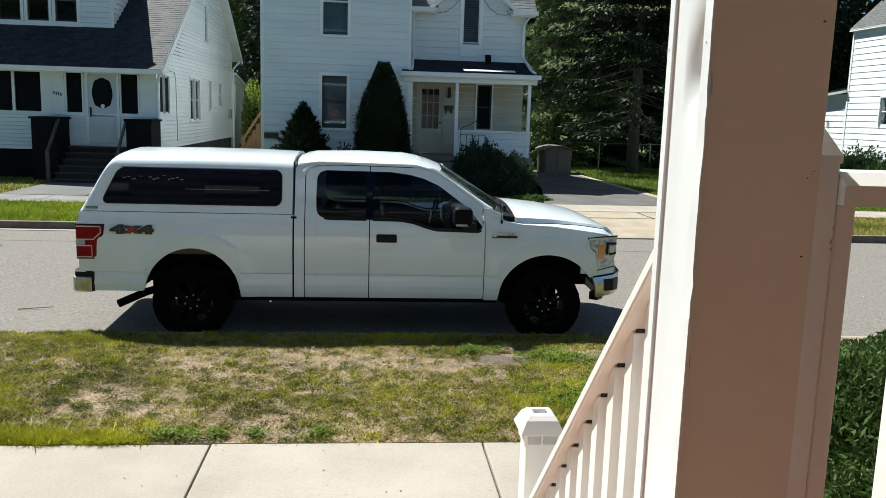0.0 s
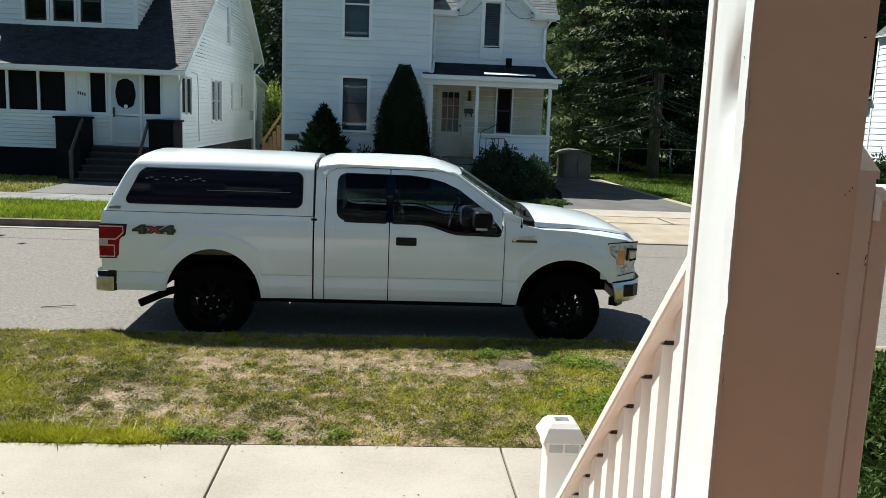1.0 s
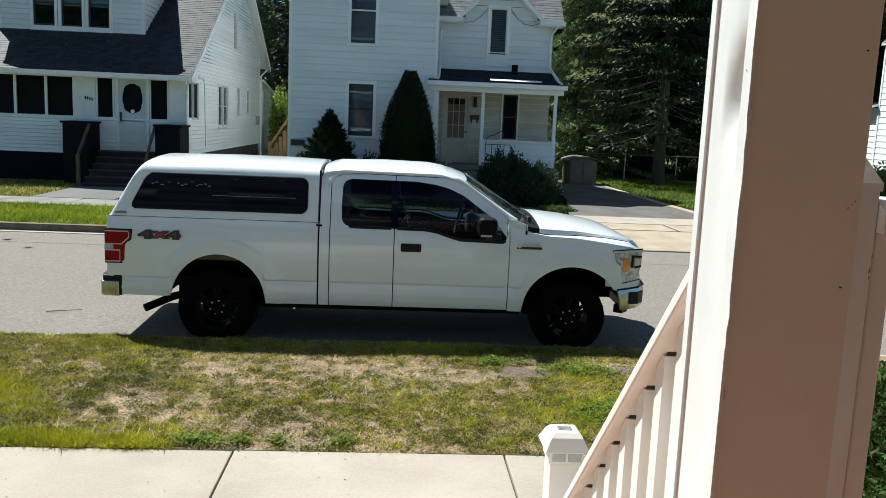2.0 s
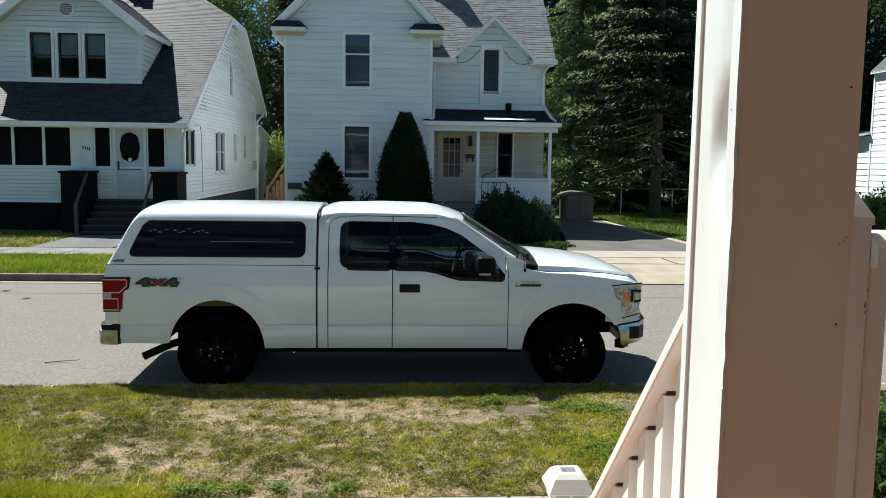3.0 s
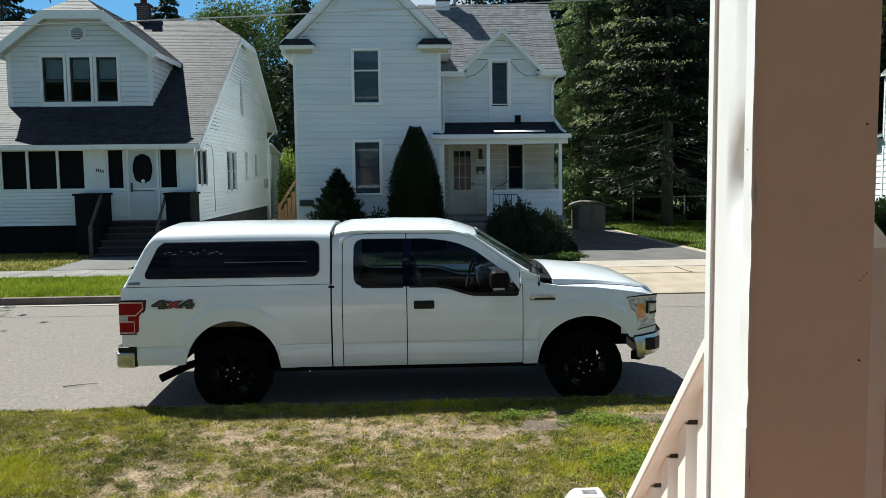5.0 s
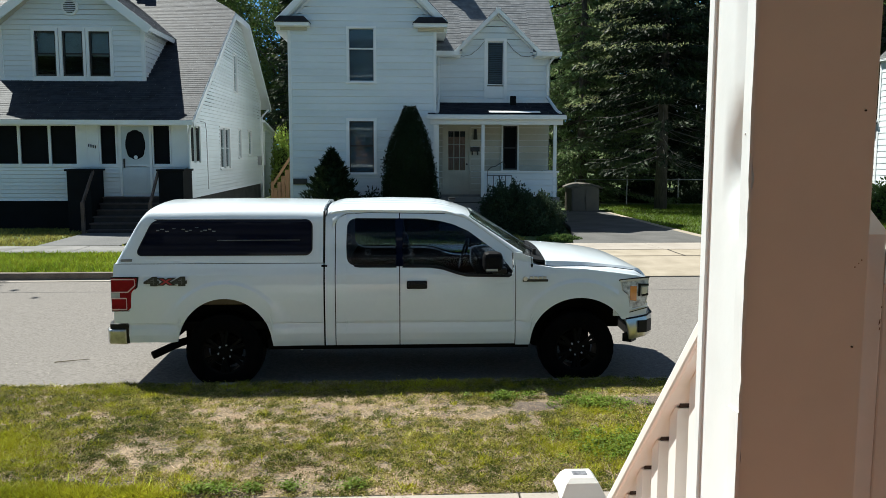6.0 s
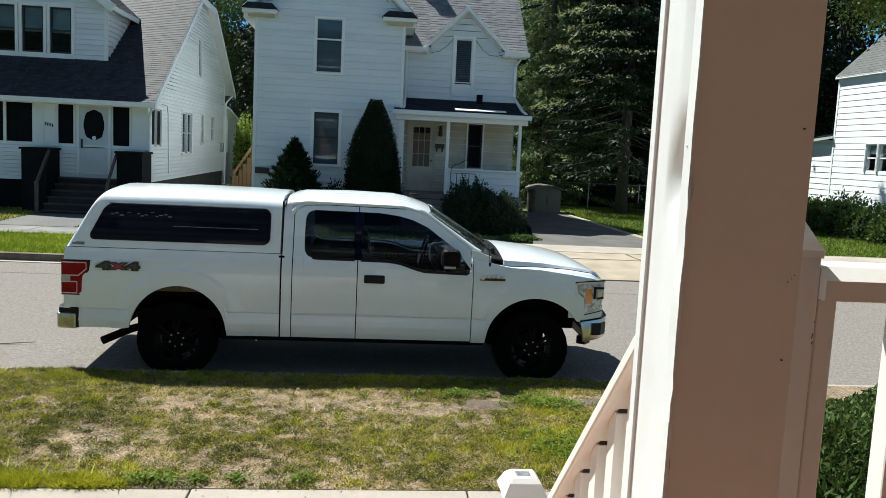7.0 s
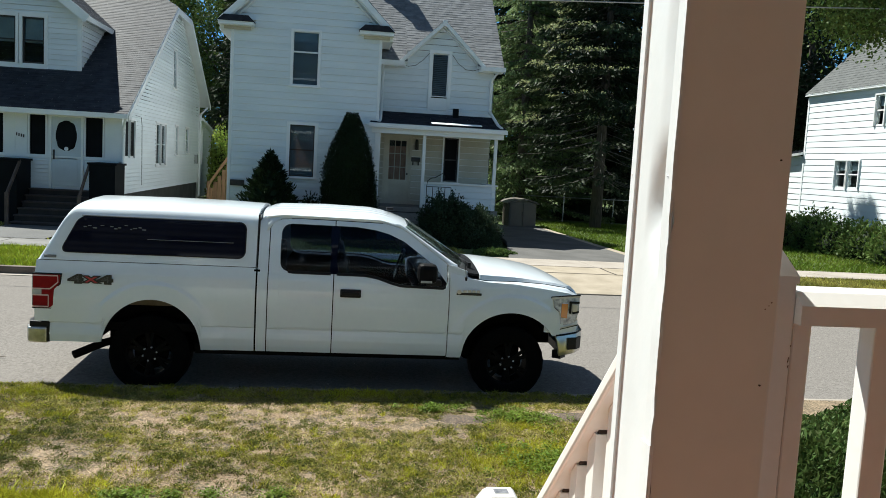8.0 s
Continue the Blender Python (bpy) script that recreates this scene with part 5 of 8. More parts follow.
for k in range(5):
    y = -7.40 + 0.23 * k
    z = 1.42 - 0.21 * (k + 1)
    part("tread", boxes((0.9, 2.2, y, y + 0.25, z - 0.04, z), bevel=0.005), M_DECK, ss)
    part("riser", boxes((0.92, 2.18, y + 0.002, y + 0.02, z, z + 0.17)), M_WHITEVINYL, ss)
tagged(part("bounce_wall", boxes((-0.9, 5.4, -10.6, -10.4, 0.1, 4.6)), M_TAN), "unseen tan wall behind the porch, coloured to bounce warm light", "wall", kind="structure")
tagged(part("ceiling", boxes((-0.9, 5.3, -10.4, -7.30, 3.72, 3.85)), M_TRIM), "white porch ceiling", "ceiling", kind="structure")
tagged(part("porch_beam", boxes((-0.9, 5.3, -7.69, -7.54, 3.45, 3.72)), M_TRIM), "white beam under the porch roof", "beam", kind="structure")
# unseen house front, added and coloured slate for the reflections in windows opposite
porch_home = thing("reflection_house", (1.6, -14, 0.16), "unseen two-storey house with slate siding and white trim, added for window reflections", "house")
up_holes = [(-4.9, -3.9, 5.55, 6.75), (-1.9, -0.9, 5.55, 6.75), (1.1, 2.1, 5.55, 6.75), (4.1, 5.1, 5.55, 6.75)]
wall("upper_wall", porch_home, "y", -10.6, -10.4, -6.4, 6.6, 4.6, 7.3, up_holes, M_TRIM)
siding(porch_home, "y", -10.4, 1, -6.4, 6.6, 4.95, 7.3, 0.15, M_SLATE, holes=up_holes)
for a, b, c, d in up_holes:
    framed(porch_home, "y", -10.39, 1, a, b, c, d, w=0.10, back=M_BLACK)
part("lower_wall", boxes((-6.4, -0.9, -10.6, -10.4, 0.1, 4.6), (5.4, 6.6, -10.6, -10.4, 0.1, 4.6)), M_SLATE, porch_home)
part("side_wall", boxes((-6.4, -6.2, -19.4, -10.6, 0.1, 7.3), (6.4, 6.6, -19.4, -10.6, 0.1, 7.3), (-6.2, 6.4, -19.4, -19.2, 0.1, 7.3)), M_CLAP, porch_home)
part("gutter", boxes((-6.8, 7.0, -9.86, -9.74, 7.18, 7.30), bevel=0.01), M_TRIM, porch_home)
part("soffit", boxes((-6.8, 7.0, -10.4, -9.86, 7.22, 7.26)), M_TRIM, porch_home)
shingles(porch_home, ((-6.8, -9.8, 7.32), (7.0, -9.8, 7.32), (7.0, -15.0, 10.2), (-6.8, -15.0, 10.2)), M_SHINGLE_DARK)
shingles(porch_home, ((7.0, -20.0, 7.32), (-6.8, -20.0, 7.32), (-6.8, -15.0, 10.2), (7.0, -15.0, 10.2)), M_SHINGLE_DARK)
shingles(porch_home, ((-1.1, -7.22, 3.98), (5.5, -7.22, 3.98), (5.5, -10.37, 4.92), (-1.1, -10.37, 4.92)), M_SHINGLE_DARK)
part("porch_gutter", boxes((-1.1, 5.5, -7.22, -7.11, 3.84, 3.96), bevel=0.01), M_TRIM, porch_home)

# ---- the pickup truck with its cap, parked at the near kerb ----
M_PAINT = surf("white_car_paint", (0.70, 0.76, 0.80), (0.75, 0.805, 0.845), 1.5, 0.28, 0.0, 20, coat=0.8)
M_RUBBER = surf("black_tyre_rubber", (0.002, 0.002, 0.002), (0.004, 0.004, 0.0037), 12, 0.95, 0.3, 90, spec=0.05)
M_BLACKPL = surf("black_plastic", (0.005, 0.005, 0.006), (0.010, 0.010, 0.011), 8, 0.45, 0.05, 90, spec=0.22)
M_MIRROR = surf("matt_black_housing", (0.003, 0.003, 0.0035), (0.005, 0.005, 0.006), 8, 0.6, 0.0, 90, spec=0.1)
M_STEELBUMP = surf("dulled_chrome", (0.34, 0.335, 0.32), (0.55, 0.545, 0.53), 14, 0.30, 0.05, 40, metal=0.95)
M_RIM = surf("black_alloy", (0.002, 0.002, 0.002), (0.004, 0.004, 0.004), 8, 0.5, 0.0, 50, spec=0.07)
M_UNDER = surf("dark_underbody", (0.004, 0.004, 0.004), (0.008, 0.008, 0.007), 5, 0.95, 0.2, 40, spec=0.05)
M_INNERWELL = surf("dusty_inner_panel", (0.10, 0.085, 0.065), (0.17, 0.145, 0.11), 9, 0.85, 0.1, 60, spec=0.2)
M_CHROME = surf("chrome", (0.60, 0.59, 0.57), (0.68, 0.67, 0.65), 3, 0.34, 0.0, 20, metal=1.0)
M_RED = surf("red_lamp_lens", (0.19, 0.003, 0.006), (0.27, 0.006, 0.010), 5, 0.3, 0.0, 20, spec=0.12)
M_AMBER = surf("amber_lamp_lens", (0.70, 0.24, 0.04), (0.80, 0.30, 0.06), 5, 0.2, 0.0, 20, coat=1.0)
M_LAMPWHITE = surf("clear_lamp_reflector", (0.26, 0.27, 0.28), (0.42, 0.43, 0.44), 14, 0.15, 0.0, 20, metal=0.0, coat=1.0)
M_LAMPDARK = surf("shaded_lamp_reflector", (0.16, 0.17, 0.18), (0.80, 0.81, 0.82), 22, 0.10, 0.0, 20, coat=1.0)
M_GUIDE = surf("pale_pink_lamp_lens", (0.55, 0.36, 0.35), (0.65, 0.46, 0.45), 20, 0.2, 0.0, 30)
M_CARGLASS = glass("tinted_car_glass", (0.22, 0.30, 0.40), ior=1.27)
M_WINDSHIELD = glass("windshield_glass", (0.55, 0.66, 0.66))
M_CAPGLASS = surf("dark_tinted_cap_glass", (0.002, 0.003, 0.010), (0.003, 0.005, 0.016), 2, 0.04, 0.0, 10, spec=0.16)
M_SEAT = surf("dark_seat_cloth", (0.02, 0.02, 0.022), (0.035, 0.035, 0.037), 10, 0.9, 0.2, 80)
M_GREY = surf("grey_print", (0.13, 0.14, 0.15), (0.20, 0.21, 0.22), 10, 0.6, 0.0, 80)
M_BOLT = surf("bright_steel", (0.32, 0.34, 0.37), (0.4, 0.42, 0.45), 10, 0.3, 0.0, 50)

TR = thing("pickup_truck", (1.85, 1.0, 0.0), "white pickup truck with a white bed cap and black wheels", "truck")
TW = 2.0


def curve(table):
    """A function that follows the table's points with smooth joins."""
    def f(x):
        if x <= table[0][0]:
            return table[0][1]
        for (a, p), (b, q) in zip(table, table[1:]):
            if x <= b:
                t = (x - a) / (b - a)
                return p + (q - p) * t
        return table[-1][1]
    return f


side_y = curve([(0.40, 0.05), (0.50, 0.016), (0.58, 0.004), (0.64, 0.008), (0.690, 0.017), (0.696, 0.017), (0.704, 0.007), (0.95, 0.000), (1.10, 0.004), (1.20, 0.018), (1.28, 0.045), (1.32, 0.06), (1.55, 0.13), (1.80, 0.215), (1.84, 0.25), (1.88, 0.32)])


def arch(xc, rx, rz=0.505, zc=0.44):
    return lambda x: zc + rz * math.sqrt(max(0, 1 - ((x - xc) / rx) ** 2)) if abs(x - xc) < rx else None


arch_r, arch_f = arch(0.022, 0.490, 0.52), arch(3.738, 0.533, 0.503)


def skin(xs, low, high, rows, surface=None, thick=0.03, far=False):
    """A body panel: columns at xs from low(x) to high(x), following the side, with an inner face and turned edges."""
    surface = surface or (lambda x, z: side_y(z))
    bm = bmesh.new()
    cols = []
    for x in xs:
        zb, zt = low(x), high(x)
        cols.append([(x, surface(x, zb + (zt - zb) * k / rows), zb + (zt - zb) * k / rows) for k in range(rows + 1)])
    outer = [[bm.verts.new((x, TW - y if far else y, z)) for x, y, z in c] for c in cols]
    inner = [[bm.verts.new((x, TW - y - thick if far else y + thick, z)) for x, y, z in c] for c in cols]
    fs = []
    for i in range(len(xs) - 1):
        for k in range(rows):
            fs.append(bm.faces.new((outer[i][k], outer[i + 1][k], outer[i + 1][k + 1], outer[i][k + 1])))
            fs.append(bm.faces.new((inner[i][k + 1], inner[i + 1][k + 1], inner[i + 1][k], inner[i][k])))
        for k in (0, rows):
            fs.append(bm.faces.new((outer[i][k], inner[i][k], inner[i + 1][k], outer[i + 1][k])))
    for i in (0, len(xs) - 1):
        for k in range(rows):
            fs.append(bm.faces.new((outer[i][k], outer[i][k + 1], inner[i][k + 1], inner[i][k])))
    bmesh.ops.recalc_face_normals(bm, faces=fs)
    return bm


def span(a, b, step=0.03):
    n = max(1, int(round((b - a) / step)))
    return [a + (b - a) * k / n for k in range(n + 1)]


def panel(name, bm, mat=None, parent=None, label=""):
    return soften(part(name, bm, mat or M_PAINT, parent or TR, label))


def bed_low(x):
    h = arch_r(x)
    return h if h else (0.71 if x < -0.96 else 0.505 if x < 0 else 0.452)


def fender_low(x):
    h = arch_f(x)
    return max(h, 0.70 if x > 4.12 else 0) if h else 0.44


def flared(x, z):
    """The side with its swelling round the wheel arches."""
    d = min(math.hypot(x - 0.025, (z - 0.44) * 0.95), math.hypot((x - 3.738) * 0.96, (z - 0.44) * 0.95))
    t = min(1, max(0, (0.680 - d) / 0.050))
    return side_y(z) - 0.015 * t * t * (3 - 2 * t)


XS_BED = sorted(set([-0.961, -0.959] + span(-1.10, -0.463, 0.05) + span(-0.462, 0.511, 0.02) + span(0.512, 1.04, 0.05)))
XS_FEND = sorted(set(span(3.055, 3.204, 0.04) + span(3.2051, 4.1500, 0.02)))
door_top = curve([(1.10, 1.62), (1.20, 1.78), (1.28, 1.815), (1.5, 1.825), (2.35, 1.815), (2.52, 1.775), (2.62, 1.715), (3.0, 1.44), (3.045, 1.40)])
win_top = curve([(1.275, 1.50), (1.28, 1.68), (1.29, 1.72), (1.31, 1.748), (1.34, 1.766), (1.38, 1.775), (2.05, 1.77), (2.26, 1.745), (2.40, 1.71), (2.56, 1.64), (2.88, 1.41), (3.02, 1.23)])
win_low = curve([(1.275, 1.49), (1.28, 1.37), (1.295, 1.33), (1.32, 1.305), (1.36, 1.289), (1.42, 1.283), (2.15, 1.278), (2.28, 1.258), (2.43, 1.21), (2.53, 1.185), (2.98, 1.175), (3.02, 1.20)])
fender_top = curve([(3.05, 1.345), (3.30, 1.285), (3.46, 1.258), (3.77, 1.246), (4.08, 1.210), (4.25, 1.188), (4.36, 1.172), (4.47, 1.11)])
gap_z = curve([(3.05, 1.350), (3.30, 1.290), (3.44, 1.268), (3.79, 1.266), (4.09, 1.253), (4.34, 1.219), (4.47, 1.145), (4.52, 1.08)])
hood_lip = curve([(3.16, 1.352), (3.35, 1.330), (3.79, 1.309), (4.20, 1.267), (4.40, 1.228), (4.47, 1.165), (4.52, 1.085)])


def fine_xs(a, b, step):
    """Columns from a to b, closer together at the window's rear corner."""
    return sorted(set(span(a, b, step) + [x for x in (1.2749, 1.2755, 1.28, 1.285, 1.29, 1.295, 1.31, 1.32, 1.34, 1.36, 1.38, 1.42) if a < x < b]))


for far in (False, True):
    panel("bed_side", skin(XS_BED, bed_low, lambda x: 1.315, 64, flared, far=far))
    panel("cab_corner", skin(span(1.057, 1.158, 0.02), lambda x: 0.452, curve([(1.05, 1.78), (1.10, 1.84), (1.16, 1.85)]), 16, far=far))
    # doors: lower skin, and a frame round the window
    for nm, a, b in (("rear_door", 1.168, 1.828), ("front_door", 1.838, 3.046)):
        dr = panel(nm, skin(fine_xs(a, b, 0.03), lambda x: 0.452, lambda x: min(win_low(x), door_top(x)) if 1.275 < x < 3.02 else min(1.30, door_top(x)), 64, far=far))
        panel("window_frame", skin(fine_xs(max(a, 1.2755), min(b, 3.02), 0.02), win_top, lambda x: max(door_top(x), win_top(x) + 0.02), 3, far=far), None, dr)
        if a < 1.2:
            panel("window_frame", skin(span(a, 1.2755, 0.03), lambda x: 1.30, door_top, 6, far=far), None, dr)
        gx0, gx1 = (1.282, 1.80) if a < 1.2 else (1.862, 3.01)
        gl = skin(span(gx0, gx1, 0.03), lambda x: win_low(x) - 0.01, lambda x: win_top(x) + 0.01, 14, lambda x, z: 0.05 + 0.14 * (z - 1.2) + 0.30 * (z - 1.2) ** 2, 0.004, far)
        panel("door_trim", skin(span(a + 0.02, b - 0.02, 0.06), lambda x: 0.50, lambda x: min(win_low(x), door_top(x)) - 0.015 if 1.275 < x < 3.02 else 1.20, 6, lambda x, z: side_y(z) + 0.036, 0.02, far), M_SEAT, dr)
        g = panel("window_glass", gl, M_CARGLASS, dr, "tinted side glass")
        g.visible_shadow = False
        panel("window_seal", skin(span(max(gx0, 1.36), gx1, 0.03), lambda x: win_low(x) - 0.012, lambda x: win_low(x) + 0.016, 1, lambda x, z: side_y(z) - 0.003, 0.01, far), M_BLACKPL, dr)
    panel("b_pillar", skin(span(1.79, 1.872, 0.04), lambda x: 1.27, lambda x: 1.78, 4, lambda x, z: side_y(z) + 0.010, 0.05, far), M_CAPGLASS)
    panel("fender", skin(XS_FEND, fender_low, fender_top, 60, flared, far=far))
    panel("fender_nose", skin(span(4.245, 4.47, 0.03), lambda x: 0.715, lambda x: 0.815 + (x - 4.17) * 0.22, 4, lambda x, z: side_y(z) + 0.55 * max(0, x - 4.2) ** 1.6, 0.03, far))
    panel("fender_edge", skin(span(4.1502, 4.27, 0.012), lambda x: max(0.705, arch_f(x) or 0), curve([(4.150, 1.118), (4.163, 1.11), (4.185, 1.015), (4.25, 0.96), (4.27, 0.83)]), 6, far=far))
    panel("fender_brow", skin(span(4.1502, 4.47, 0.03), lambda x: 1.12 - (x - 4.17) * 0.04, lambda x: max(fender_top(x), 1.125 - (x - 4.17) * 0.04), 2, lambda x, z: side_y(z) + 0.55 * max(0, x - 4.2) ** 1.6, 0.03, far))
    s = -1 if far else 1
    Y = lambda y: TW - y if far else y
    # rear pillar of the cab to the roof
    # lamps
    tl = part("tail_lamp", prism(bmesh.new(), [(-1.115, 0.845), (-0.955, 0.845), (-0.925, 0.87), (-0.915, 1.03), (-0.865, 1.09), (-0.855, 1.18), (-1.115, 1.18)], "y", Y(-0.006), Y(0.12), 0.008), M_RED, TR, "red stepped tail lamp with a clear centre")
    part("reverse_lens", prism(bmesh.new(), [(-1.118, 0.978), (-1.030, 0.978), (-1.030, 1.030), (-1.118, 1.030)], "y", Y(-0.012), Y(-0.003)), M_LAMPWHITE, tl)
    for run in ([(-1.115, 1.168), (-0.878, 1.168), (-0.874, 1.106), (-0.950, 1.036), (-1.115, 1.036)], [(-1.115, 0.972), (-0.965, 0.972), (-0.965, 0.857), (-1.115, 0.857)]):
        bm = bmesh.new()
        for p, q in zip(run, run[1:]):
            beam(bm, (p[0], Y(-0.007), p[1]), (q[0], Y(-0.007), q[1]), 0.007, 0.012)
        part("light_guide", bm, M_GUIDE, tl)
    part("lamp_rim", prism(bmesh.new(), [(-1.12, 0.835), (-0.945, 0.835), (-0.915, 0.862), (-0.905, 1.025), (-0.852, 1.085), (-0.842, 1.192), (-1.12, 1.192)], "y", Y(0.003), Y(0.06)), M_BLACKPL, tl)
    hl = part("headlamp", prism(bmesh.new(), [(4.172, 1.105), (4.19, 1.02), (4.255, 0.965), (4.265, 0.805), (4.44, 0.855), (4.475, 0.98), (4.475, 1.135)], "y", Y(0.018), Y(0.30), 0.01), M_LAMPDARK, TR, "clear headlamp with an amber marker")
    part("marker", prism(bmesh.new(), [(4.275, 1.06), (4.345, 1.06), (4.345, 0.90), (4.275, 0.91)], "y", Y(0.008), Y(0.05), 0.006), M_AMBER, hl)
    bm = bmesh.new()
    ring = [(4.165, 1.115), (4.185, 1.012), (4.247, 0.96), (4.265, 0.79), (4.45, 0.83)]
    for p, q in zip(ring, ring[1:]):
        beam(bm, (p[0], Y(0.016), p[1]), (q[0], Y(0.016), q[1]), 0.016, 0.014)
    beam(bm, (4.165, Y(0.016), 1.115), (4.475, Y(0.03), 1.14), 0.02, 0.020)
    part("lamp_rim", bm, M_CHROME, hl)
    bm = bmesh.new()
    ring = [(4.155, 1.128), (4.172, 1.006), (4.236, 0.952), (4.253, 0.776), (4.46, 0.832)]
    for p, q in zip(ring, ring[1:]):
        beam(bm, (p[0], Y(0.012), p[1]), (q[0], Y(0.012), q[1]), 0.010, 0.010)
    beam(bm, (4.155, Y(0.012), 1.128), (4.48, Y(0.026), 1.156), 0.012, 0.014)
    part("lamp_gasket", bm, M_BLACKPL, hl)
    bm = bmesh.new()
    for p, q in (((4.36, 1.078), (4.47, 1.075)), ((4.372, 1.07), (4.372, 0.955)), ((4.40, 0.962), (4.468, 0.975))):
        beam(bm, (p[0], Y(0.012), p[1]), (q[0], Y(0.02), q[1]), 0.022, 0.022)
    part("bezel", bm, M_BLACKPL, hl)
    part("reflector_cell", prism(bmesh.new(), [(4.395, 1.055), (4.45, 1.05), (4.45, 0.985), (4.405, 0.96)], "y", Y(0.004), Y(0.02), 0.004), M_CHROME, hl)
    part("inner_bar", boxes((4.37, 4.46, *sorted((Y(0.025), Y(0.06))), 0.88, 0.90)), M_CHROME, hl)
    # mirrors
    mr = part("mirror", boxes((2.69, 2.89, *sorted((Y(-0.22), Y(-0.02))), 1.25, 1.45), bevel=0.05), M_MIRROR, TR, "black door mirror with a silver signal strip")
    part("mirror_arm", boxes((2.80, 2.95, *sorted((Y(-0.05), Y(0.08))), 1.21, 1.27), bevel=0.01), M_BLACKPL, mr)
    part("signal_strip", boxes((2.715, 2.83, *sorted((Y(-0.225), Y(-0.21))), 1.262, 1.285)), M_LAMPWHITE, mr)
    # handle in its pocket
    dh = part("door_handle", boxes((1.905, 2.12, *sorted((Y(-0.022), Y(0.03))), 1.05, 1.135), bevel=0.012), M_BLACKPL, TR)
    part("grip", boxes((1.92, 2.105, *sorted((Y(-0.036), Y(-0.016))), 1.075, 1.115), bevel=0.008), M_BLACKPL, dh)


# roof, windshield, hood: lofts across the truck
def loft(xs, zf, yf, n, name, mat, thick=0.0, label=""):
    """A surface over the columns xs; yf(x) gives the near edge, zf(x, s) the height at s from -1 to 1 across."""
    bm = bmesh.new()
    grid = []
    for x in xs:
        e = yf(x)
        row = []
        for k in range(n + 1):
            s = -1 + 2 * k / n
            p = zf(x, s)
            xx, zz = p if isinstance(p, tuple) else (x, p)
            row.append(bm.verts.new((xx, 1.0 + s * (1.0 - e), zz)))
        grid.append(row)
    for a, b in zip(grid, grid[1:]):
        for k in range(n):
            bm.faces.new((a[k], b[k], b[k + 1], a[k + 1]))
    bmesh.ops.recalc_face_normals(bm, faces=bm.faces)
    if thick:
        ret = bmesh.ops.solidify(bm, geom=list(bm.faces), thickness=thick)
    return panel(name, bm, mat, None, label)


roof_mid = curve([(1.055, 1.885), (1.15, 1.925), (1.3, 1.928), (1.7, 1.94), (2.2, 1.93), (2.46, 1.885), (2.62, 1.825), (2.72, 1.77)])
roof_edge = curve([(1.055, 1.77), (1.12, 1.84), (1.3, 1.862), (2.3, 1.852), (2.46, 1.815), (2.56, 1.775), (2.72, 1.68)])


def roof_z(x, s):
    rib = 0.006 * (abs((abs(s) * 5.2) % 1.0 - 0.5) < 0.22) * (abs(s) < 0.75) * (1.2 < x < 2.4)
    return roof_edge(x) + (roof_mid(x) - roof_edge(x)) * (1 - abs(s) ** 2.6) + rib


loft(span(1.057, 2.6, 0.04), roof_z, lambda x: 0.235, 60, "roof", M_PAINT, 0.02)
part("roof_nub", boxes((2.40, 2.48, 0.97, 1.03, 1.92, 1.95), bevel=0.008), M_BLACKPL, TR)
for far in (False, True):
    part("roof_gutter", skin(span(1.13, 2.56, 0.05), lambda x: door_top(x) + 0.008, lambda x: roof_edge(x) + 0.012, 2, lambda x, z: side_y(z) - 0.002, 0.05, far), M_PAINT, TR, smooth=True)
    bm = bmesh.new()
    y = lambda v: TW - v if far else v
    cols = []
    for x in span(2.46, 3.13, 0.045):
        zl = door_top(x) + 0.006
        t = (x - 2.56) / 0.64
        zu, yu = max(zl + 0.02, min(1.83, 1.793 - 0.42 * t)), 0.228 - 0.12 * t
        yl = side_y(zl) - 0.002
        cols.append([bm.verts.new((x, y(v), z)) for v, z in ((yl + 0.03, zl - 0.01), (yl, zl), ((yl + yu) / 2 - 0.012, (zl + zu) / 2 + 0.008), (yu, zu), (yu + 0.03, zu - 0.01))])
    for a, b in zip(cols, cols[1:]):
        for k in range(4):
            bm.faces.new((a[k], b[k], b[k + 1], a[k + 1]))
    bmesh.ops.recalc_face_normals(bm, faces=bm.faces)
    part("a_pillar", bm, M_PAINT, TR, smooth=True)


def shield(x, s):
    t = (x - 2.56) / 0.64
    return (x + 0.17 * (1 - s * s) * (0.6 + 0.15 * t), 1.79 - 0.42 * t + 0.03 * (1 - s * s))


g = loft(span(2.56, 3.15, 0.04), shield, lambda x: 0.225 - 0.12 * (x - 2.56) / 0.64, 20, "windshield", M_WINDSHIELD, 0.005)
g.visible_shadow = False
hood_mid = curve([(3.16, 1.425), (3.5, 1.414), (3.8, 1.387), (4.0, 1.356), (4.15, 1.328), (4.27, 1.294), (4.38, 1.248), (4.46, 1.185), (4.52, 1.095)])


def hood_in(x):
    """How far the hood's edge lies inside the fender."""
    return 0.055 + 0.045 * min(1, max(0, (x - 3.28) / 0.5)) + 0.5 * max(0, x - 4.2) ** 1.7


def hood_z(x, s):
    g, lip_, a = gap_z(x), hood_lip(x), abs(s)
    if a > 0.972:
        return g + (lip_ - g) * math.sqrt(max(0, (1 - a) / 0.028))
    return lip_ + (hood_mid(x) - lip_) * (1 - (a / 0.972) ** 2.2)


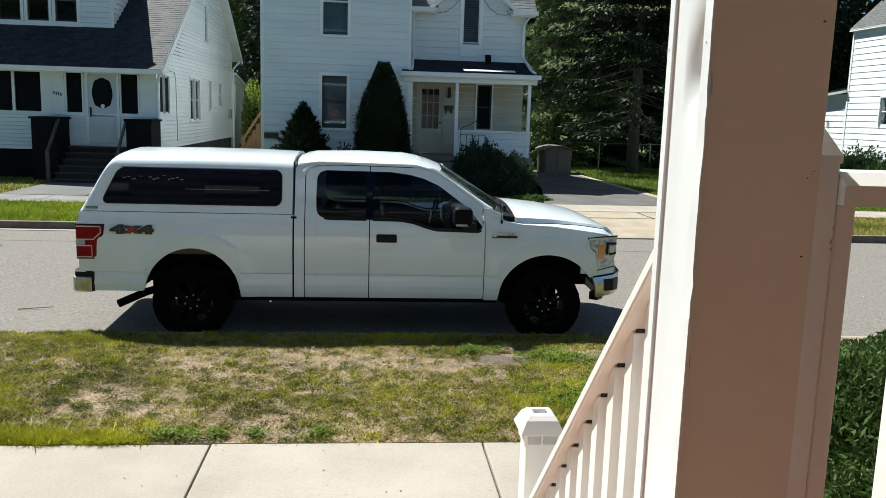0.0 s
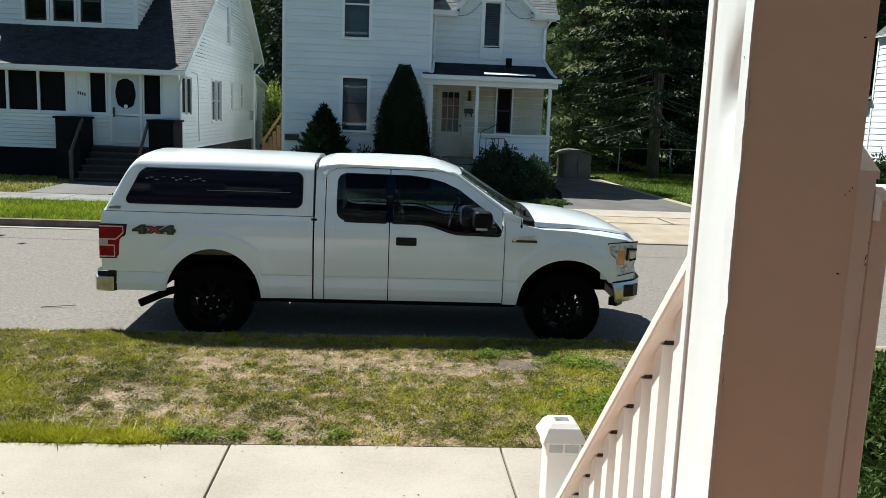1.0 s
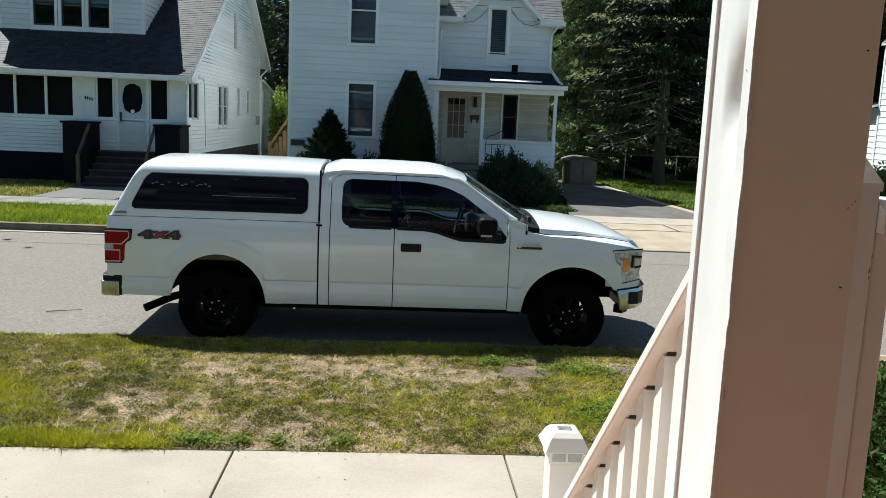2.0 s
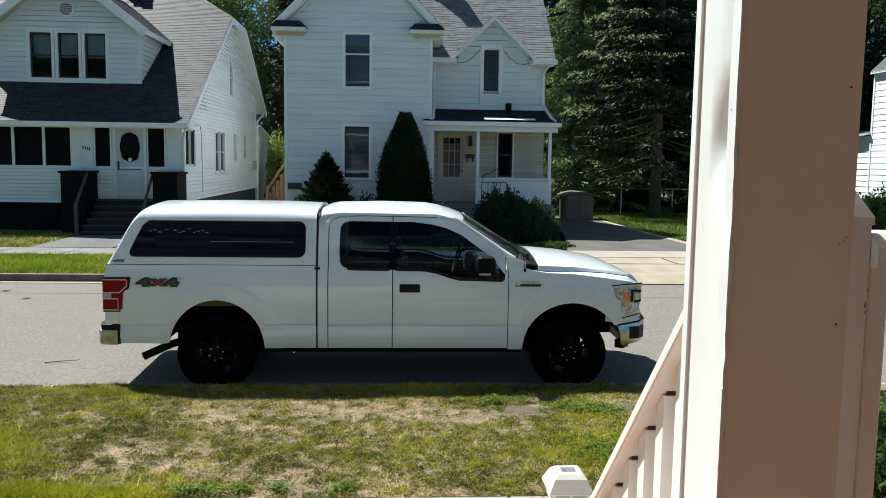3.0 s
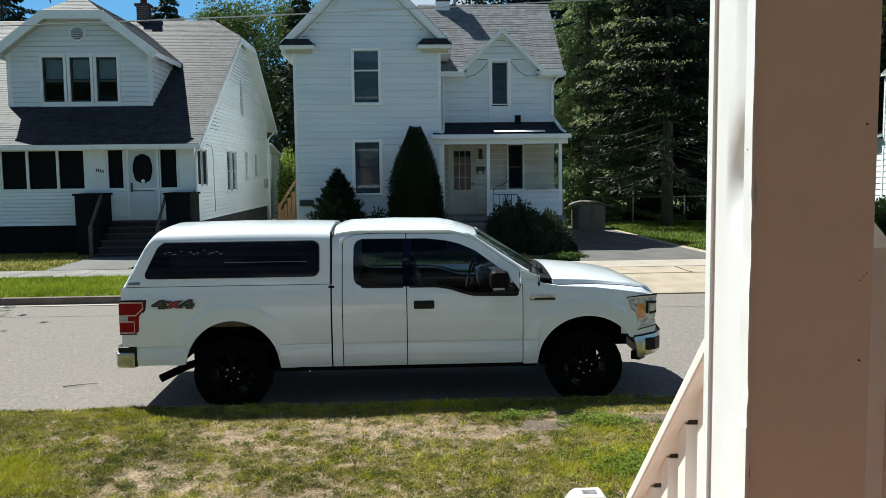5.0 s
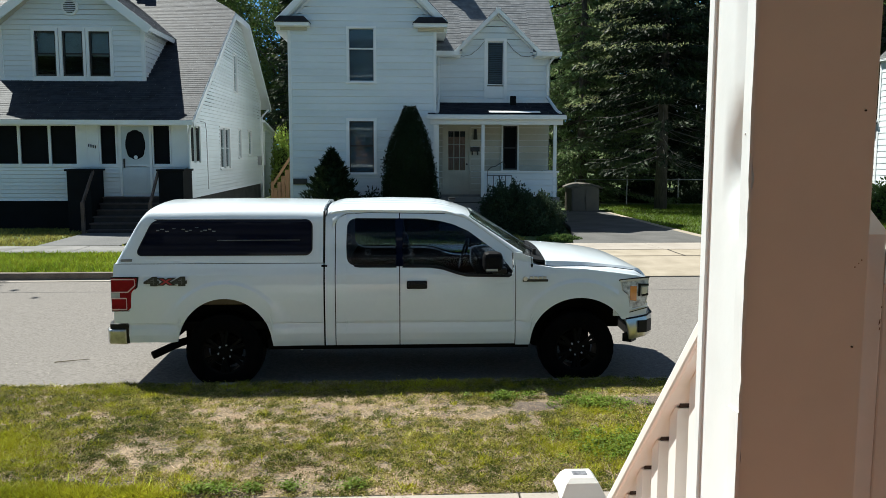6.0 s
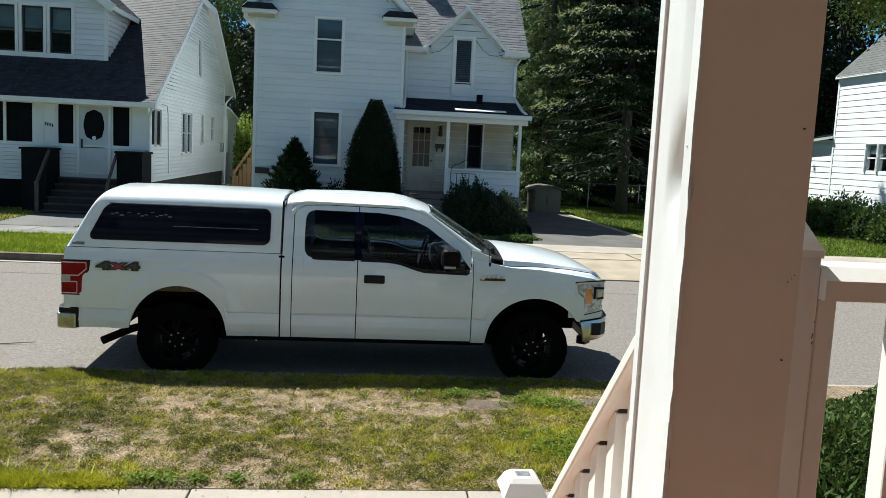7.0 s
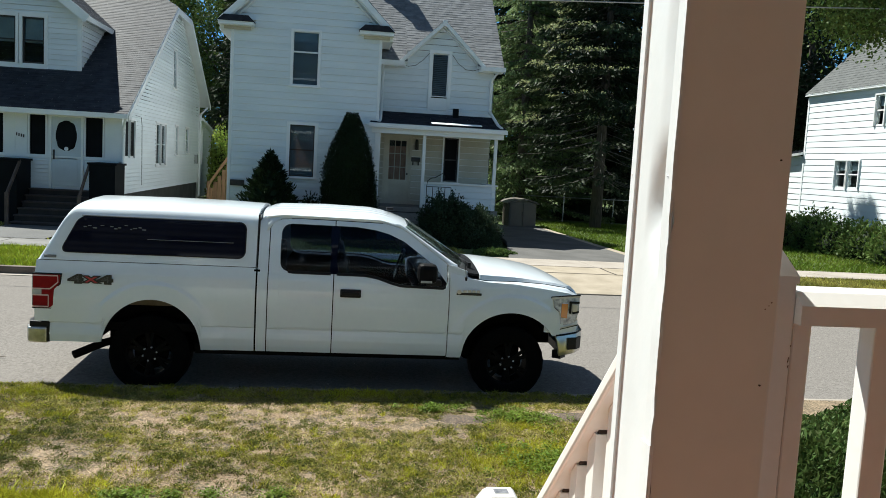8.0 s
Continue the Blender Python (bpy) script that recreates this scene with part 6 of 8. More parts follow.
loft(span(3.375, 4.52, 0.03), hood_z, hood_in, 72, "hood", M_PAINT, 0.02)
for far in (False, True):
    Y = lambda v: TW - v if far else v
    bm = bmesh.new()
    cols = []
    for x in span(3.12, 4.46, 0.04):
        e = side_y(fender_top(x)) + 0.5 * max(0, x - 4.2) ** 1.7
        h = hood_in(x) + 0.004
        cols.append([bm.verts.new((x, Y(e + (h - e) * t), fender_top(x) + (gap_z(x) - fender_top(x)) * max(0, math.sin(min(t, 1) * math.pi / 2)) ** 0.9 - 0.001)) for t in (-0.05, 0.0, 0.25, 0.5, 0.75, 1.0, 1.15)])
    for a, b in zip(cols, cols[1:]):
        for k in range(len(a) - 1):
            bm.faces.new((a[k], b[k], b[k + 1], a[k + 1]))
    bmesh.ops.recalc_face_normals(bm, faces=bm.faces)
    part("fender_shoulder", bm, M_PAINT, TR, smooth=True)
    part("hood_gap", tube(bmesh.new(), [(x, Y(hood_in(x) - 0.001), gap_z(x) + 0.001) for x in span(3.27, 4.42, 0.05)], 0.0035, 5), M_UNDER, TR)
for y0, y1 in ((0.072, 0.11), (TW - 0.11, TW - 0.072)):
    part("cowl_side", prism(bmesh.new(), [(3.035, 1.28), (3.24, 1.28), (3.24, 1.365), (3.17, 1.385), (3.11, 1.415), (3.035, 1.425)], "y", y0, y1, 0.004), M_PAINT, TR)
M_COWL = surf("grey_black_grille_plastic", (0.003, 0.003, 0.004), (0.020, 0.022, 0.024), 55, 0.65, 0.3, 120, spec=0.08)
cw = loft(span(3.11, 3.372, 0.02), lambda x, s: hood_z(max(x, 3.16), s * 0.95) - 0.002, lambda x: 0.112, 48, "cowl", M_COWL, 0.02, "black plastic cowl below the windshield")
for y0 in (0.30, 1.1):
    part("wiper", beam(bmesh.new(), (3.29, y0, 1.415), (3.17, y0 + 0.60, 1.455), 0.02, 0.022), M_BLACKPL, cw)
    part("wiper_pivot", tube(bmesh.new(), [(3.29, y0, 1.36), (3.29, y0, 1.43)], 0.022, 10), M_BLACKPL, cw)
part("antenna_base", tube(bmesh.new(), [(3.225, 0.052, 1.255), (3.225, 0.044, 1.30)], 0.013, 8), M_BLACKPL, TR)
part("antenna", tube(bmesh.new(), [(3.225, 0.048, 1.30), (3.20, 0.06, 1.50)], 0.0035, 6), M_BLACKPL, TR)
# front: grille, bumper
gr = part("grille", boxes((4.40, 4.52, 0.34, 1.66, 0.80, 1.10), bevel=0.02), M_BLACKPL, TR)
for z in (0.85, 0.95, 1.05):
    part("grille_bar", boxes((4.515, 4.54, 0.36, 1.64, z - 0.025, z + 0.025), bevel=0.008), M_CHROME, gr)
bmp = bmesh.new()
outline = [(4.228, 0.012), (4.275, 0.014), (4.33, 0.02), (4.47, 0.07), (4.56, 0.20), (4.61, 0.5), (4.63, 1.0)]
outline += [(x, TW - y) for x, y in outline[-2::-1]]
inner = [(x - 0.05, 1.0 + (y - 1.0) * 0.97) for x, y in outline]
fine_ = []
for p, q in zip(outline, outline[1:]):
    fine_ += [(p[0] + (q[0] - p[0]) * k / 4, p[1] + (q[1] - p[1]) * k / 4) for k in range(4)]
fine_.append(outline[-1])
bump_top = lambda x: 0.692 + 0.045 * min(1, max(0, (x - 4.13) / 0.40))
cols_ = []
for x, y in fine_:
    t = min(1, max(0, (x - 4.12) / 0.42))
    zl, zh = max(0.48, 0.685 - (x - 4.228) * 4.6) + 0.06 * max(0, t - 0.3), bump_top(x)
    nx_, ny_ = (x - 4.0) / 0.63, (y - 1.0)
    ln = math.hypot(0.35 * nx_, ny_) or 1
    col = []
    for k in range(9):
        s_ = k / 8 * 2 - 1
        o_ = 0.018 * (1 - s_ * s_)
        col.append(bmp.verts.new((x + o_ * 0.35 * nx_ / ln, y + o_ * ny_ / ln, zl + (zh - zl) * k / 8)))
    cols_.append(col)
for a, b in zip(cols_, cols_[1:]):
    for k in range(8):
        bmp.faces.new((a[k], b[k], b[k + 1], a[k + 1]))
bmesh.ops.recalc_face_normals(bmp, faces=bmp.faces)
bmesh.ops.solidify(bmp, geom=list(bmp.faces), thickness=0.02)
fb = panel("front_bumper", bmp, M_CHROME, None, "bright chrome front bumper")
part("bumper_top", tube(bmesh.new(), [(x + 0.002, 1.0 + (y - 1.0) * 1.003, bump_top(x) + 0.008) for x, y in fine_], 0.010, 6), M_BLACKPL, fb)
part("front_fascia", prism(bmesh.new(), [(x - 0.035, 1.0 + (y - 1.0) * 0.985) for x, y in outline] + [(x - 0.12, 1.0 + (y - 1.0) * 0.95) for x, y in outline][::-1], "z", 0.735, 0.840), M_PAINT, TR)
part("valance", prism(bmesh.new(), [(x - 0.12, 1.0 + (y - 1.0) * 0.86) for x, y in outline[3:-3]] + [(x - 0.2, 1.0 + (y - 1.0) * 0.80) for x, y in outline[3:-3]][::-1], "z", 0.41, 0.50), M_BLACKPL, fb)
for far in (False, True):
    pl = [(4.37, 0.0), (4.47, 0.035), (4.545, 0.13), (4.51, 0.165), (4.44, 0.08), (4.365, 0.045)]
    part("fog_lamp", prism(bmesh.new(), [(x, TW - y if far else y) for x, y in pl], "z", 0.560, 0.688), M_BLACKPL, fb)
part("tow_hook", tube(bmesh.new(), [(4.5, 0.62, 0.44), (4.66, 0.60, 0.43)], 0.018, 8), M_BLACKPL, fb)
part("nose", boxes((4.12, 4.42, 0.12, 1.88, 0.72, 1.13)), M_UNDER, TR)
# rear: tailgate, bumper, exhaust
part("tailgate", boxes((-1.115, -1.06, 0.10, 1.90, 0.66, 1.315), bevel=0.012), M_PAINT, TR)
rb = part("rear_bumper", prism(bmesh.new(), [(-1.165, 0.02), (-0.975, 0.0), (-0.965, 0.10), (-1.08, 0.20), (-1.08, 1.80), (-0.97, 1.90), (-0.985, 1.98), (-1.165, 1.97), (-1.21, 1.85), (-1.21, 0.12)], "z", 0.485, 0.645, 0.02), M_STEELBUMP, TR, "chrome rear bumper with a black step pad")
part("step_pad", prism(bmesh.new(), [(-1.155, 0.035), (-0.985, 0.025), (-0.97, 0.10), (-1.06, 0.20), (-1.06, 1.80), (-0.97, 1.90), (-0.985, 1.975), (-1.155, 1.965), (-1.19, 1.85), (-1.19, 0.15)], "z", 0.645, 0.70, 0.006), M_BLACKPL, rb)
part("bumper_end", boxes((-0.985, -0.955, 0.005, 0.10, 0.50, 0.70)), M_BLACKPL, rb)
part("exhaust_pipe", tube(bmesh.new(), [(-0.30, 0.30, 0.50), (-0.50, 0.22, 0.45), (-0.735, 0.04, 0.362)], 0.042, 12), M_UNDER, TR, smooth=True)
for x0, x1, z1 in ((1.80, 1.87, 1.27), (1.155, 1.175, 1.27), (3.02, 3.08, 1.16), (1.02, 1.08, 1.30)):
    for y0, y1 in ((0.045, 0.075), (1.925, 1.955)):
        part("door_seal", boxes((x0, x1, y0, y1, 0.47, z1)), M_UNDER, TR)
# chassis and wells
part("underbody", boxes((-0.45, 3.9, 0.30, 1.70, 0.40, 0.56), (0.45, 3.2, 0.08, 1.92, 0.40, 0.50), (-1.0, 1.0, 0.12, 1.88, 0.95, 1.0)), M_UNDER, TR)
for xc in (0.022, 3.738):
    for y0, y1 in ((0.34, 0.37), (1.63, 1.66)):
        part("well_liner", boxes((xc - 0.50, xc + 0.50, y0, y1, 0.56, 1.0)), M_UNDER, TR)
    for far in (False, True):
        bm = bmesh.new()
        n = 24
        lo, hi = (0.03, 0.36) if not far else (1.64, 1.97)
        first = radians(30 if xc > 1 else 13)
        turn = [first + (radians(167) - first) * k / n for k in range(n + 1)]
        ring = [(xc + (0.53 if xc > 1 else 0.50) * math.cos(a), 0.44 + 0.52 * math.sin(a)) for a in turn]
        a = [bm.verts.new((x, lo, z)) for x, z in ring]
        b = [bm.verts.new((x, hi, z)) for x, z in ring]
        for k in range(n):
            bm.faces.new((a[k], a[k + 1], b[k + 1], b[k]))
        part("well_arch", bm, M_UNDER, TR, smooth=True)
part("inner_bed_wall", boxes((-0.42, 0.46, 0.19, 0.21, 0.865, 0.99)), M_INNERWELL, TR, "bare brown-grey inner bed panel above the tyre")
part("axle", tube(bmesh.new(), [(0, 0.3, 0.40), (0, 1.7, 0.40)], 0.07, 10), M_UNDER, TR)
part("diff", tube(bmesh.new(), [(-0.15, 1.0, 0.40), (0.2, 1.0, 0.40)], 0.16, 12), M_UNDER, TR)
part("spare_tyre", tube(bmesh.new(), [(-0.60, 1.0, 0.48), (-0.60, 1.0, 0.62)], 0.33, 20), M_RUBBER, TR)
part("firewall", boxes((3.08, 3.12, 0.1, 1.9, 0.5, 1.33)), M_UNDER, TR)
part("cab_back", boxes((1.06, 1.10, 0.12, 1.88, 0.5, 1.36)), M_UNDER, TR)
part("cab_floor", boxes((1.10, 3.1, 0.08, 1.92, 0.55, 0.62)), M_UNDER, TR)
part("bed_floor", boxes((-1.05, 1.03, 0.10, 1.90, 0.62, 0.70)), M_UNDER, TR)
part("dash", boxes((2.72, 3.12, 0.14, 1.86, 1.05, 1.30), bevel=0.05), M_SEAT, TR)


WZ = 0.378


def wheel(x, y, far):
    """Tyre, six-spoke black rim and lug nuts."""
    s = -1 if far else 1
    prof = [(0.235, 0.015), (0.27, 0.0), (0.33, -0.004), (0.375, 0.004), (0.397, 0.025), (0.402, 0.06), (0.402, 0.22), (0.397, 0.255), (0.375, 0.275), (0.30, 0.28), (0.235, 0.265)]
    bm = bmesh.new()
    n = 56
    rings = []
    for k in range(n):
        a = math.tau * k / n
        rings.append([bm.verts.new((x + (r + (0.004 if (k % 2 and 0.395 < r) else 0)) * math.cos(a), y + s * d, WZ + (r + (0.004 if (k % 2 and 0.395 < r) else 0)) * math.sin(a))) for r, d in prof])
    for k in range(n):
        a, b = rings[k], rings[(k + 1) % n]
        for i in range(len(prof) - 1):
            bm.faces.new((a[i], a[i + 1], b[i + 1], b[i]))
    bmesh.ops.recalc_face_normals(bm, faces=bm.faces)
    wh_ = panel("wheel", bm, M_RUBBER, None, "black tyre on a black alloy rim")
    bm = bmesh.new()
    pr = [(0.236, 0.02), (0.236, 0.24), (0.215, 0.24), (0.215, 0.03)]
    rings = [[bm.verts.new((x + r * math.cos(math.tau * k / 40), y + s * d, WZ + r * math.sin(math.tau * k / 40))) for r, d in pr] for k in range(40)]
    for k in range(40):
        a, b = rings[k], rings[(k + 1) % 40]
        for i in range(4):
            bm.faces.new((a[i], a[(i + 1) % 4], b[(i + 1) % 4], b[i]))
    bmesh.ops.recalc_face_normals(bm, faces=bm.faces)
    part("rim", bm, M_RIM, wh_, smooth=False)
    part("brake_disc", tube(bmesh.new(), [(x, y + s * 0.12, WZ), (x, y + s * 0.15, WZ)], 0.17, 24), M_UNDER, wh_)
    for k in range(6):
        a = math.tau * (k + 0.5) / 6
        bm = bmesh.new()
        for da in (-0.16, 0.16):
            beam(bm, (x + 0.05 * math.cos(a), y + s * 0.05, WZ + 0.05 * math.sin(a)), (x + 0.225 * math.cos(a + da), y + s * 0.035, WZ + 0.225 * math.sin(a + da)), 0.03, 0.035)
        part("spoke", bm, M_RIM, wh_)
    part("hub", tube(bmesh.new(), [(x, y + s * 0.03, WZ), (x, y + s * 0.12, WZ)], 0.055, 16), M_RIM, wh_)
    for k in range(6):
        a = math.tau * k / 6 + 0.3
        part("lug_nut", tube(bmesh.new(), [(x + 0.072 * math.cos(a), y + s * 0.028, WZ + 0.072 * math.sin(a)), (x + 0.072 * math.cos(a), y + s * 0.06, WZ + 0.072 * math.sin(a))], 0.010, 6), M_BOLT, wh_)


for wx in (-0.005, 3.730):
    wheel(wx, 0.055, False)
    wheel(wx, 1.945, True)
# seats, steering wheel
for y in (0.50, 1.50):
    seat = part("seat", boxes((2.05, 2.52, y - 0.25, y + 0.25, 0.70, 0.98), bevel=0.05), M_SEAT, TR)
    bm = bmesh.new()
    prism(bm, [(1.92, 0.92), (2.06, 0.92), (1.93, 1.48), (1.82, 1.48)], "y", y - 0.24, y + 0.24, 0.03)
    part("seat_back", bm, M_SEAT, seat)
    part("head_rest", boxes((1.79, 1.89, y - 0.13, y + 0.13, 1.50, 1.68), bevel=0.035), M_SEAT, seat)
part("rear_bench", boxes((1.15, 1.55, 0.25, 1.75, 0.70, 1.0), (1.12, 1.25, 0.25, 1.75, 1.0, 1.46), bevel=0.04), M_SEAT, TR)
bm = bmesh.new()
tube(bm, [(2.62 + 0.05 * math.sin(a), 1.50 + 0.185 * math.cos(a), 1.24 + 0.175 * math.sin(a)) for a in (math.tau * k / 24 for k in range(25))], 0.016, 6)
part("steering_wheel", bm, M_BLACKPL, TR)
# black beltline pocket under the side glass, badges
M_PLATE = surf("badge_black", (0.01, 0.01, 0.01), (0.02, 0.02, 0.02), 5, 0.3, 0.0, 20)
bd = part("fender_badge", boxes((3.125, 3.39, -0.010, 0.006, 1.118, 1.142)), M_PLATE, TR, "black and chrome fender badge")
part("badge_emblem", tube(bmesh.new(), [(3.15, -0.014, 1.15), (3.15, 0.0, 1.15)], 0.024, 12), M_CHROME, bd)
for k in range(4):
    x = 3.195 + 0.048 * k
    part("badge_bar", boxes((x, x + 0.034, -0.014, 0.004, 1.145, 1.175), bevel=0.003), M_CHROME, bd)
part("cap_badge", boxes((-1.03, -0.915, 0.055, 0.075, 1.342, 1.370), bevel=0.003), M_GREY, TR)


def lettering(text, at, size, material, parent, name, thick=0.004, squash=1.0, bold=0.004):
    """Built-in font turned into a mesh, facing the near side."""
    cu = bpy.data.curves.new(name, 'FONT')
    cu.body, cu.size, cu.extrude, cu.offset = text, size, thick, bold
    tmp = bpy.data.objects.new(name, cu)
    scene.collection.objects.link(tmp)
    dg = bpy.context.evaluated_depsgraph_get()
    me = bpy.data.meshes.new_from_object(tmp.evaluated_get(dg))
    bpy.data.objects.remove(tmp)
    me.transform(Matrix.Translation(at) @ Matrix.Rotation(radians(90), 4, 'X') @ Matrix.Diagonal((squash, 1, 1, 1)))
    me.materials.clear()
    me.materials.append(material)
    ob = new(name, me)
    ob.parent = parent
    if parent.type == 'EMPTY':
        ob.matrix_parent_inverse = Matrix.Translation(-parent.location)
    return ob


M_DECALGREY = surf("dark_grey_decal", (0.045, 0.05, 0.05), (0.10, 0.105, 0.105), 9, 0.4, 0.0, 20)
M_DECALRED = surf("red_decal", (0.35, 0.02, 0.03), (0.42, 0.03, 0.04), 5, 0.4, 0.0, 20)
for x in (-0.765, -0.482):
    dc = lettering("4", (x, -0.006, 1.108), 0.108, M_DECALGREY, TR, "decal_numeral", squash=2.1, bold=-0.003)
    lettering("4", (x, -0.003, 1.108), 0.108, M_PLATE, dc, "decal_outline", squash=2.1, bold=0.012)
dc = lettering("x", (-0.625, -0.006, 1.112), 0.135, M_DECALRED, TR, "decal_letter", squash=1.9, bold=0.0)
lettering("x", (-0.625, -0.003, 1.112), 0.135, M_PLATE, dc, "decal_outline", squash=1.9, bold=0.010)


# bed cap
cap_roof = curve([(-1.125, 1.925), (-0.6, 1.930), (0.0, 1.940), (0.6, 1.938), (1.035, 1.925)])
CAP_HALF = [(0.055, 1.322), (0.070, 1.385), (0.085, 1.45), (0.105, 1.535), (0.125, 1.62), (0.138, 1.68), (0.15, 1.74), (0.160, 1.78), (0.175, 1.815), (0.196, 1.845), (0.225, 1.870), (0.265, 1.890), (0.33, 1.908), (0.45, 1.925), (0.7, 1.945), (1.0, 1.955)]


def cap_prof(x):
    """Half section of the cap at x, from the rail to the middle, cut by the raked rear face."""
    k = (cap_roof(x) - 1.322) / (1.955 - 1.322)
    rake, r, out = 1.322 + 1.93 * (x + 1.088), 0.11, []
    for y, z in CAP_HALF:
        z = 1.322 + (z - 1.322) * k
        h = max(r - abs(z - rake), 0) / r
        out.append((y, max(1.320, min(z, rake) - h * h * r * 0.25)))
    return out


bm = bmesh.new()
rows_ = []
xs_cap = sorted(set(span(-1.088, -0.5, 0.02) + span(-0.49, 1.035, 0.08) + [1.02, 1.0]))
for x in xs_cap:
    pr = cap_prof(x)
    full = pr + [(TW - y, z) for y, z in pr[-2::-1]]
    rows_.append([bm.verts.new((x, y, z)) for y, z in full])
for a, b in zip(rows_, rows_[1:]):
    for k in range(len(a) - 1):
        bm.faces.new((a[k], b[k], b[k + 1], a[k + 1]))
bm.faces.new(rows_[-1])
bm.faces.new(rows_[0][::-1])
bmesh.ops.recalc_face_normals(bm, faces=bm.faces)
CAP = panel("bed_cap", bm, M_PAINT, None, "white fibreglass bed cap with long tinted windows")
cap_side = curve([(1.322, 0.055), (1.45, 0.085), (1.62, 0.125), (1.74, 0.15), (1.81, 0.178)])


def cap_window(grow, proud, thick, far):
    """A long window with a raked rear edge and rounded corners, lying on the cap's side."""
    z0, z1, r = 1.410 - grow, 1.758 + grow, 0.065 + grow
    zs = sorted(set([z0 + r * (1 - math.cos(math.pi / 2 * k / 7)) for k in range(8)] + [z1 - r * (1 - math.cos(math.pi / 2 * k / 7)) for k in range(8)] + span(z0 + r, z1 - r, 0.05)))
    bm = bmesh.new()
    out, inn = [], []
    for z in zs:
        d = min(z - z0, z1 - z)
        c = r - math.sqrt(max(0, r * r - (r - d) ** 2)) if d < r else 0.0
        xs = (-0.888 - grow + 0.47 * (z - 1.385) + c, 0.915 + grow - c)
        y = cap_side(z) - proud
        out.append([bm.verts.new((x, TW - y if far else y, z)) for x in xs])
        inn.append([bm.verts.new((x, TW - y - thick if far else y + thick, z)) for x in xs])
    for a, b, p, q in zip(out, out[1:], inn, inn[1:]):
        bm.faces.new((a[0], a[1], b[1], b[0]))
        bm.faces.new((q[0], q[1], p[1], p[0]))
        bm.faces.new((a[0], b[0], q[0], p[0]))
        bm.faces.new((a[1], p[1], q[1], b[1]))
    bm.faces.new((out[0][0], inn[0][0], inn[0][1], out[0][1]))
    bm.faces.new((out[-1][0], out[-1][1], inn[-1][1], inn[-1][0]))
    bmesh.ops.recalc_face_normals(bm, faces=bm.faces)
    return bm


for far in (False, True):
    f = panel("window_frame", cap_window(0.012, 0.006, 0.02, far), M_BLACKPL, CAP)
    panel("window_glass", cap_window(0.0, 0.011, 0.01, far), M_CAPGLASS, f, "near-black tinted glass")
    y = lambda v: TW - v if far else v
    part("slider_rail", boxes((-0.05, 0.80, *sorted((y(0.086), y(0.10))), 1.555, 1.560), (-0.70, 0.82, *sorted((y(0.150), y(0.16))), 1.765, 1.773)), M_GREY, f)
for k, (x, w) in enumerate((x_ * 0.68 - 0.16, w_ * 0.7) for x_, w_ in ((-0.68, 0.05), (-0.62, 0.06), (-0.55, 0.07), (-0.44, 0.06), (-0.30, 0.05), (-0.245, 0.05), (-0.19, 0.05), (-0.10, 0.06), (-0.02, 0.03), (0.02, 0.07), (0.10, 0.05), (0.155, 0.06))):
    z = 1.655 + 0.012 * math.sin(k * 2.1) + (0.02 if k in (3, 7) else 0)
    part("script_bar", boxes((x - 0.05, x - 0.05 + w * 0.8, 0.108, 0.116, z, z + (0.004 if k in (3, 7) else 0.010))), M_GREY, CAP)
part("cap_seal", boxes((1.036, 1.056, 0.19, 1.81, 1.30, 1.85)), M_BLACKPL, TR)
part("rail_seal", boxes((-1.10, 1.035, 0.066, 0.10, 1.3155, 1.323)), M_BLACKPL, TR)

# ---- plants ----
M_CONIFER = leafy("dark_spruce_needles", (0.009, 0.016, 0.009), (0.050, 0.072, 0.032), through=0.10)
M_CEDAR = leafy("cedar_foliage", (0.060, 0.098, 0.036), (0.29, 0.37, 0.16), through=0.34)
M_LEAF = leafy("maple_leaves", (0.030, 0.055, 0.014), (0.155, 0.215, 0.055), through=0.30)
M_BUSHLEAF = leafy("shrub_leaves", (0.06, 0.10, 0.025), (0.14, 0.20, 0.06), through=0.3)
M_SUNLEAF = leafy("yellow_green_leaves", (0.17, 0.25, 0.04), (0.36, 0.44, 0.10), through=0.45)
M_SUNTIP = leafy("sunlit_spruce_tips", (0.19, 0.215, 0.095), (0.40, 0.43, 0.20), through=0.3)
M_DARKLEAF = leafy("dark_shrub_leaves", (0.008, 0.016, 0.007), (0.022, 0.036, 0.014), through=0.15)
M_SHRUBLEAF = leafy("blue_green_shrub_leaves", (0.018, 0.034, 0.018), (0.060, 0.088, 0.048), through=0.2)
M_YEW = leafy("yew_needles", (0.028, 0.055, 0.012), (0.125, 0.18, 0.05), through=0.25)
M_BARK = surf("grey_brown_bark", (0.05, 0.042, 0.036), (0.12, 0.105, 0.09), 6, 0.95, 0.6, 40, stretch=(3, 3, 0.7))
M_TWIG = surf("pale_dead_twigs", (0.10, 0.09, 0.08), (0.18, 0.165, 0.15), 6, 0.9, 0.2, 40)
RNG = np.random.default_rng(7)


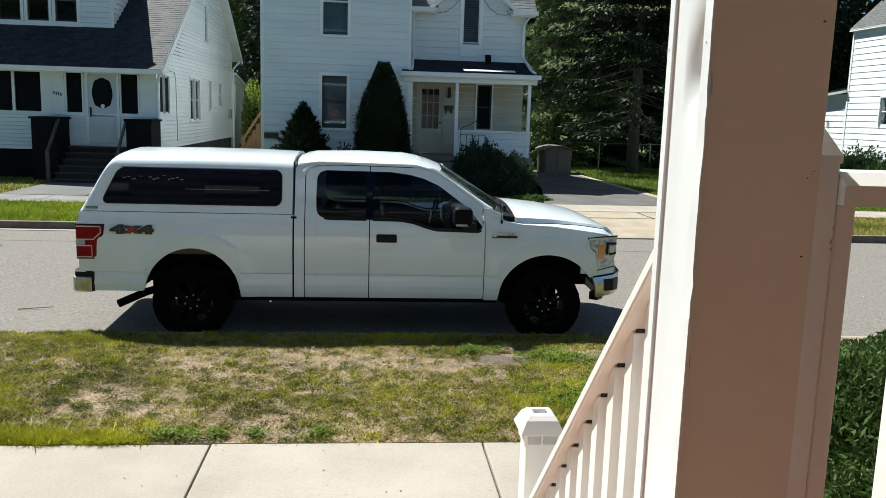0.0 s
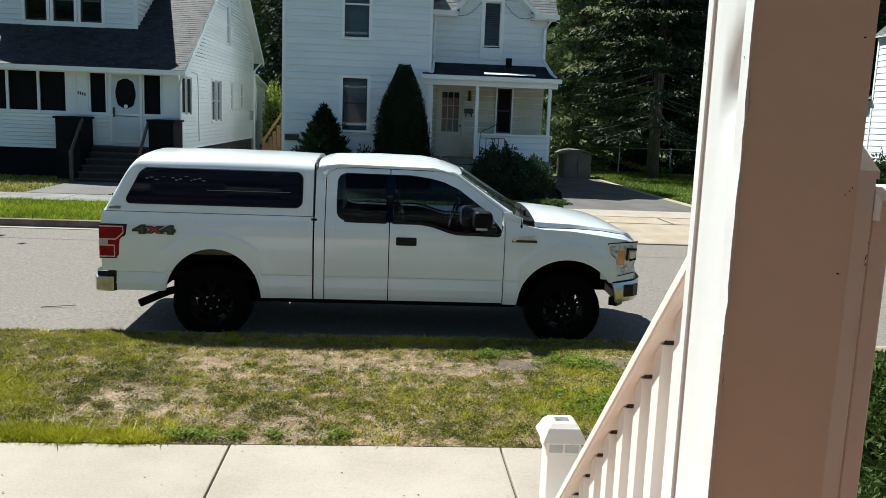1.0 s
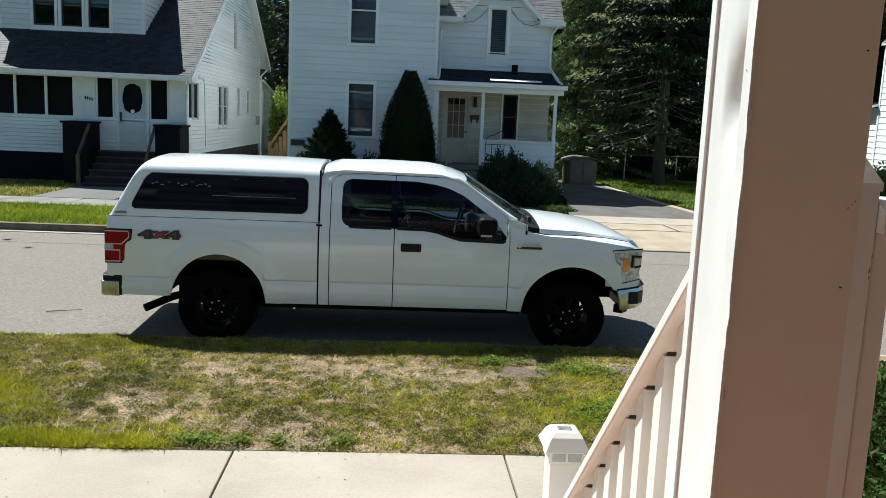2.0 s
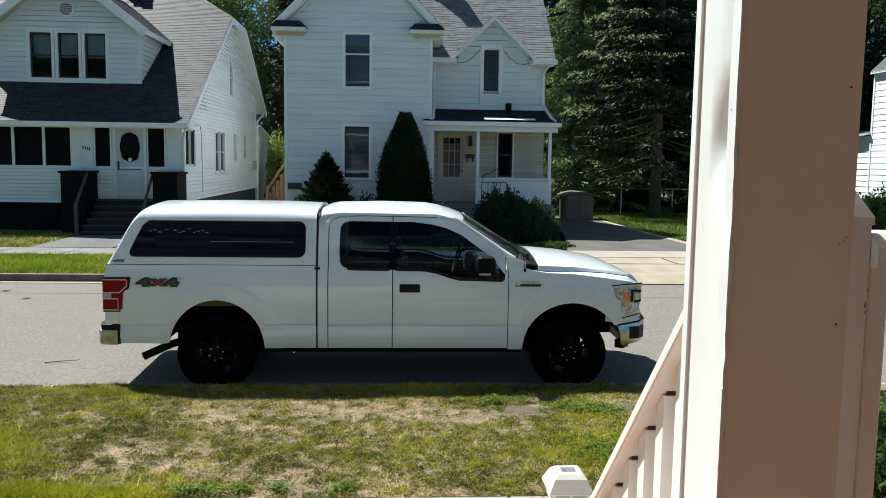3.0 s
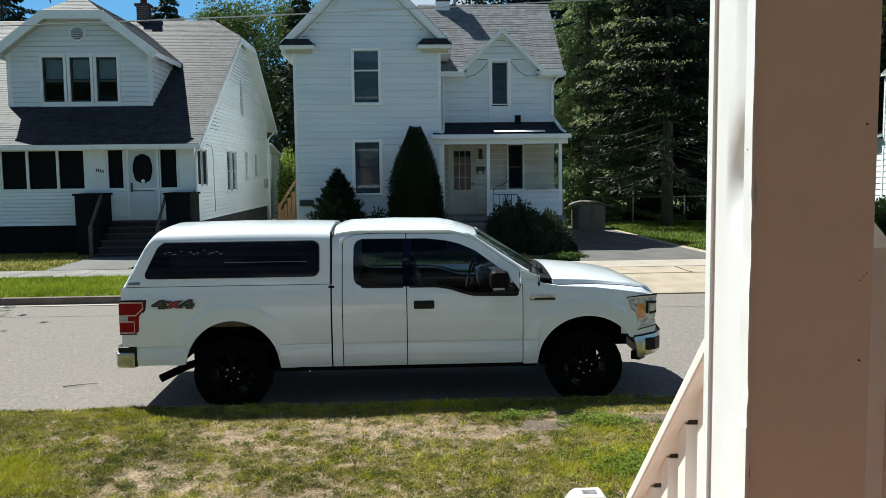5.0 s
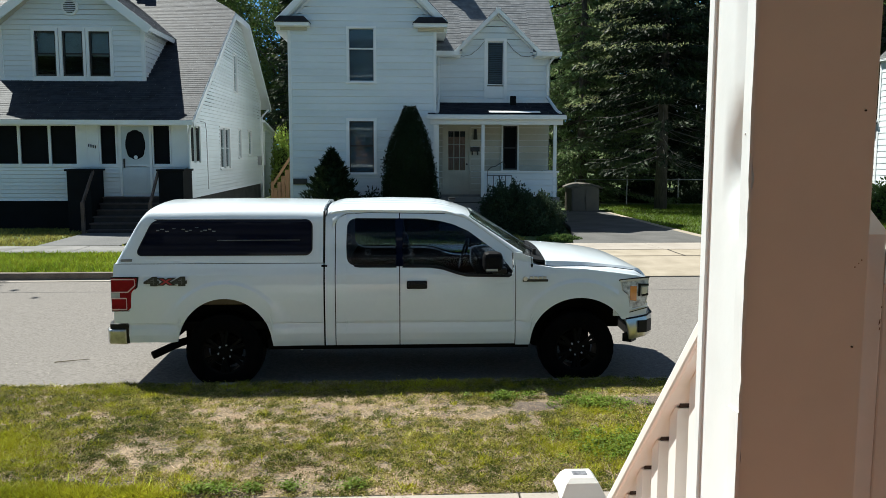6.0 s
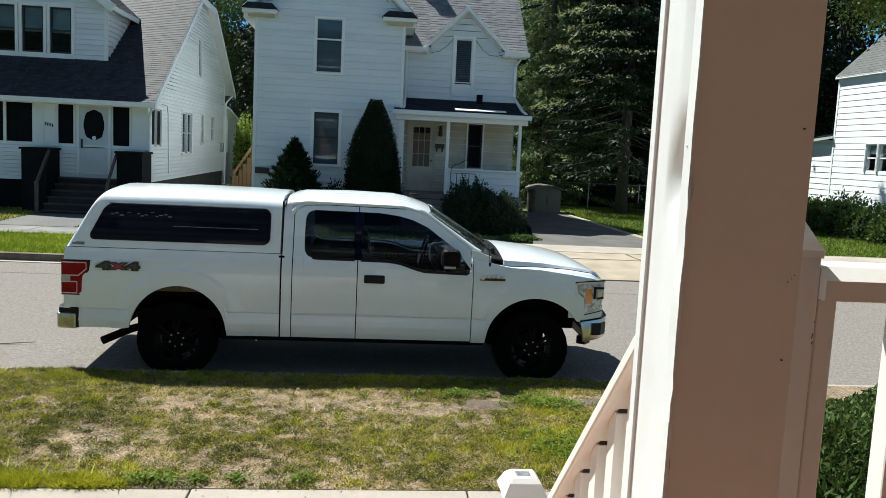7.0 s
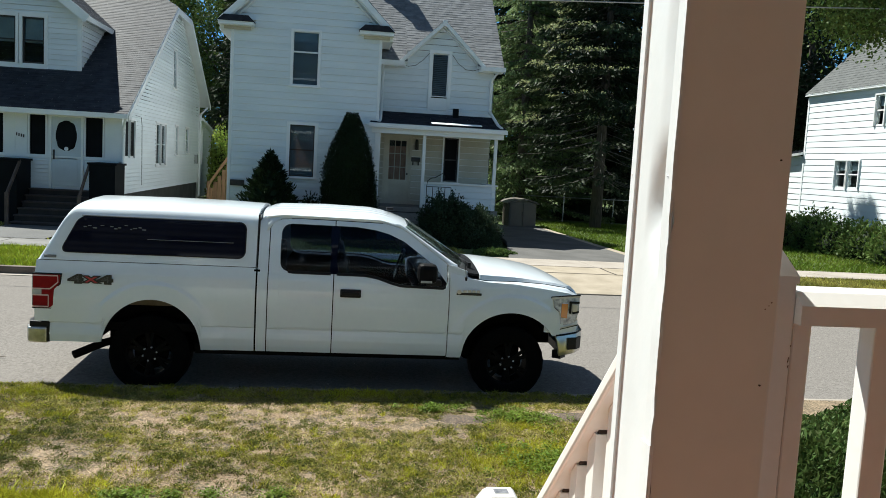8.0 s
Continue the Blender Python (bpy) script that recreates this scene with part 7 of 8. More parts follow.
def polys(name, V, material, parent=None, label="", kind=""):
    """A mesh of loose facets from an array of shape (facets, corners, 3)."""
    V = np.asarray(V, dtype=np.float32)
    n, k = V.shape[:2]
    me = bpy.data.meshes.new(name)
    me.vertices.add(n * k)
    me.vertices.foreach_set("co", V.reshape(-1))
    me.loops.add(n * k)
    me.loops.foreach_set("vertex_index", np.arange(n * k, dtype=np.int32))
    me.polygons.add(n)
    me.polygons.foreach_set("loop_start", np.arange(0, n * k, k, dtype=np.int32))
    me.update(calc_edges=True)
    me.materials.append(material)
    ob = new(name, me)
    if parent is not None:
        ob.parent = parent
        if parent.type == 'EMPTY':
            ob.matrix_parent_inverse = Matrix.Translation(-parent.location)
    return tagged(ob, label, kind=kind)


def unit(v):
    return v / np.maximum(np.linalg.norm(v, axis=-1, keepdims=True), 1e-6)


def leaf_quads(P, size, aim=None, spread=1.0, slim=0.6):
    """Pointed leaves at P: each a kite, turned at random round the way it aims."""
    n = len(P)
    d = RNG.normal(size=(n, 3)) * spread
    if aim is not None:
        d = d + aim
    d = unit(d)
    u = unit(np.cross(d, RNG.normal(size=(n, 3))))
    s = (size * RNG.uniform(0.6, 1.3, n))[:, None]
    return np.stack([P - d * s * 0.5, P + u * s * slim * 0.5, P + d * s * 0.5, P - u * s * slim * 0.5], 1)


def crown_points(center, radii, clumps, per, spread, hollow=0.55, seed_low=-0.6):
    """Leaf places: clumps over an uneven ellipsoid, thicker near its skin."""
    c = np.array(center)
    d = unit(RNG.normal(size=(clumps, 3)))
    d[:, 2] = np.maximum(d[:, 2], seed_low)
    r = RNG.uniform(hollow, 1.0, clumps) ** 0.6
    wob = 1 + 0.18 * np.sin(d[:, 0] * 5 + c[0]) * np.cos(d[:, 2] * 4 + c[1])
    C = c + d * np.array(radii) * (r * wob)[:, None]
    P = C[:, None, :] + RNG.normal(size=(clumps, per, 3)) * spread * RNG.uniform(0.6, 1.4, (clumps, 1, 1))
    return P.reshape(-1, 3), C


def broad_tree(name, x, y, height, radii, clumps, per, leaf, label, group, low=0.35, mat=None, spread=0.45):
    ob = thing(name, (x, y, 0.1), label, "tree", group)
    cz = height - radii[2]
    P, C = crown_points((x, y, cz), radii, clumps, per, spread)
    bm = bmesh.new()
    tube(bm, [(x, y, 0.0), (x + 0.1, y, height * 0.25), (x + 0.05, y + 0.1, height * 0.55), (x, y, height * 0.85)], 0.02 * height + 0.05, 10, 0.05)
    part("trunk", bm, M_BARK, ob, smooth=True)
    for k in range(9):
        t = C[int(RNG.integers(len(C)))]
        z0 = height * float(RNG.uniform(0.28, 0.6))
        mid = ((x + t[0]) / 2, (y + t[1]) / 2, (z0 + t[2]) / 2 + 0.4)
        part("limb", tube(bmesh.new(), [(x, y, z0), mid, tuple(t)], 0.09, 6, 0.02), M_BARK, ob, smooth=True)
    polys("crown", leaf_quads(P, leaf), mat or M_LEAF, ob)
    return ob


def spruce(x, y, height, radius, label, low=2.4, bare=5.0, whorls=34, mat=None, dens=1.0, group="trees behind the houses", name="spruce_tree", spray=0.34, tips=False):
    """Straight trunk, whorls of drooping branches and hanging sprays."""
    ob = thing(name, (x, y, 0.1), label, "tree", group)
    part("trunk", tube(bmesh.new(), [(x, y, 0), (x, y, height * 0.5), (x, y, height)], 0.011 * height + 0.08, 10, 0.02), M_BARK, ob, smooth=True)
    Q, T, br, dead = [], [], bmesh.new(), bmesh.new()
    for w in range(whorls):
        z = low + (height - low) * (w / whorls) ** 0.95
        L0 = radius * (1 - (z - low * 0.6) / (height - low * 0.6)) ** 0.75 + 0.25
        for k in range(int(RNG.integers(5, 8))):
            a = RNG.uniform(0, math.tau)
            L = L0 * RNG.uniform(0.7, 1.1) * (0.8 if z < bare else 1.0)
            t = np.linspace(0.05, 1, 9)
            droop = -0.42 * L * t ** 1.3 + 0.22 * L * t ** 3
            B = np.stack([x + np.cos(a) * L * t, y + np.sin(a) * L * t, z + droop], 1)
            tube(dead if z < bare else br, [tuple(p) for p in B[::2]], 0.018 if z < bare else 0.03, 4, 0.005, cap=False)
            n = int((10 if z < bare else 46) * L * dens)
            s = RNG.uniform(0.15 if z >= bare else 0.6, 1, n)
            idx = np.clip((s * 8).astype(int), 0, 7)
            f = (s * 8 - idx)[:, None]
            P = B[idx] * (1 - f) + B[np.minimum(idx + 1, 8)] * f
            out = np.array([math.cos(a), math.sin(a), 0.0])
            side = np.array([-math.sin(a), math.cos(a), 0.0])
            sg = RNG.choice([-1.0, 1.0], n)[:, None]
            wid = (RNG.uniform(0, 0.30, n) * L * (1.05 - s) + 0.08)[:, None]
            P = P + side * sg * wid + np.array([0, 0, -1.0]) * RNG.uniform(0, 0.22, (n, 1))
            aim = out * 0.7 + side * sg * 0.6 + np.array([0, 0, -0.55])
            Q.append(leaf_quads(P, spray, aim, 0.35, 0.32))
            # sunlight painted as paler leaves, mostly on the branches facing the sun
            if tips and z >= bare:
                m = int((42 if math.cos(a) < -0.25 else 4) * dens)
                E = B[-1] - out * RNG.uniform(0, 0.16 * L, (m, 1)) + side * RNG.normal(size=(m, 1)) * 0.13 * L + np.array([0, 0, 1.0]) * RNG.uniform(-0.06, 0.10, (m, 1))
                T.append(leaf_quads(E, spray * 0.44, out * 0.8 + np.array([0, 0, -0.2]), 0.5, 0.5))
    part("branchwork", br, M_BARK, ob, smooth=True, kind="stuff")
    part("dead_branchwork", dead, M_TWIG, ob, "pale bare lower branches", smooth=True, kind="stuff")
    polys("crown", np.concatenate(Q), mat or M_CONIFER, ob)
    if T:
        polys("new_growth", np.concatenate(T), M_SUNTIP, ob, "paler branch ends, sunlight put into the leaf colour", kind="stuff")
    return ob


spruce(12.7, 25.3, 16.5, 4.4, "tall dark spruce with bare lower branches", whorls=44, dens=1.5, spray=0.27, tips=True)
spruce(10.5, 30.5, 16.5, 4.3, "dense green cedar behind the shed", low=0.5, bare=0.0, whorls=44, mat=M_CEDAR, dens=2.2, name="cedar_tree", spray=0.22)
spruce(17.5, 33.0, 18, 5.0, "dark spruce standing behind the yard", low=1.5, bare=3.0, whorls=32)
spruce(15.0, 35.5, 18, 4.4, "dark spruce standing behind the yard", low=2.0, bare=2.0, whorls=34, dens=1.2)
spruce(13.2, 38.0, 18, 4.6, "dark spruce standing behind the yard", low=1.0, bare=2.0, whorls=30)
spruce(-12.0, 42.0, 14.0, 3.2, "dark conifer rising behind the bungalow", low=2.0, bare=2.0, whorls=30)
spruce(-21.5, 42.0, 16.5, 4.2, "dark conifer rising behind the bungalow", low=2.0, bare=2.0, whorls=30)
broad_tree("maple_tree", -5.2, 43.0, 13.6, (4.6, 3.5, 5.2), 210, 170, 0.17, "leafy green tree rising between the houses", "trees behind the houses")
broad_tree("maple_tree", -9.4, 45.0, 12.6, (3.6, 3.2, 4.2), 180, 130, 0.19, "leafy green tree rising between the houses", "trees behind the houses")
spruce(-3.6, 37.0, 12.5, 2.6, "dark conifer between the two houses", low=1.5, bare=1.5, whorls=30)
broad_tree("maple_tree", 24.5, 30.0, 17.0, (6.5, 5.0, 7.5), 460, 130, 0.25, "large dark leafy tree behind the clapboard house", "trees behind the houses", mat=M_DARKLEAF, spread=0.7)
broad_tree("street_tree", 16.3, 10.1, 12.3, (4.4, 2.6, 3.7), 300, 200, 0.11, "sunlit leafy tree on the verge, hanging over a roof", "trees behind the houses", spread=0.30)
broad_tree("maple_tree", 5.5, 46.0, 12.0, (6.0, 4.0, 5.8), 150, 110, 0.26, "dark leafy tree far behind the houses", "trees behind the houses", mat=M_DARKLEAF, spread=0.7)
broad_tree("maple_tree", 10.4, 42.0, 19.5, (5.0, 4.0, 8.0), 260, 120, 0.26, "tall dark leafy tree behind the cedar", "trees behind the houses", mat=M_DARKLEAF, spread=0.7)
broad_tree("maple_tree", 17.0, 46.0, 15.0, (8.0, 4.0, 7.4), 220, 110, 0.28, "dark leafy tree far behind the houses", "trees behind the houses", mat=M_DARKLEAF, spread=0.8)
broad_tree("maple_tree", 28.0, 44.0, 16.0, (8.0, 4.0, 8.0), 200, 110, 0.28, "dark leafy tree far behind the houses", "trees behind the houses", mat=M_DARKLEAF, spread=0.8)

broad_tree("street_tree", -12.8, 10.2, 11.0, (2.9, 2.6, 3.4), 90, 110, 0.20, "leafy tree standing on the far verge", "trees behind the houses")


def hedge_row(name, x0, x1, y0, y1, z1, n, label, mat):
    """A far belt of woods: uneven mounds of leaves."""
    P = []
    for k in range(n):
        c = (RNG.uniform(x0, x1), RNG.uniform(y0, y1), 0)
        h = z1 * RNG.uniform(0.6, 1.1)
        q = RNG.normal(size=(260, 3)) * np.array([2.6, 1.6, h * 0.30]) + np.array([c[0], c[1], h * 0.5])
        P.append(q)
    P = np.concatenate(P)
    P = P[P[:, 2] > 0]
    ob = polys(name, leaf_quads(P, 0.75), mat)
    return tagged(ob, label, "woods", kind="stuff")


hedge_row("far_woods", -70, 80, 58, 70, 11, 130, "far belt of dark green trees", M_DARKLEAF)
# added tree belt behind the camera, never in view
hedge_row("woods_behind", -70, 70, -48, -36, 10, 90, "unseen belt of green trees added behind the camera", M_LEAF)


def shell(fn, n, leaf, mat, parent, name="foliage", aim_up=0.5, slim=0.5, spread=0.7):
    """Leaves over a body given by fn(u, v) -> point and outward way."""
    u, v = RNG.uniform(0, 1, n), RNG.uniform(0, 1, n)
    P, out = fn(u, v)
    return polys(name, leaf_quads(P, leaf, out + np.array([0, 0, aim_up]), spread, slim), mat, parent)


def cone_fn(x, y, z0, z1, r, belly=0.25, spiky=False):
    def f(u, v):
        h = 1 - np.sqrt(1 - v * 0.995)
        prof = np.interp(1 - h, [0, 0.04, 0.12, 0.23, 0.34, 0.46, 0.62, 0.76, 0.88, 1.0], [0.01, 0.13, 0.30, 0.54, 0.74, 0.87, 0.97, 1.0, 0.98, 0.86])
        a = u * math.tau
        if spiky:
            h = 1 - (1 - v) ** 0.6
            prof = np.maximum(0, 1 - h) ** 0.8 * (0.88 + 0.22 * np.sin(h * 46 + np.sin(a * 3) * 2)) * (0.92 + 0.2 * np.sin(a * 7 + h * 13))
        wob = 1 + 0.06 * np.sin(a * 5 + h * 9) + 0.05 * np.sin(a * 9 - h * 17) + RNG.normal(size=len(u)) * 0.05
        R = r * prof * wob * (1 - 0.25 * RNG.uniform(0, 1, len(u)) ** 2)
        out = np.stack([np.cos(a), np.sin(a), 0 * a + 0.3], 1)
        return np.stack([x + R * np.cos(a), y + R * np.sin(a), z0 + (z1 - z0) * h], 1), out
    return f


def dome_fn(x, y, z0, rx, ry, rz):
    def f(u, v):
        a, b = u * math.tau, np.arcsin(v * 0.98)
        d = np.stack([np.cos(a) * np.cos(b), np.sin(a) * np.cos(b), np.sin(b)], 1)
        wob = 1 + 0.10 * np.sin(a * 4 + b * 5 + x) + 0.07 * np.sin(a * 9 - b * 11) + RNG.normal(size=len(u)) * 0.05
        R = (wob * (1 - 0.3 * RNG.uniform(0, 1, len(u)) ** 2))[:, None]
        return np.array([x, y, z0]) + d * R * np.array([rx, ry, rz]), d
    return f


def cone_shrub(name, x, y, z1, r, n, leaf, label, mat, belly=0.25, spiky=False):
    ob = thing(name, (x, y, 0.14), label, "shrub", "shrubs along the houses")
    part("trunk", tube(bmesh.new(), [(x, y, 0.05), (x, y, z1 * 0.8)], 0.09, 8, 0.02), M_BARK, ob)
    # solid near-black core added for the deep shade between the leaves
    core = bmesh.new()
    lv = []
    for h, s in ((0.02, 0.7), (0.25, 0.55), (0.5, 0.38), (0.75, 0.2), (0.9, 0.05)) if spiky else ((0.02, 0.8), (0.25, 0.8), (0.5, 0.66), (0.75, 0.42), (0.92, 0.12)):
        lv.append([core.verts.new((x + r * s * math.cos(math.tau * k / 14), y + r * s * math.sin(math.tau * k / 14), 0.14 + (z1 - 0.14) * h)) for k in range(14)])
    for a, b in zip(lv, lv[1:]):
        for k in range(14):
            core.faces.new((a[k], a[(k + 1) % 14], b[(k + 1) % 14], b[k]))
    core.faces.new(lv[-1])
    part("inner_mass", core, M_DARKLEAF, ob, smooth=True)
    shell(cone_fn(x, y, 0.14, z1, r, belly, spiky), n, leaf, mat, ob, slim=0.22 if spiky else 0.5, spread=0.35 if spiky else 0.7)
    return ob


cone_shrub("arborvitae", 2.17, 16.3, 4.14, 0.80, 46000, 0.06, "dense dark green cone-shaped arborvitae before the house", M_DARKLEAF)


def dome_shrub(name, x, y, rx, ry, rz, n, leaf, label, mat):
    ob = thing(name, (x, y, 0.14), label, "shrub", "shrubs along the houses")
    # dark solid under the leaves, standing in for shade inside the shrub
    core = bmesh.new()
    bmesh.ops.create_uvsphere(core, u_segments=14, v_segments=8, radius=1.0)
    for v in core.verts:
        v.co = Vector((x + v.co.x * rx * 0.8, y + v.co.y * ry * 0.8, 0.14 + max(0, v.co.z) * rz * 0.8))
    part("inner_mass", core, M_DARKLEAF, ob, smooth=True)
    shell(dome_fn(x, y, 0.14, rx, ry, rz), n, leaf, mat, ob)
    return ob


dome_shrub("round_shrub", 4.98, 15.3, 0.82, 0.8, 1.40, 16000, 0.075, "dark green rounded shrub beside the porch steps", M_SHRUBLEAF)
dome_shrub("round_shrub", 5.72, 15.1, 0.84, 0.8, 1.16, 14000, 0.075, "low spreading dark green shrub beside the porch", M_SHRUBLEAF)
dome_shrub("low_shrub", 1.05, 16.5, 0.38, 0.3, 1.15, 1600, 0.10, "small dark leafy shrub under a window", M_DARKLEAF)
dome_shrub("low_shrub", 6.1, 13.3, 0.55, 0.3, 0.16, 1500, 0.09, "low green weeds at the driveway edge", M_BUSHLEAF)
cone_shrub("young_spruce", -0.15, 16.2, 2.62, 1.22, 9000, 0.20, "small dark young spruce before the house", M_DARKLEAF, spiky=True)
for k, (x, y, r, h) in enumerate(((19.0, 16.3, 0.9, 1.25), (18.9, 17.8, 1.0, 1.15), (19.0, 19.2, 0.9, 1.45), (18.9, 20.6, 0.9, 1.2), (19.1, 21.9, 0.9, 1.1), (19.0, 23.4, 1.0, 1.5), (19.0, 14.6, 1.0, 1.3))):
    dome_shrub("leafy_shrub", x, y, r, 0.95, h, 2600, 0.14, "light green leafy shrub along the clapboard wall", M_BUSHLEAF if k % 3 else M_LEAF)
dome_shrub("leafy_shrub", -3.7, 31.7, 0.62, 0.6, 3.35, 5200, 0.13, "tall sunlit yellow-green shrub between the houses", M_SUNLEAF)
for x, y, r in ((13.6, 30.4, 1.2), (15.8, 29.8, 1.2), (17.9, 30.8, 1.2)):
    dome_shrub("dark_shrub", x, y, r, 0.8, 1.15, 2600, 0.13, "low dark shrub at the back of the yard", M_DARKLEAF)
dome_shrub("leafy_shrub", 11.5, 33.0, 1.2, 0.8, 1.1, 2200, 0.16, "sunlit shrub beyond the yard", M_BUSHLEAF)

# yew hedge below the porch
yw = thing("yew_hedge", (5.9, -5.9, 0.16), "dense green yew hedge below the porch railing", "hedge")
# dark block added as the shade inside the hedge
core = boxes((3.55, 8.4, -6.85, -5.0, 0.12, 1.36))
part("inner_mass", core, M_DARKLEAF, yw)
n = 250000
X, Yy = RNG.uniform(3.35, 8.4, n), RNG.uniform(-7.0, -4.9, n)
edge = np.clip((Yy + 4.9) / -0.35, 0, 1)
Z = 1.50 + 0.10 * np.sin(X * 3.1) * np.cos(Yy * 3.7) + 0.06 * np.sin(X * 9 + Yy * 7) - 0.25 * (1 - edge) - RNG.uniform(0, 0.28, n) ** 1.5
polys("foliage", leaf_quads(np.stack([X, Yy, Z], 1), 0.034, np.array([0.1, -0.2, 1.0]), 0.8, 0.30), M_YEW, yw)
# sides of the hedge
n = 130000
X, Z = RNG.uniform(3.35, 8.4, n), RNG.uniform(0.16, 1.52, n)
Yy = -6.96 + 0.10 * np.sin(X * 4.3) * np.cos(Z * 5.1) + 0.05 * np.sin(X * 11 + Z * 9) + RNG.uniform(0, 0.2, n) ** 1.4
polys("side_foliage", leaf_quads(np.stack([X, Yy, Z], 1), 0.034, np.array([0.0, -0.8, 0.6]), 0.8, 0.30), M_YEW, yw)
n = 50000
Yy, Z = RNG.uniform(-7.0, -4.9, n), RNG.uniform(0.16, 1.48, n)
X = 3.40 + 0.08 * np.sin(Yy * 4.3) * np.cos(Z * 5.1) + 0.04 * np.sin(Yy * 11 + Z * 9) + RNG.uniform(0, 0.16, n) ** 1.4
polys("side_foliage", leaf_quads(np.stack([X, Yy, Z], 1), 0.042, np.array([-0.8, 0.0, 0.6]), 0.8, 0.24), M_YEW, yw)

# ---- grass ----
M_GRASS = leafy("lawn_grass", (0.125, 0.130, 0.019), (0.42, 0.365, 0.098), rand=0.6, through=0.3)
M_GRASS_BRIGHT = leafy("lush_grass", (0.22, 0.235, 0.010), (0.48, 0.45, 0.035), rand=0.45, through=0.35)
M_GRASS_DEEP = leafy("deep_green_grass", (0.045, 0.062, 0.009), (0.165, 0.18, 0.030), rand=0.5, through=0.3)
M_STRAW = leafy("dry_straw_grass", (0.30, 0.205, 0.125), (0.62, 0.46, 0.315), rand=0.45, through=0.2)


def blades(P, h, w, lean=0.45):
    n = len(P)
    a = RNG.uniform(0, math.tau, n)
    s = np.stack([np.cos(a), np.sin(a), np.zeros(n)], 1) * (w * RNG.uniform(0.6, 1.3, n))[:, None]
    hh = (h * RNG.uniform(0.5, 1.3, n))[:, None]
    tip = P + np.concatenate([RNG.normal(size=(n, 2)) * lean, np.ones((n, 1))], 1) * hh
    return np.stack([P - s, P + s, tip], 1)


def field(x, y, spots):
    """How strongly the spots (x, y, rx, ry, amount) act at each place."""
    f = np.zeros(len(x))
    for cx, cy, rx, ry, k in spots:
        f += k * np.exp(-((x - cx) / rx) ** 2 - ((y - cy) / ry) ** 2)
    return f


def rough(x, y, f, seed):
    return np.array([noise.noise((float(a) * f, float(b) * f, seed)) for a, b in zip(x, y)])


GREEN = [(-1.0, -2.35, 0.42, 0.22, 1.3), (-1.45, -2.05, 0.38, 0.24, 2.1), (-1.9, -2.95, 1.7, 0.25, 1.2), (-2.5, -2.0, 1.8, 0.8, 0.9), (3.6, -2.3, 0.5, 0.5, 1.4), (2.9, -2.2, 1.3, 0.6, 0.40), (1.7, -2.0, 0.8, 0.4, 0.25), (3.6, -1.35, 0.40, 0.2, 1.0), (2.65, -0.8, 0.28, 0.15, 0.9), (1.4, -0.35, 3.5, 0.22, 0.9), (5.5, -1.8, 1.5, 1.2, 0.8), (-2.2, -0.8, 1.5, 0.5, 0.7), (2.2, -2.4, 0.4, 0.3, 0.35), (0.6, -2.3, 0.35, 0.3, 0.4)]
BARE = [(-0.15, -2.2, 0.45, 0.22, 1.2), (0.15, -2.5, 0.4, 0.15, 0.9), (2.1, -1.25, 0.85, 0.35, 0.9), (0.5, -1.1, 0.8, 0.25, 0.7), (1.15, -2.9, 0.30, 0.25, 1.0), (3.08, -1.10, 0.24, 0.15, 2.2), (4.12, -0.98, 0.36, 0.16, 2.2), (3.05, -1.25, 0.3, 0.12, 0.9), (0.9, -1.9, 0.5, 0.3, 0.4)]


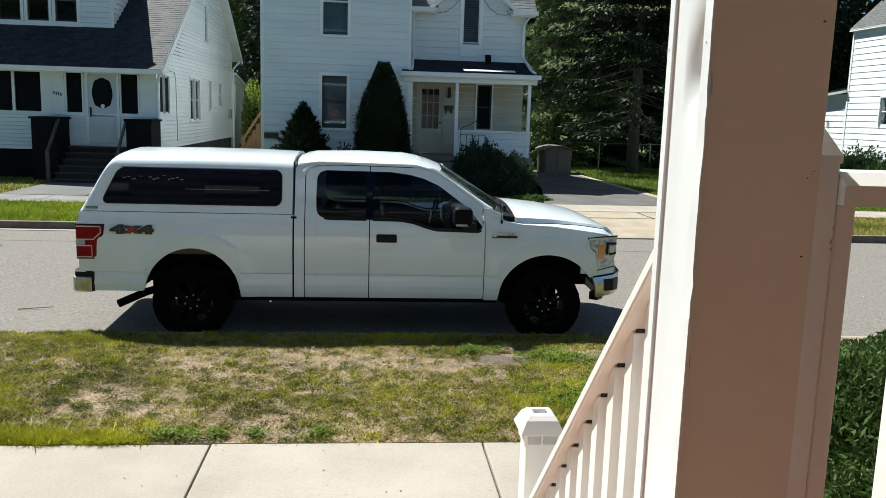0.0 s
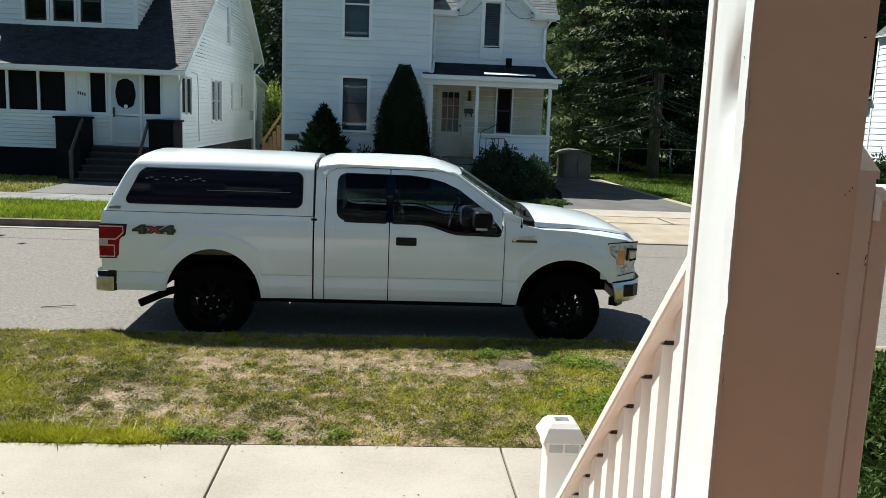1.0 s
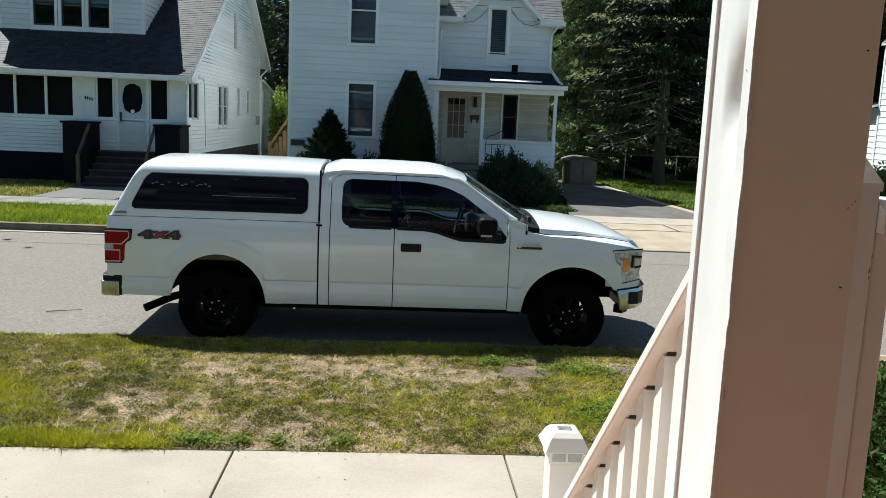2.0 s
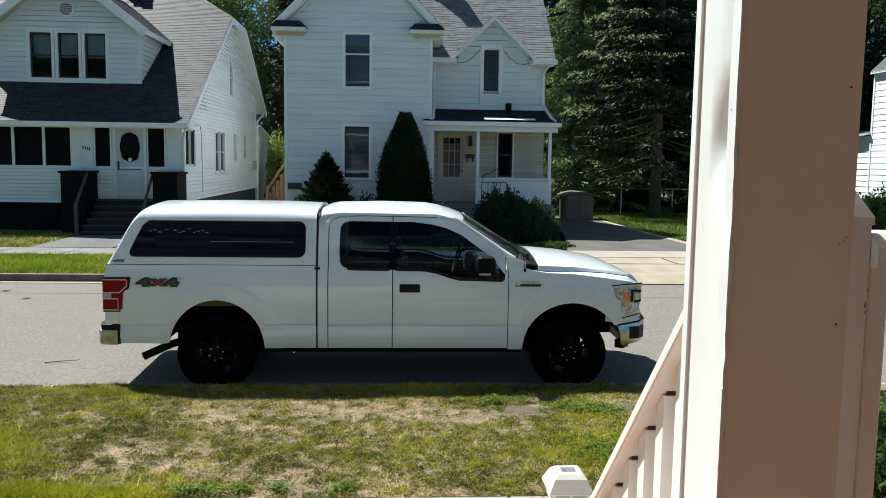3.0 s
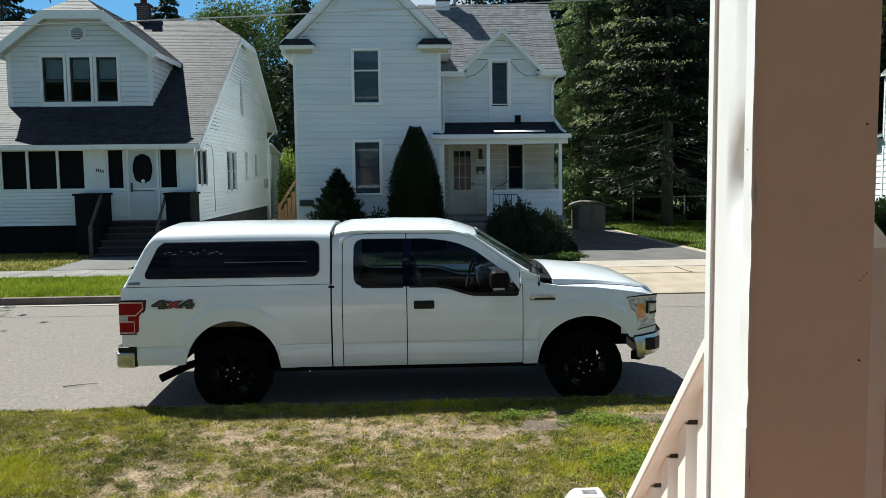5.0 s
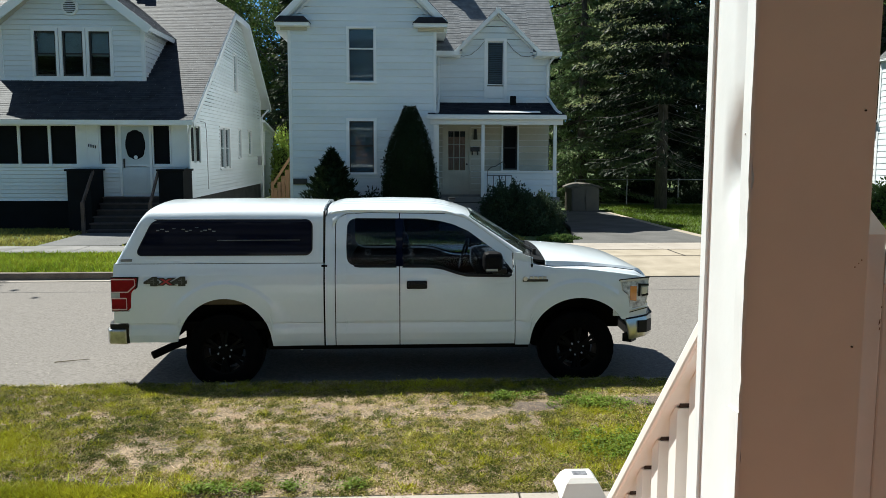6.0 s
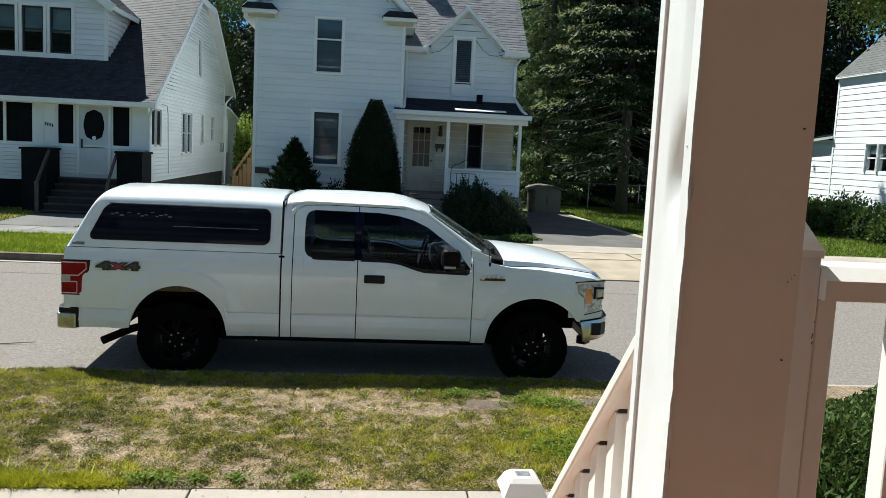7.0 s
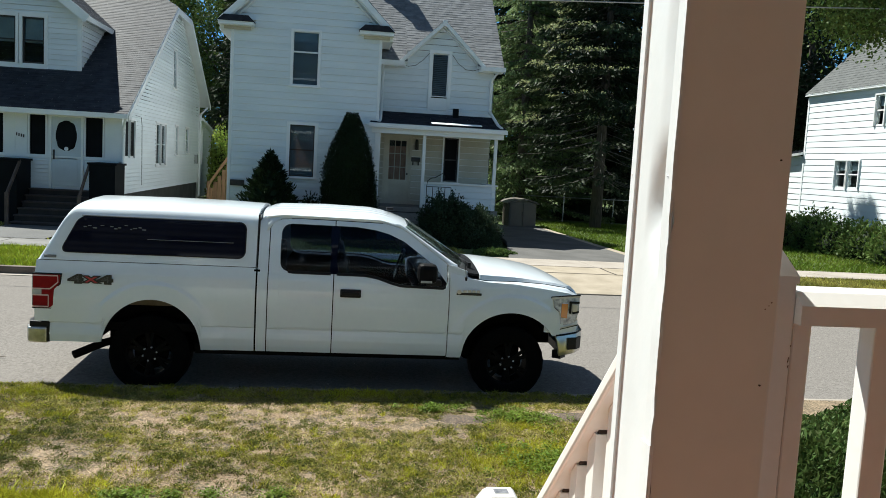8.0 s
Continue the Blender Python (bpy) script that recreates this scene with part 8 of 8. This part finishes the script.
def near_lawn():
    """Short turf in small tufts, each of one kind: green, bright or dried."""
    n = 17000
    x, y = RNG.uniform(-4.2, 6.6, n), RNG.uniform(-3.17, NEAR_KERB - 0.06, n)
    big, small, tiny = rough(x, y, 1.5, 0.2), rough(x, y, 5.5, 3.1), rough(x, y, 16.0, 9.7)
    g, b = field(x, y, GREEN), field(x, y, BARE)
    r = RNG.normal(size=n) * 0.28
    lush = g - 0.3 * b + 0.35 * big + 0.6 * small + 0.7 * tiny + 1.3 * r
    keep = RNG.uniform(0, 1, n) < np.clip(0.86 - 0.78 * b + 0.3 * g + 1.0 * tiny, 0.04, 1)
    edge = (y < np.where(x < -0.35, -2.88, -2.96) + 0.12 * small) & (x < 0.40 + 0.5 * r)
    bright = keep & ((edge & (RNG.uniform(0, 1, n) < 0.8)) | (lush > 1.0))
    green = keep & ~bright & (lush > -0.04)
    dry = keep & ~bright & ~green
    deep = green & (RNG.uniform(0, 1, n) < np.clip(0.30 + 1.3 * tiny + 0.12 * big + 0.25 * small, 0, 0.9))
    green = green & ~deep
    z = np.array([lawn_height(float(a), float(c)) for a, c in zip(x, y)])
    P = np.stack([x, y, z - 0.004], 1)
    ob = tagged(new("lawn_grass"), "patchy lawn grass, half dried to straw", "grass", kind="stuff")
    tall = np.where(edge, 0.055, 0.036) * (1 + 0.5 * np.clip(small, -0.8, 0.8))
    for nm, sel, m, hh, w, per, lean in (("deep_green_grass", deep, M_GRASS_DEEP, 0.022, 0.0042, 30, 1.2), ("green_grass", green, M_GRASS, 0.022, 0.0042, 28, 1.4), ("bright_grass", bright, M_GRASS_BRIGHT, None, 0.0058, 30, 0.8), ("dry_grass", dry, M_STRAW, 0.015, 0.0034, 24, 1.9)):
        q = P[sel]
        k = len(q)
        h = tall[sel] if hh is None else hh * RNG.uniform(0.55, 1.6, k)
        wide = RNG.uniform(0.018, 0.040, k)
        d = np.concatenate([RNG.normal(size=(k, per, 2)) * wide[:, None, None], np.zeros((k, per, 1))], 2)
        Q = (q[:, None, :] + d).reshape(-1, 3)
        Q = Q[(Q[:, 1] > -3.24) & (Q[:, 1] < NEAR_KERB - 0.02)]
        H_ = np.repeat(h, per)[:len(Q)]
        polys(nm, blades(Q, H_, np.full(len(Q), w), lean), m, ob, kind="stuff")
        if hh == 0.022:
            L_ = Q[::1] + np.array([0, 0, 1.0]) * RNG.uniform(0.003, 0.028, (len(Q[::1]), 1))
            polys("leaf_weeds", leaf_quads(L_, 0.016, np.array([0, 0, 0.3]), 1.0, 0.55), m, ob, kind="stuff")
    # tall lush fringe that leans over the edge of the pavement
    k = 26000
    fx = 0.22 - 4.42 * RNG.uniform(0, 1, k) ** 1.1
    fy = -3.18 + 0.17 * RNG.uniform(0, 1, k) ** 1.3
    fringe = RNG.uniform(0, 1, k) < np.clip(0.45 + 1.5 * rough(fx, fy, 6.0, 2.2) - 0.25 * np.clip(fx + 0.6, 0, 1), 0.04, 0.9)
    F = np.stack([fx, fy, np.full(k, 0.155)], 1)[fringe]
    polys("fringe_grass", blades(F, np.full(len(F), 0.058), np.full(len(F), 0.0052), 0.7), M_GRASS_BRIGHT, ob, kind="stuff")
    # loose straw lying between the tufts
    k = 45000
    Q = np.stack([RNG.uniform(-4.2, 6.6, k), RNG.uniform(-3.15, NEAR_KERB - 0.1, k), np.zeros(k)], 1)
    Q[:, 2] = 0.108 + 0.06 * np.clip((NEAR_KERB - Q[:, 1]) / 3.0, 0, 1) + RNG.uniform(0, 0.012, k)
    polys("straw_litter", blades(Q, np.full(k, 0.010), np.full(k, 0.0017), 3.0), M_STRAW, ob, kind="stuff")
    return ob


near_lawn()
M_DIRT = surf("grey_brown_bare_soil", (0.070, 0.053, 0.040), (0.145, 0.112, 0.086), 14, 0.95, 0.7, 90, grain=1.0)


def bare_patch(cx, cy, rx, ry):
    """A ragged patch of bare soil on the lawn."""
    vs, fs = [(cx, cy, lawn_height(cx, cy) + 0.012)], []
    for j, f in enumerate((0.5, 1.0)):
        for k in range(28):
            a = math.tau * k / 28
            q = f * (1 + 0.28 * noise.noise((3 * math.cos(a) + cx, 3 * math.sin(a), cy)))
            x, y = cx + rx * q * math.cos(a), cy + ry * q * math.sin(a)
            vs.append((x, y, lawn_height(x, y) + (0.012 if j == 0 else -0.004)))
    for k in range(28):
        n = (k + 1) % 28
        fs += [(0, 1 + k, 1 + n), (1 + k, 29 + k, 29 + n, 1 + n)]
    tagged(raw("bare_soil", vs, fs, M_DIRT, smooth=True), "bare grey-brown soil patch in the lawn", "soil", kind="stuff")


for c in ((3.08, -1.10, 0.30, 0.17), (4.15, -0.98, 0.45, 0.18), (3.35, -0.72, 0.25, 0.08)):
    bare_patch(*c)
# soil strip coloured dark to stand for the edge grass's shadow
tagged(raw("edge_shadow_strip", [(-30, -3.215, 0.1605), (30, -3.215, 0.1605), (30, -3.165, 0.166), (-30, -3.165, 0.166)], [(0, 1, 2, 3)], surf("shadow_dark_edge_soil", (0.02, 0.017, 0.011), (0.05, 0.042, 0.03), 9, 0.95, 0.5, 60)), "soil strip darkened as the grass shadow along the pavement edge", "soil", kind="stuff")
M_CLOVER = leafy("clover_leaves", (0.070, 0.115, 0.010), (0.165, 0.22, 0.026), rand=0.45, through=0.3)


def clover(cx, cy, rx, ry, n):
    ob = tagged(new("clover_clump"), "bright green broad-leaved weeds growing in the lawn", "weeds", kind="stuff")
    c = RNG.normal(size=(max(3, n // 40), 2)) * 0.5
    pick = RNG.integers(0, len(c), n)
    d = c[pick] * np.array([rx, ry]) + RNG.normal(size=(n, 2)) * 0.035
    P = np.stack([cx + d[:, 0], cy + d[:, 1], np.zeros(n)], 1)
    P = P[P[:, 1] > -3.22]
    n = len(P)
    P[:, 2] = 0.105 + 0.06 * np.clip((NEAR_KERB - P[:, 1]) / 3.0, 0, 1) + RNG.uniform(0.01, 0.05, n)
    d3 = unit(np.concatenate([RNG.normal(size=(n, 2)), RNG.uniform(-0.3, 0.6, (n, 1))], 1))
    u3 = unit(np.cross(d3, np.array([0, 0, 1.0]) + RNG.normal(size=(n, 3)) * 0.4))
    s3 = (0.019 * RNG.uniform(0.6, 1.3, n))[:, None]
    polys("foliage", np.stack([P - d3 * s3 * 0.5, P + u3 * s3 * 0.45, P + d3 * s3 * 0.5, P - u3 * s3 * 0.45], 1), M_CLOVER, ob, kind="stuff")


for c in ((0.52, -3.05, 0.16, 0.06, 900), (0.80, -3.06, 0.08, 0.05, 160), (1.10, -3.03, 0.08, 0.06, 260), (1.50, -3.02, 0.07, 0.06, 330), (3.66, -2.3, 0.42, 0.40, 5200), (3.62, -1.08, 0.36, 0.22, 3000), (2.80, -0.82, 0.26, 0.13, 1300), (4.3, -1.5, 0.4, 0.3, 1600)):
    clover(*c)


M_VERGE = leafy("lush_verge_grass", (0.125, 0.19, 0.010), (0.33, 0.38, 0.035), rand=0.45, through=0.35)


def far_grass(name, x0, x1, y0, y1, n, h, w, mat, label):
    x, y = RNG.uniform(x0, x1, n), RNG.uniform(y0, y1, n)
    ok = ~((x > 5.2) & (x < 11.2 - 0.1 * (y - 7.6)) & (y < 24.6)) & ~((x > -7.15) & (x < -5.05) & (y > 12.2))
    x, y = x[ok], y[ok]
    n = len(x)
    P = np.stack([x, y, np.full(n, 0.12)], 1)
    ob = polys(name, blades(P, np.full(n, h), np.full(n, w), 0.6), mat)
    return tagged(ob, label, "grass", kind="stuff")


far_grass("verge_grass", -12, 5.6, FAR_KERB + 0.16, 10.84, 60000, 0.10, 0.012, M_VERGE, "bright green verge grass along the far kerb")
far_grass("verge_grass", 11.3, 24, FAR_KERB + 0.16, 10.84, 36000, 0.08, 0.012, M_GRASS, "green verge grass along the far kerb")
far_grass("yard_grass", 10.2, 24, 12.3, 28, 60000, 0.11, 0.022, M_CLOVER, "green yard grass beside the driveway")
far_grass("yard_grass", -13, 6.2, 12.3, 17.0, 36000, 0.09, 0.018, M_GRASS, "green yard grass in the shade of the houses")
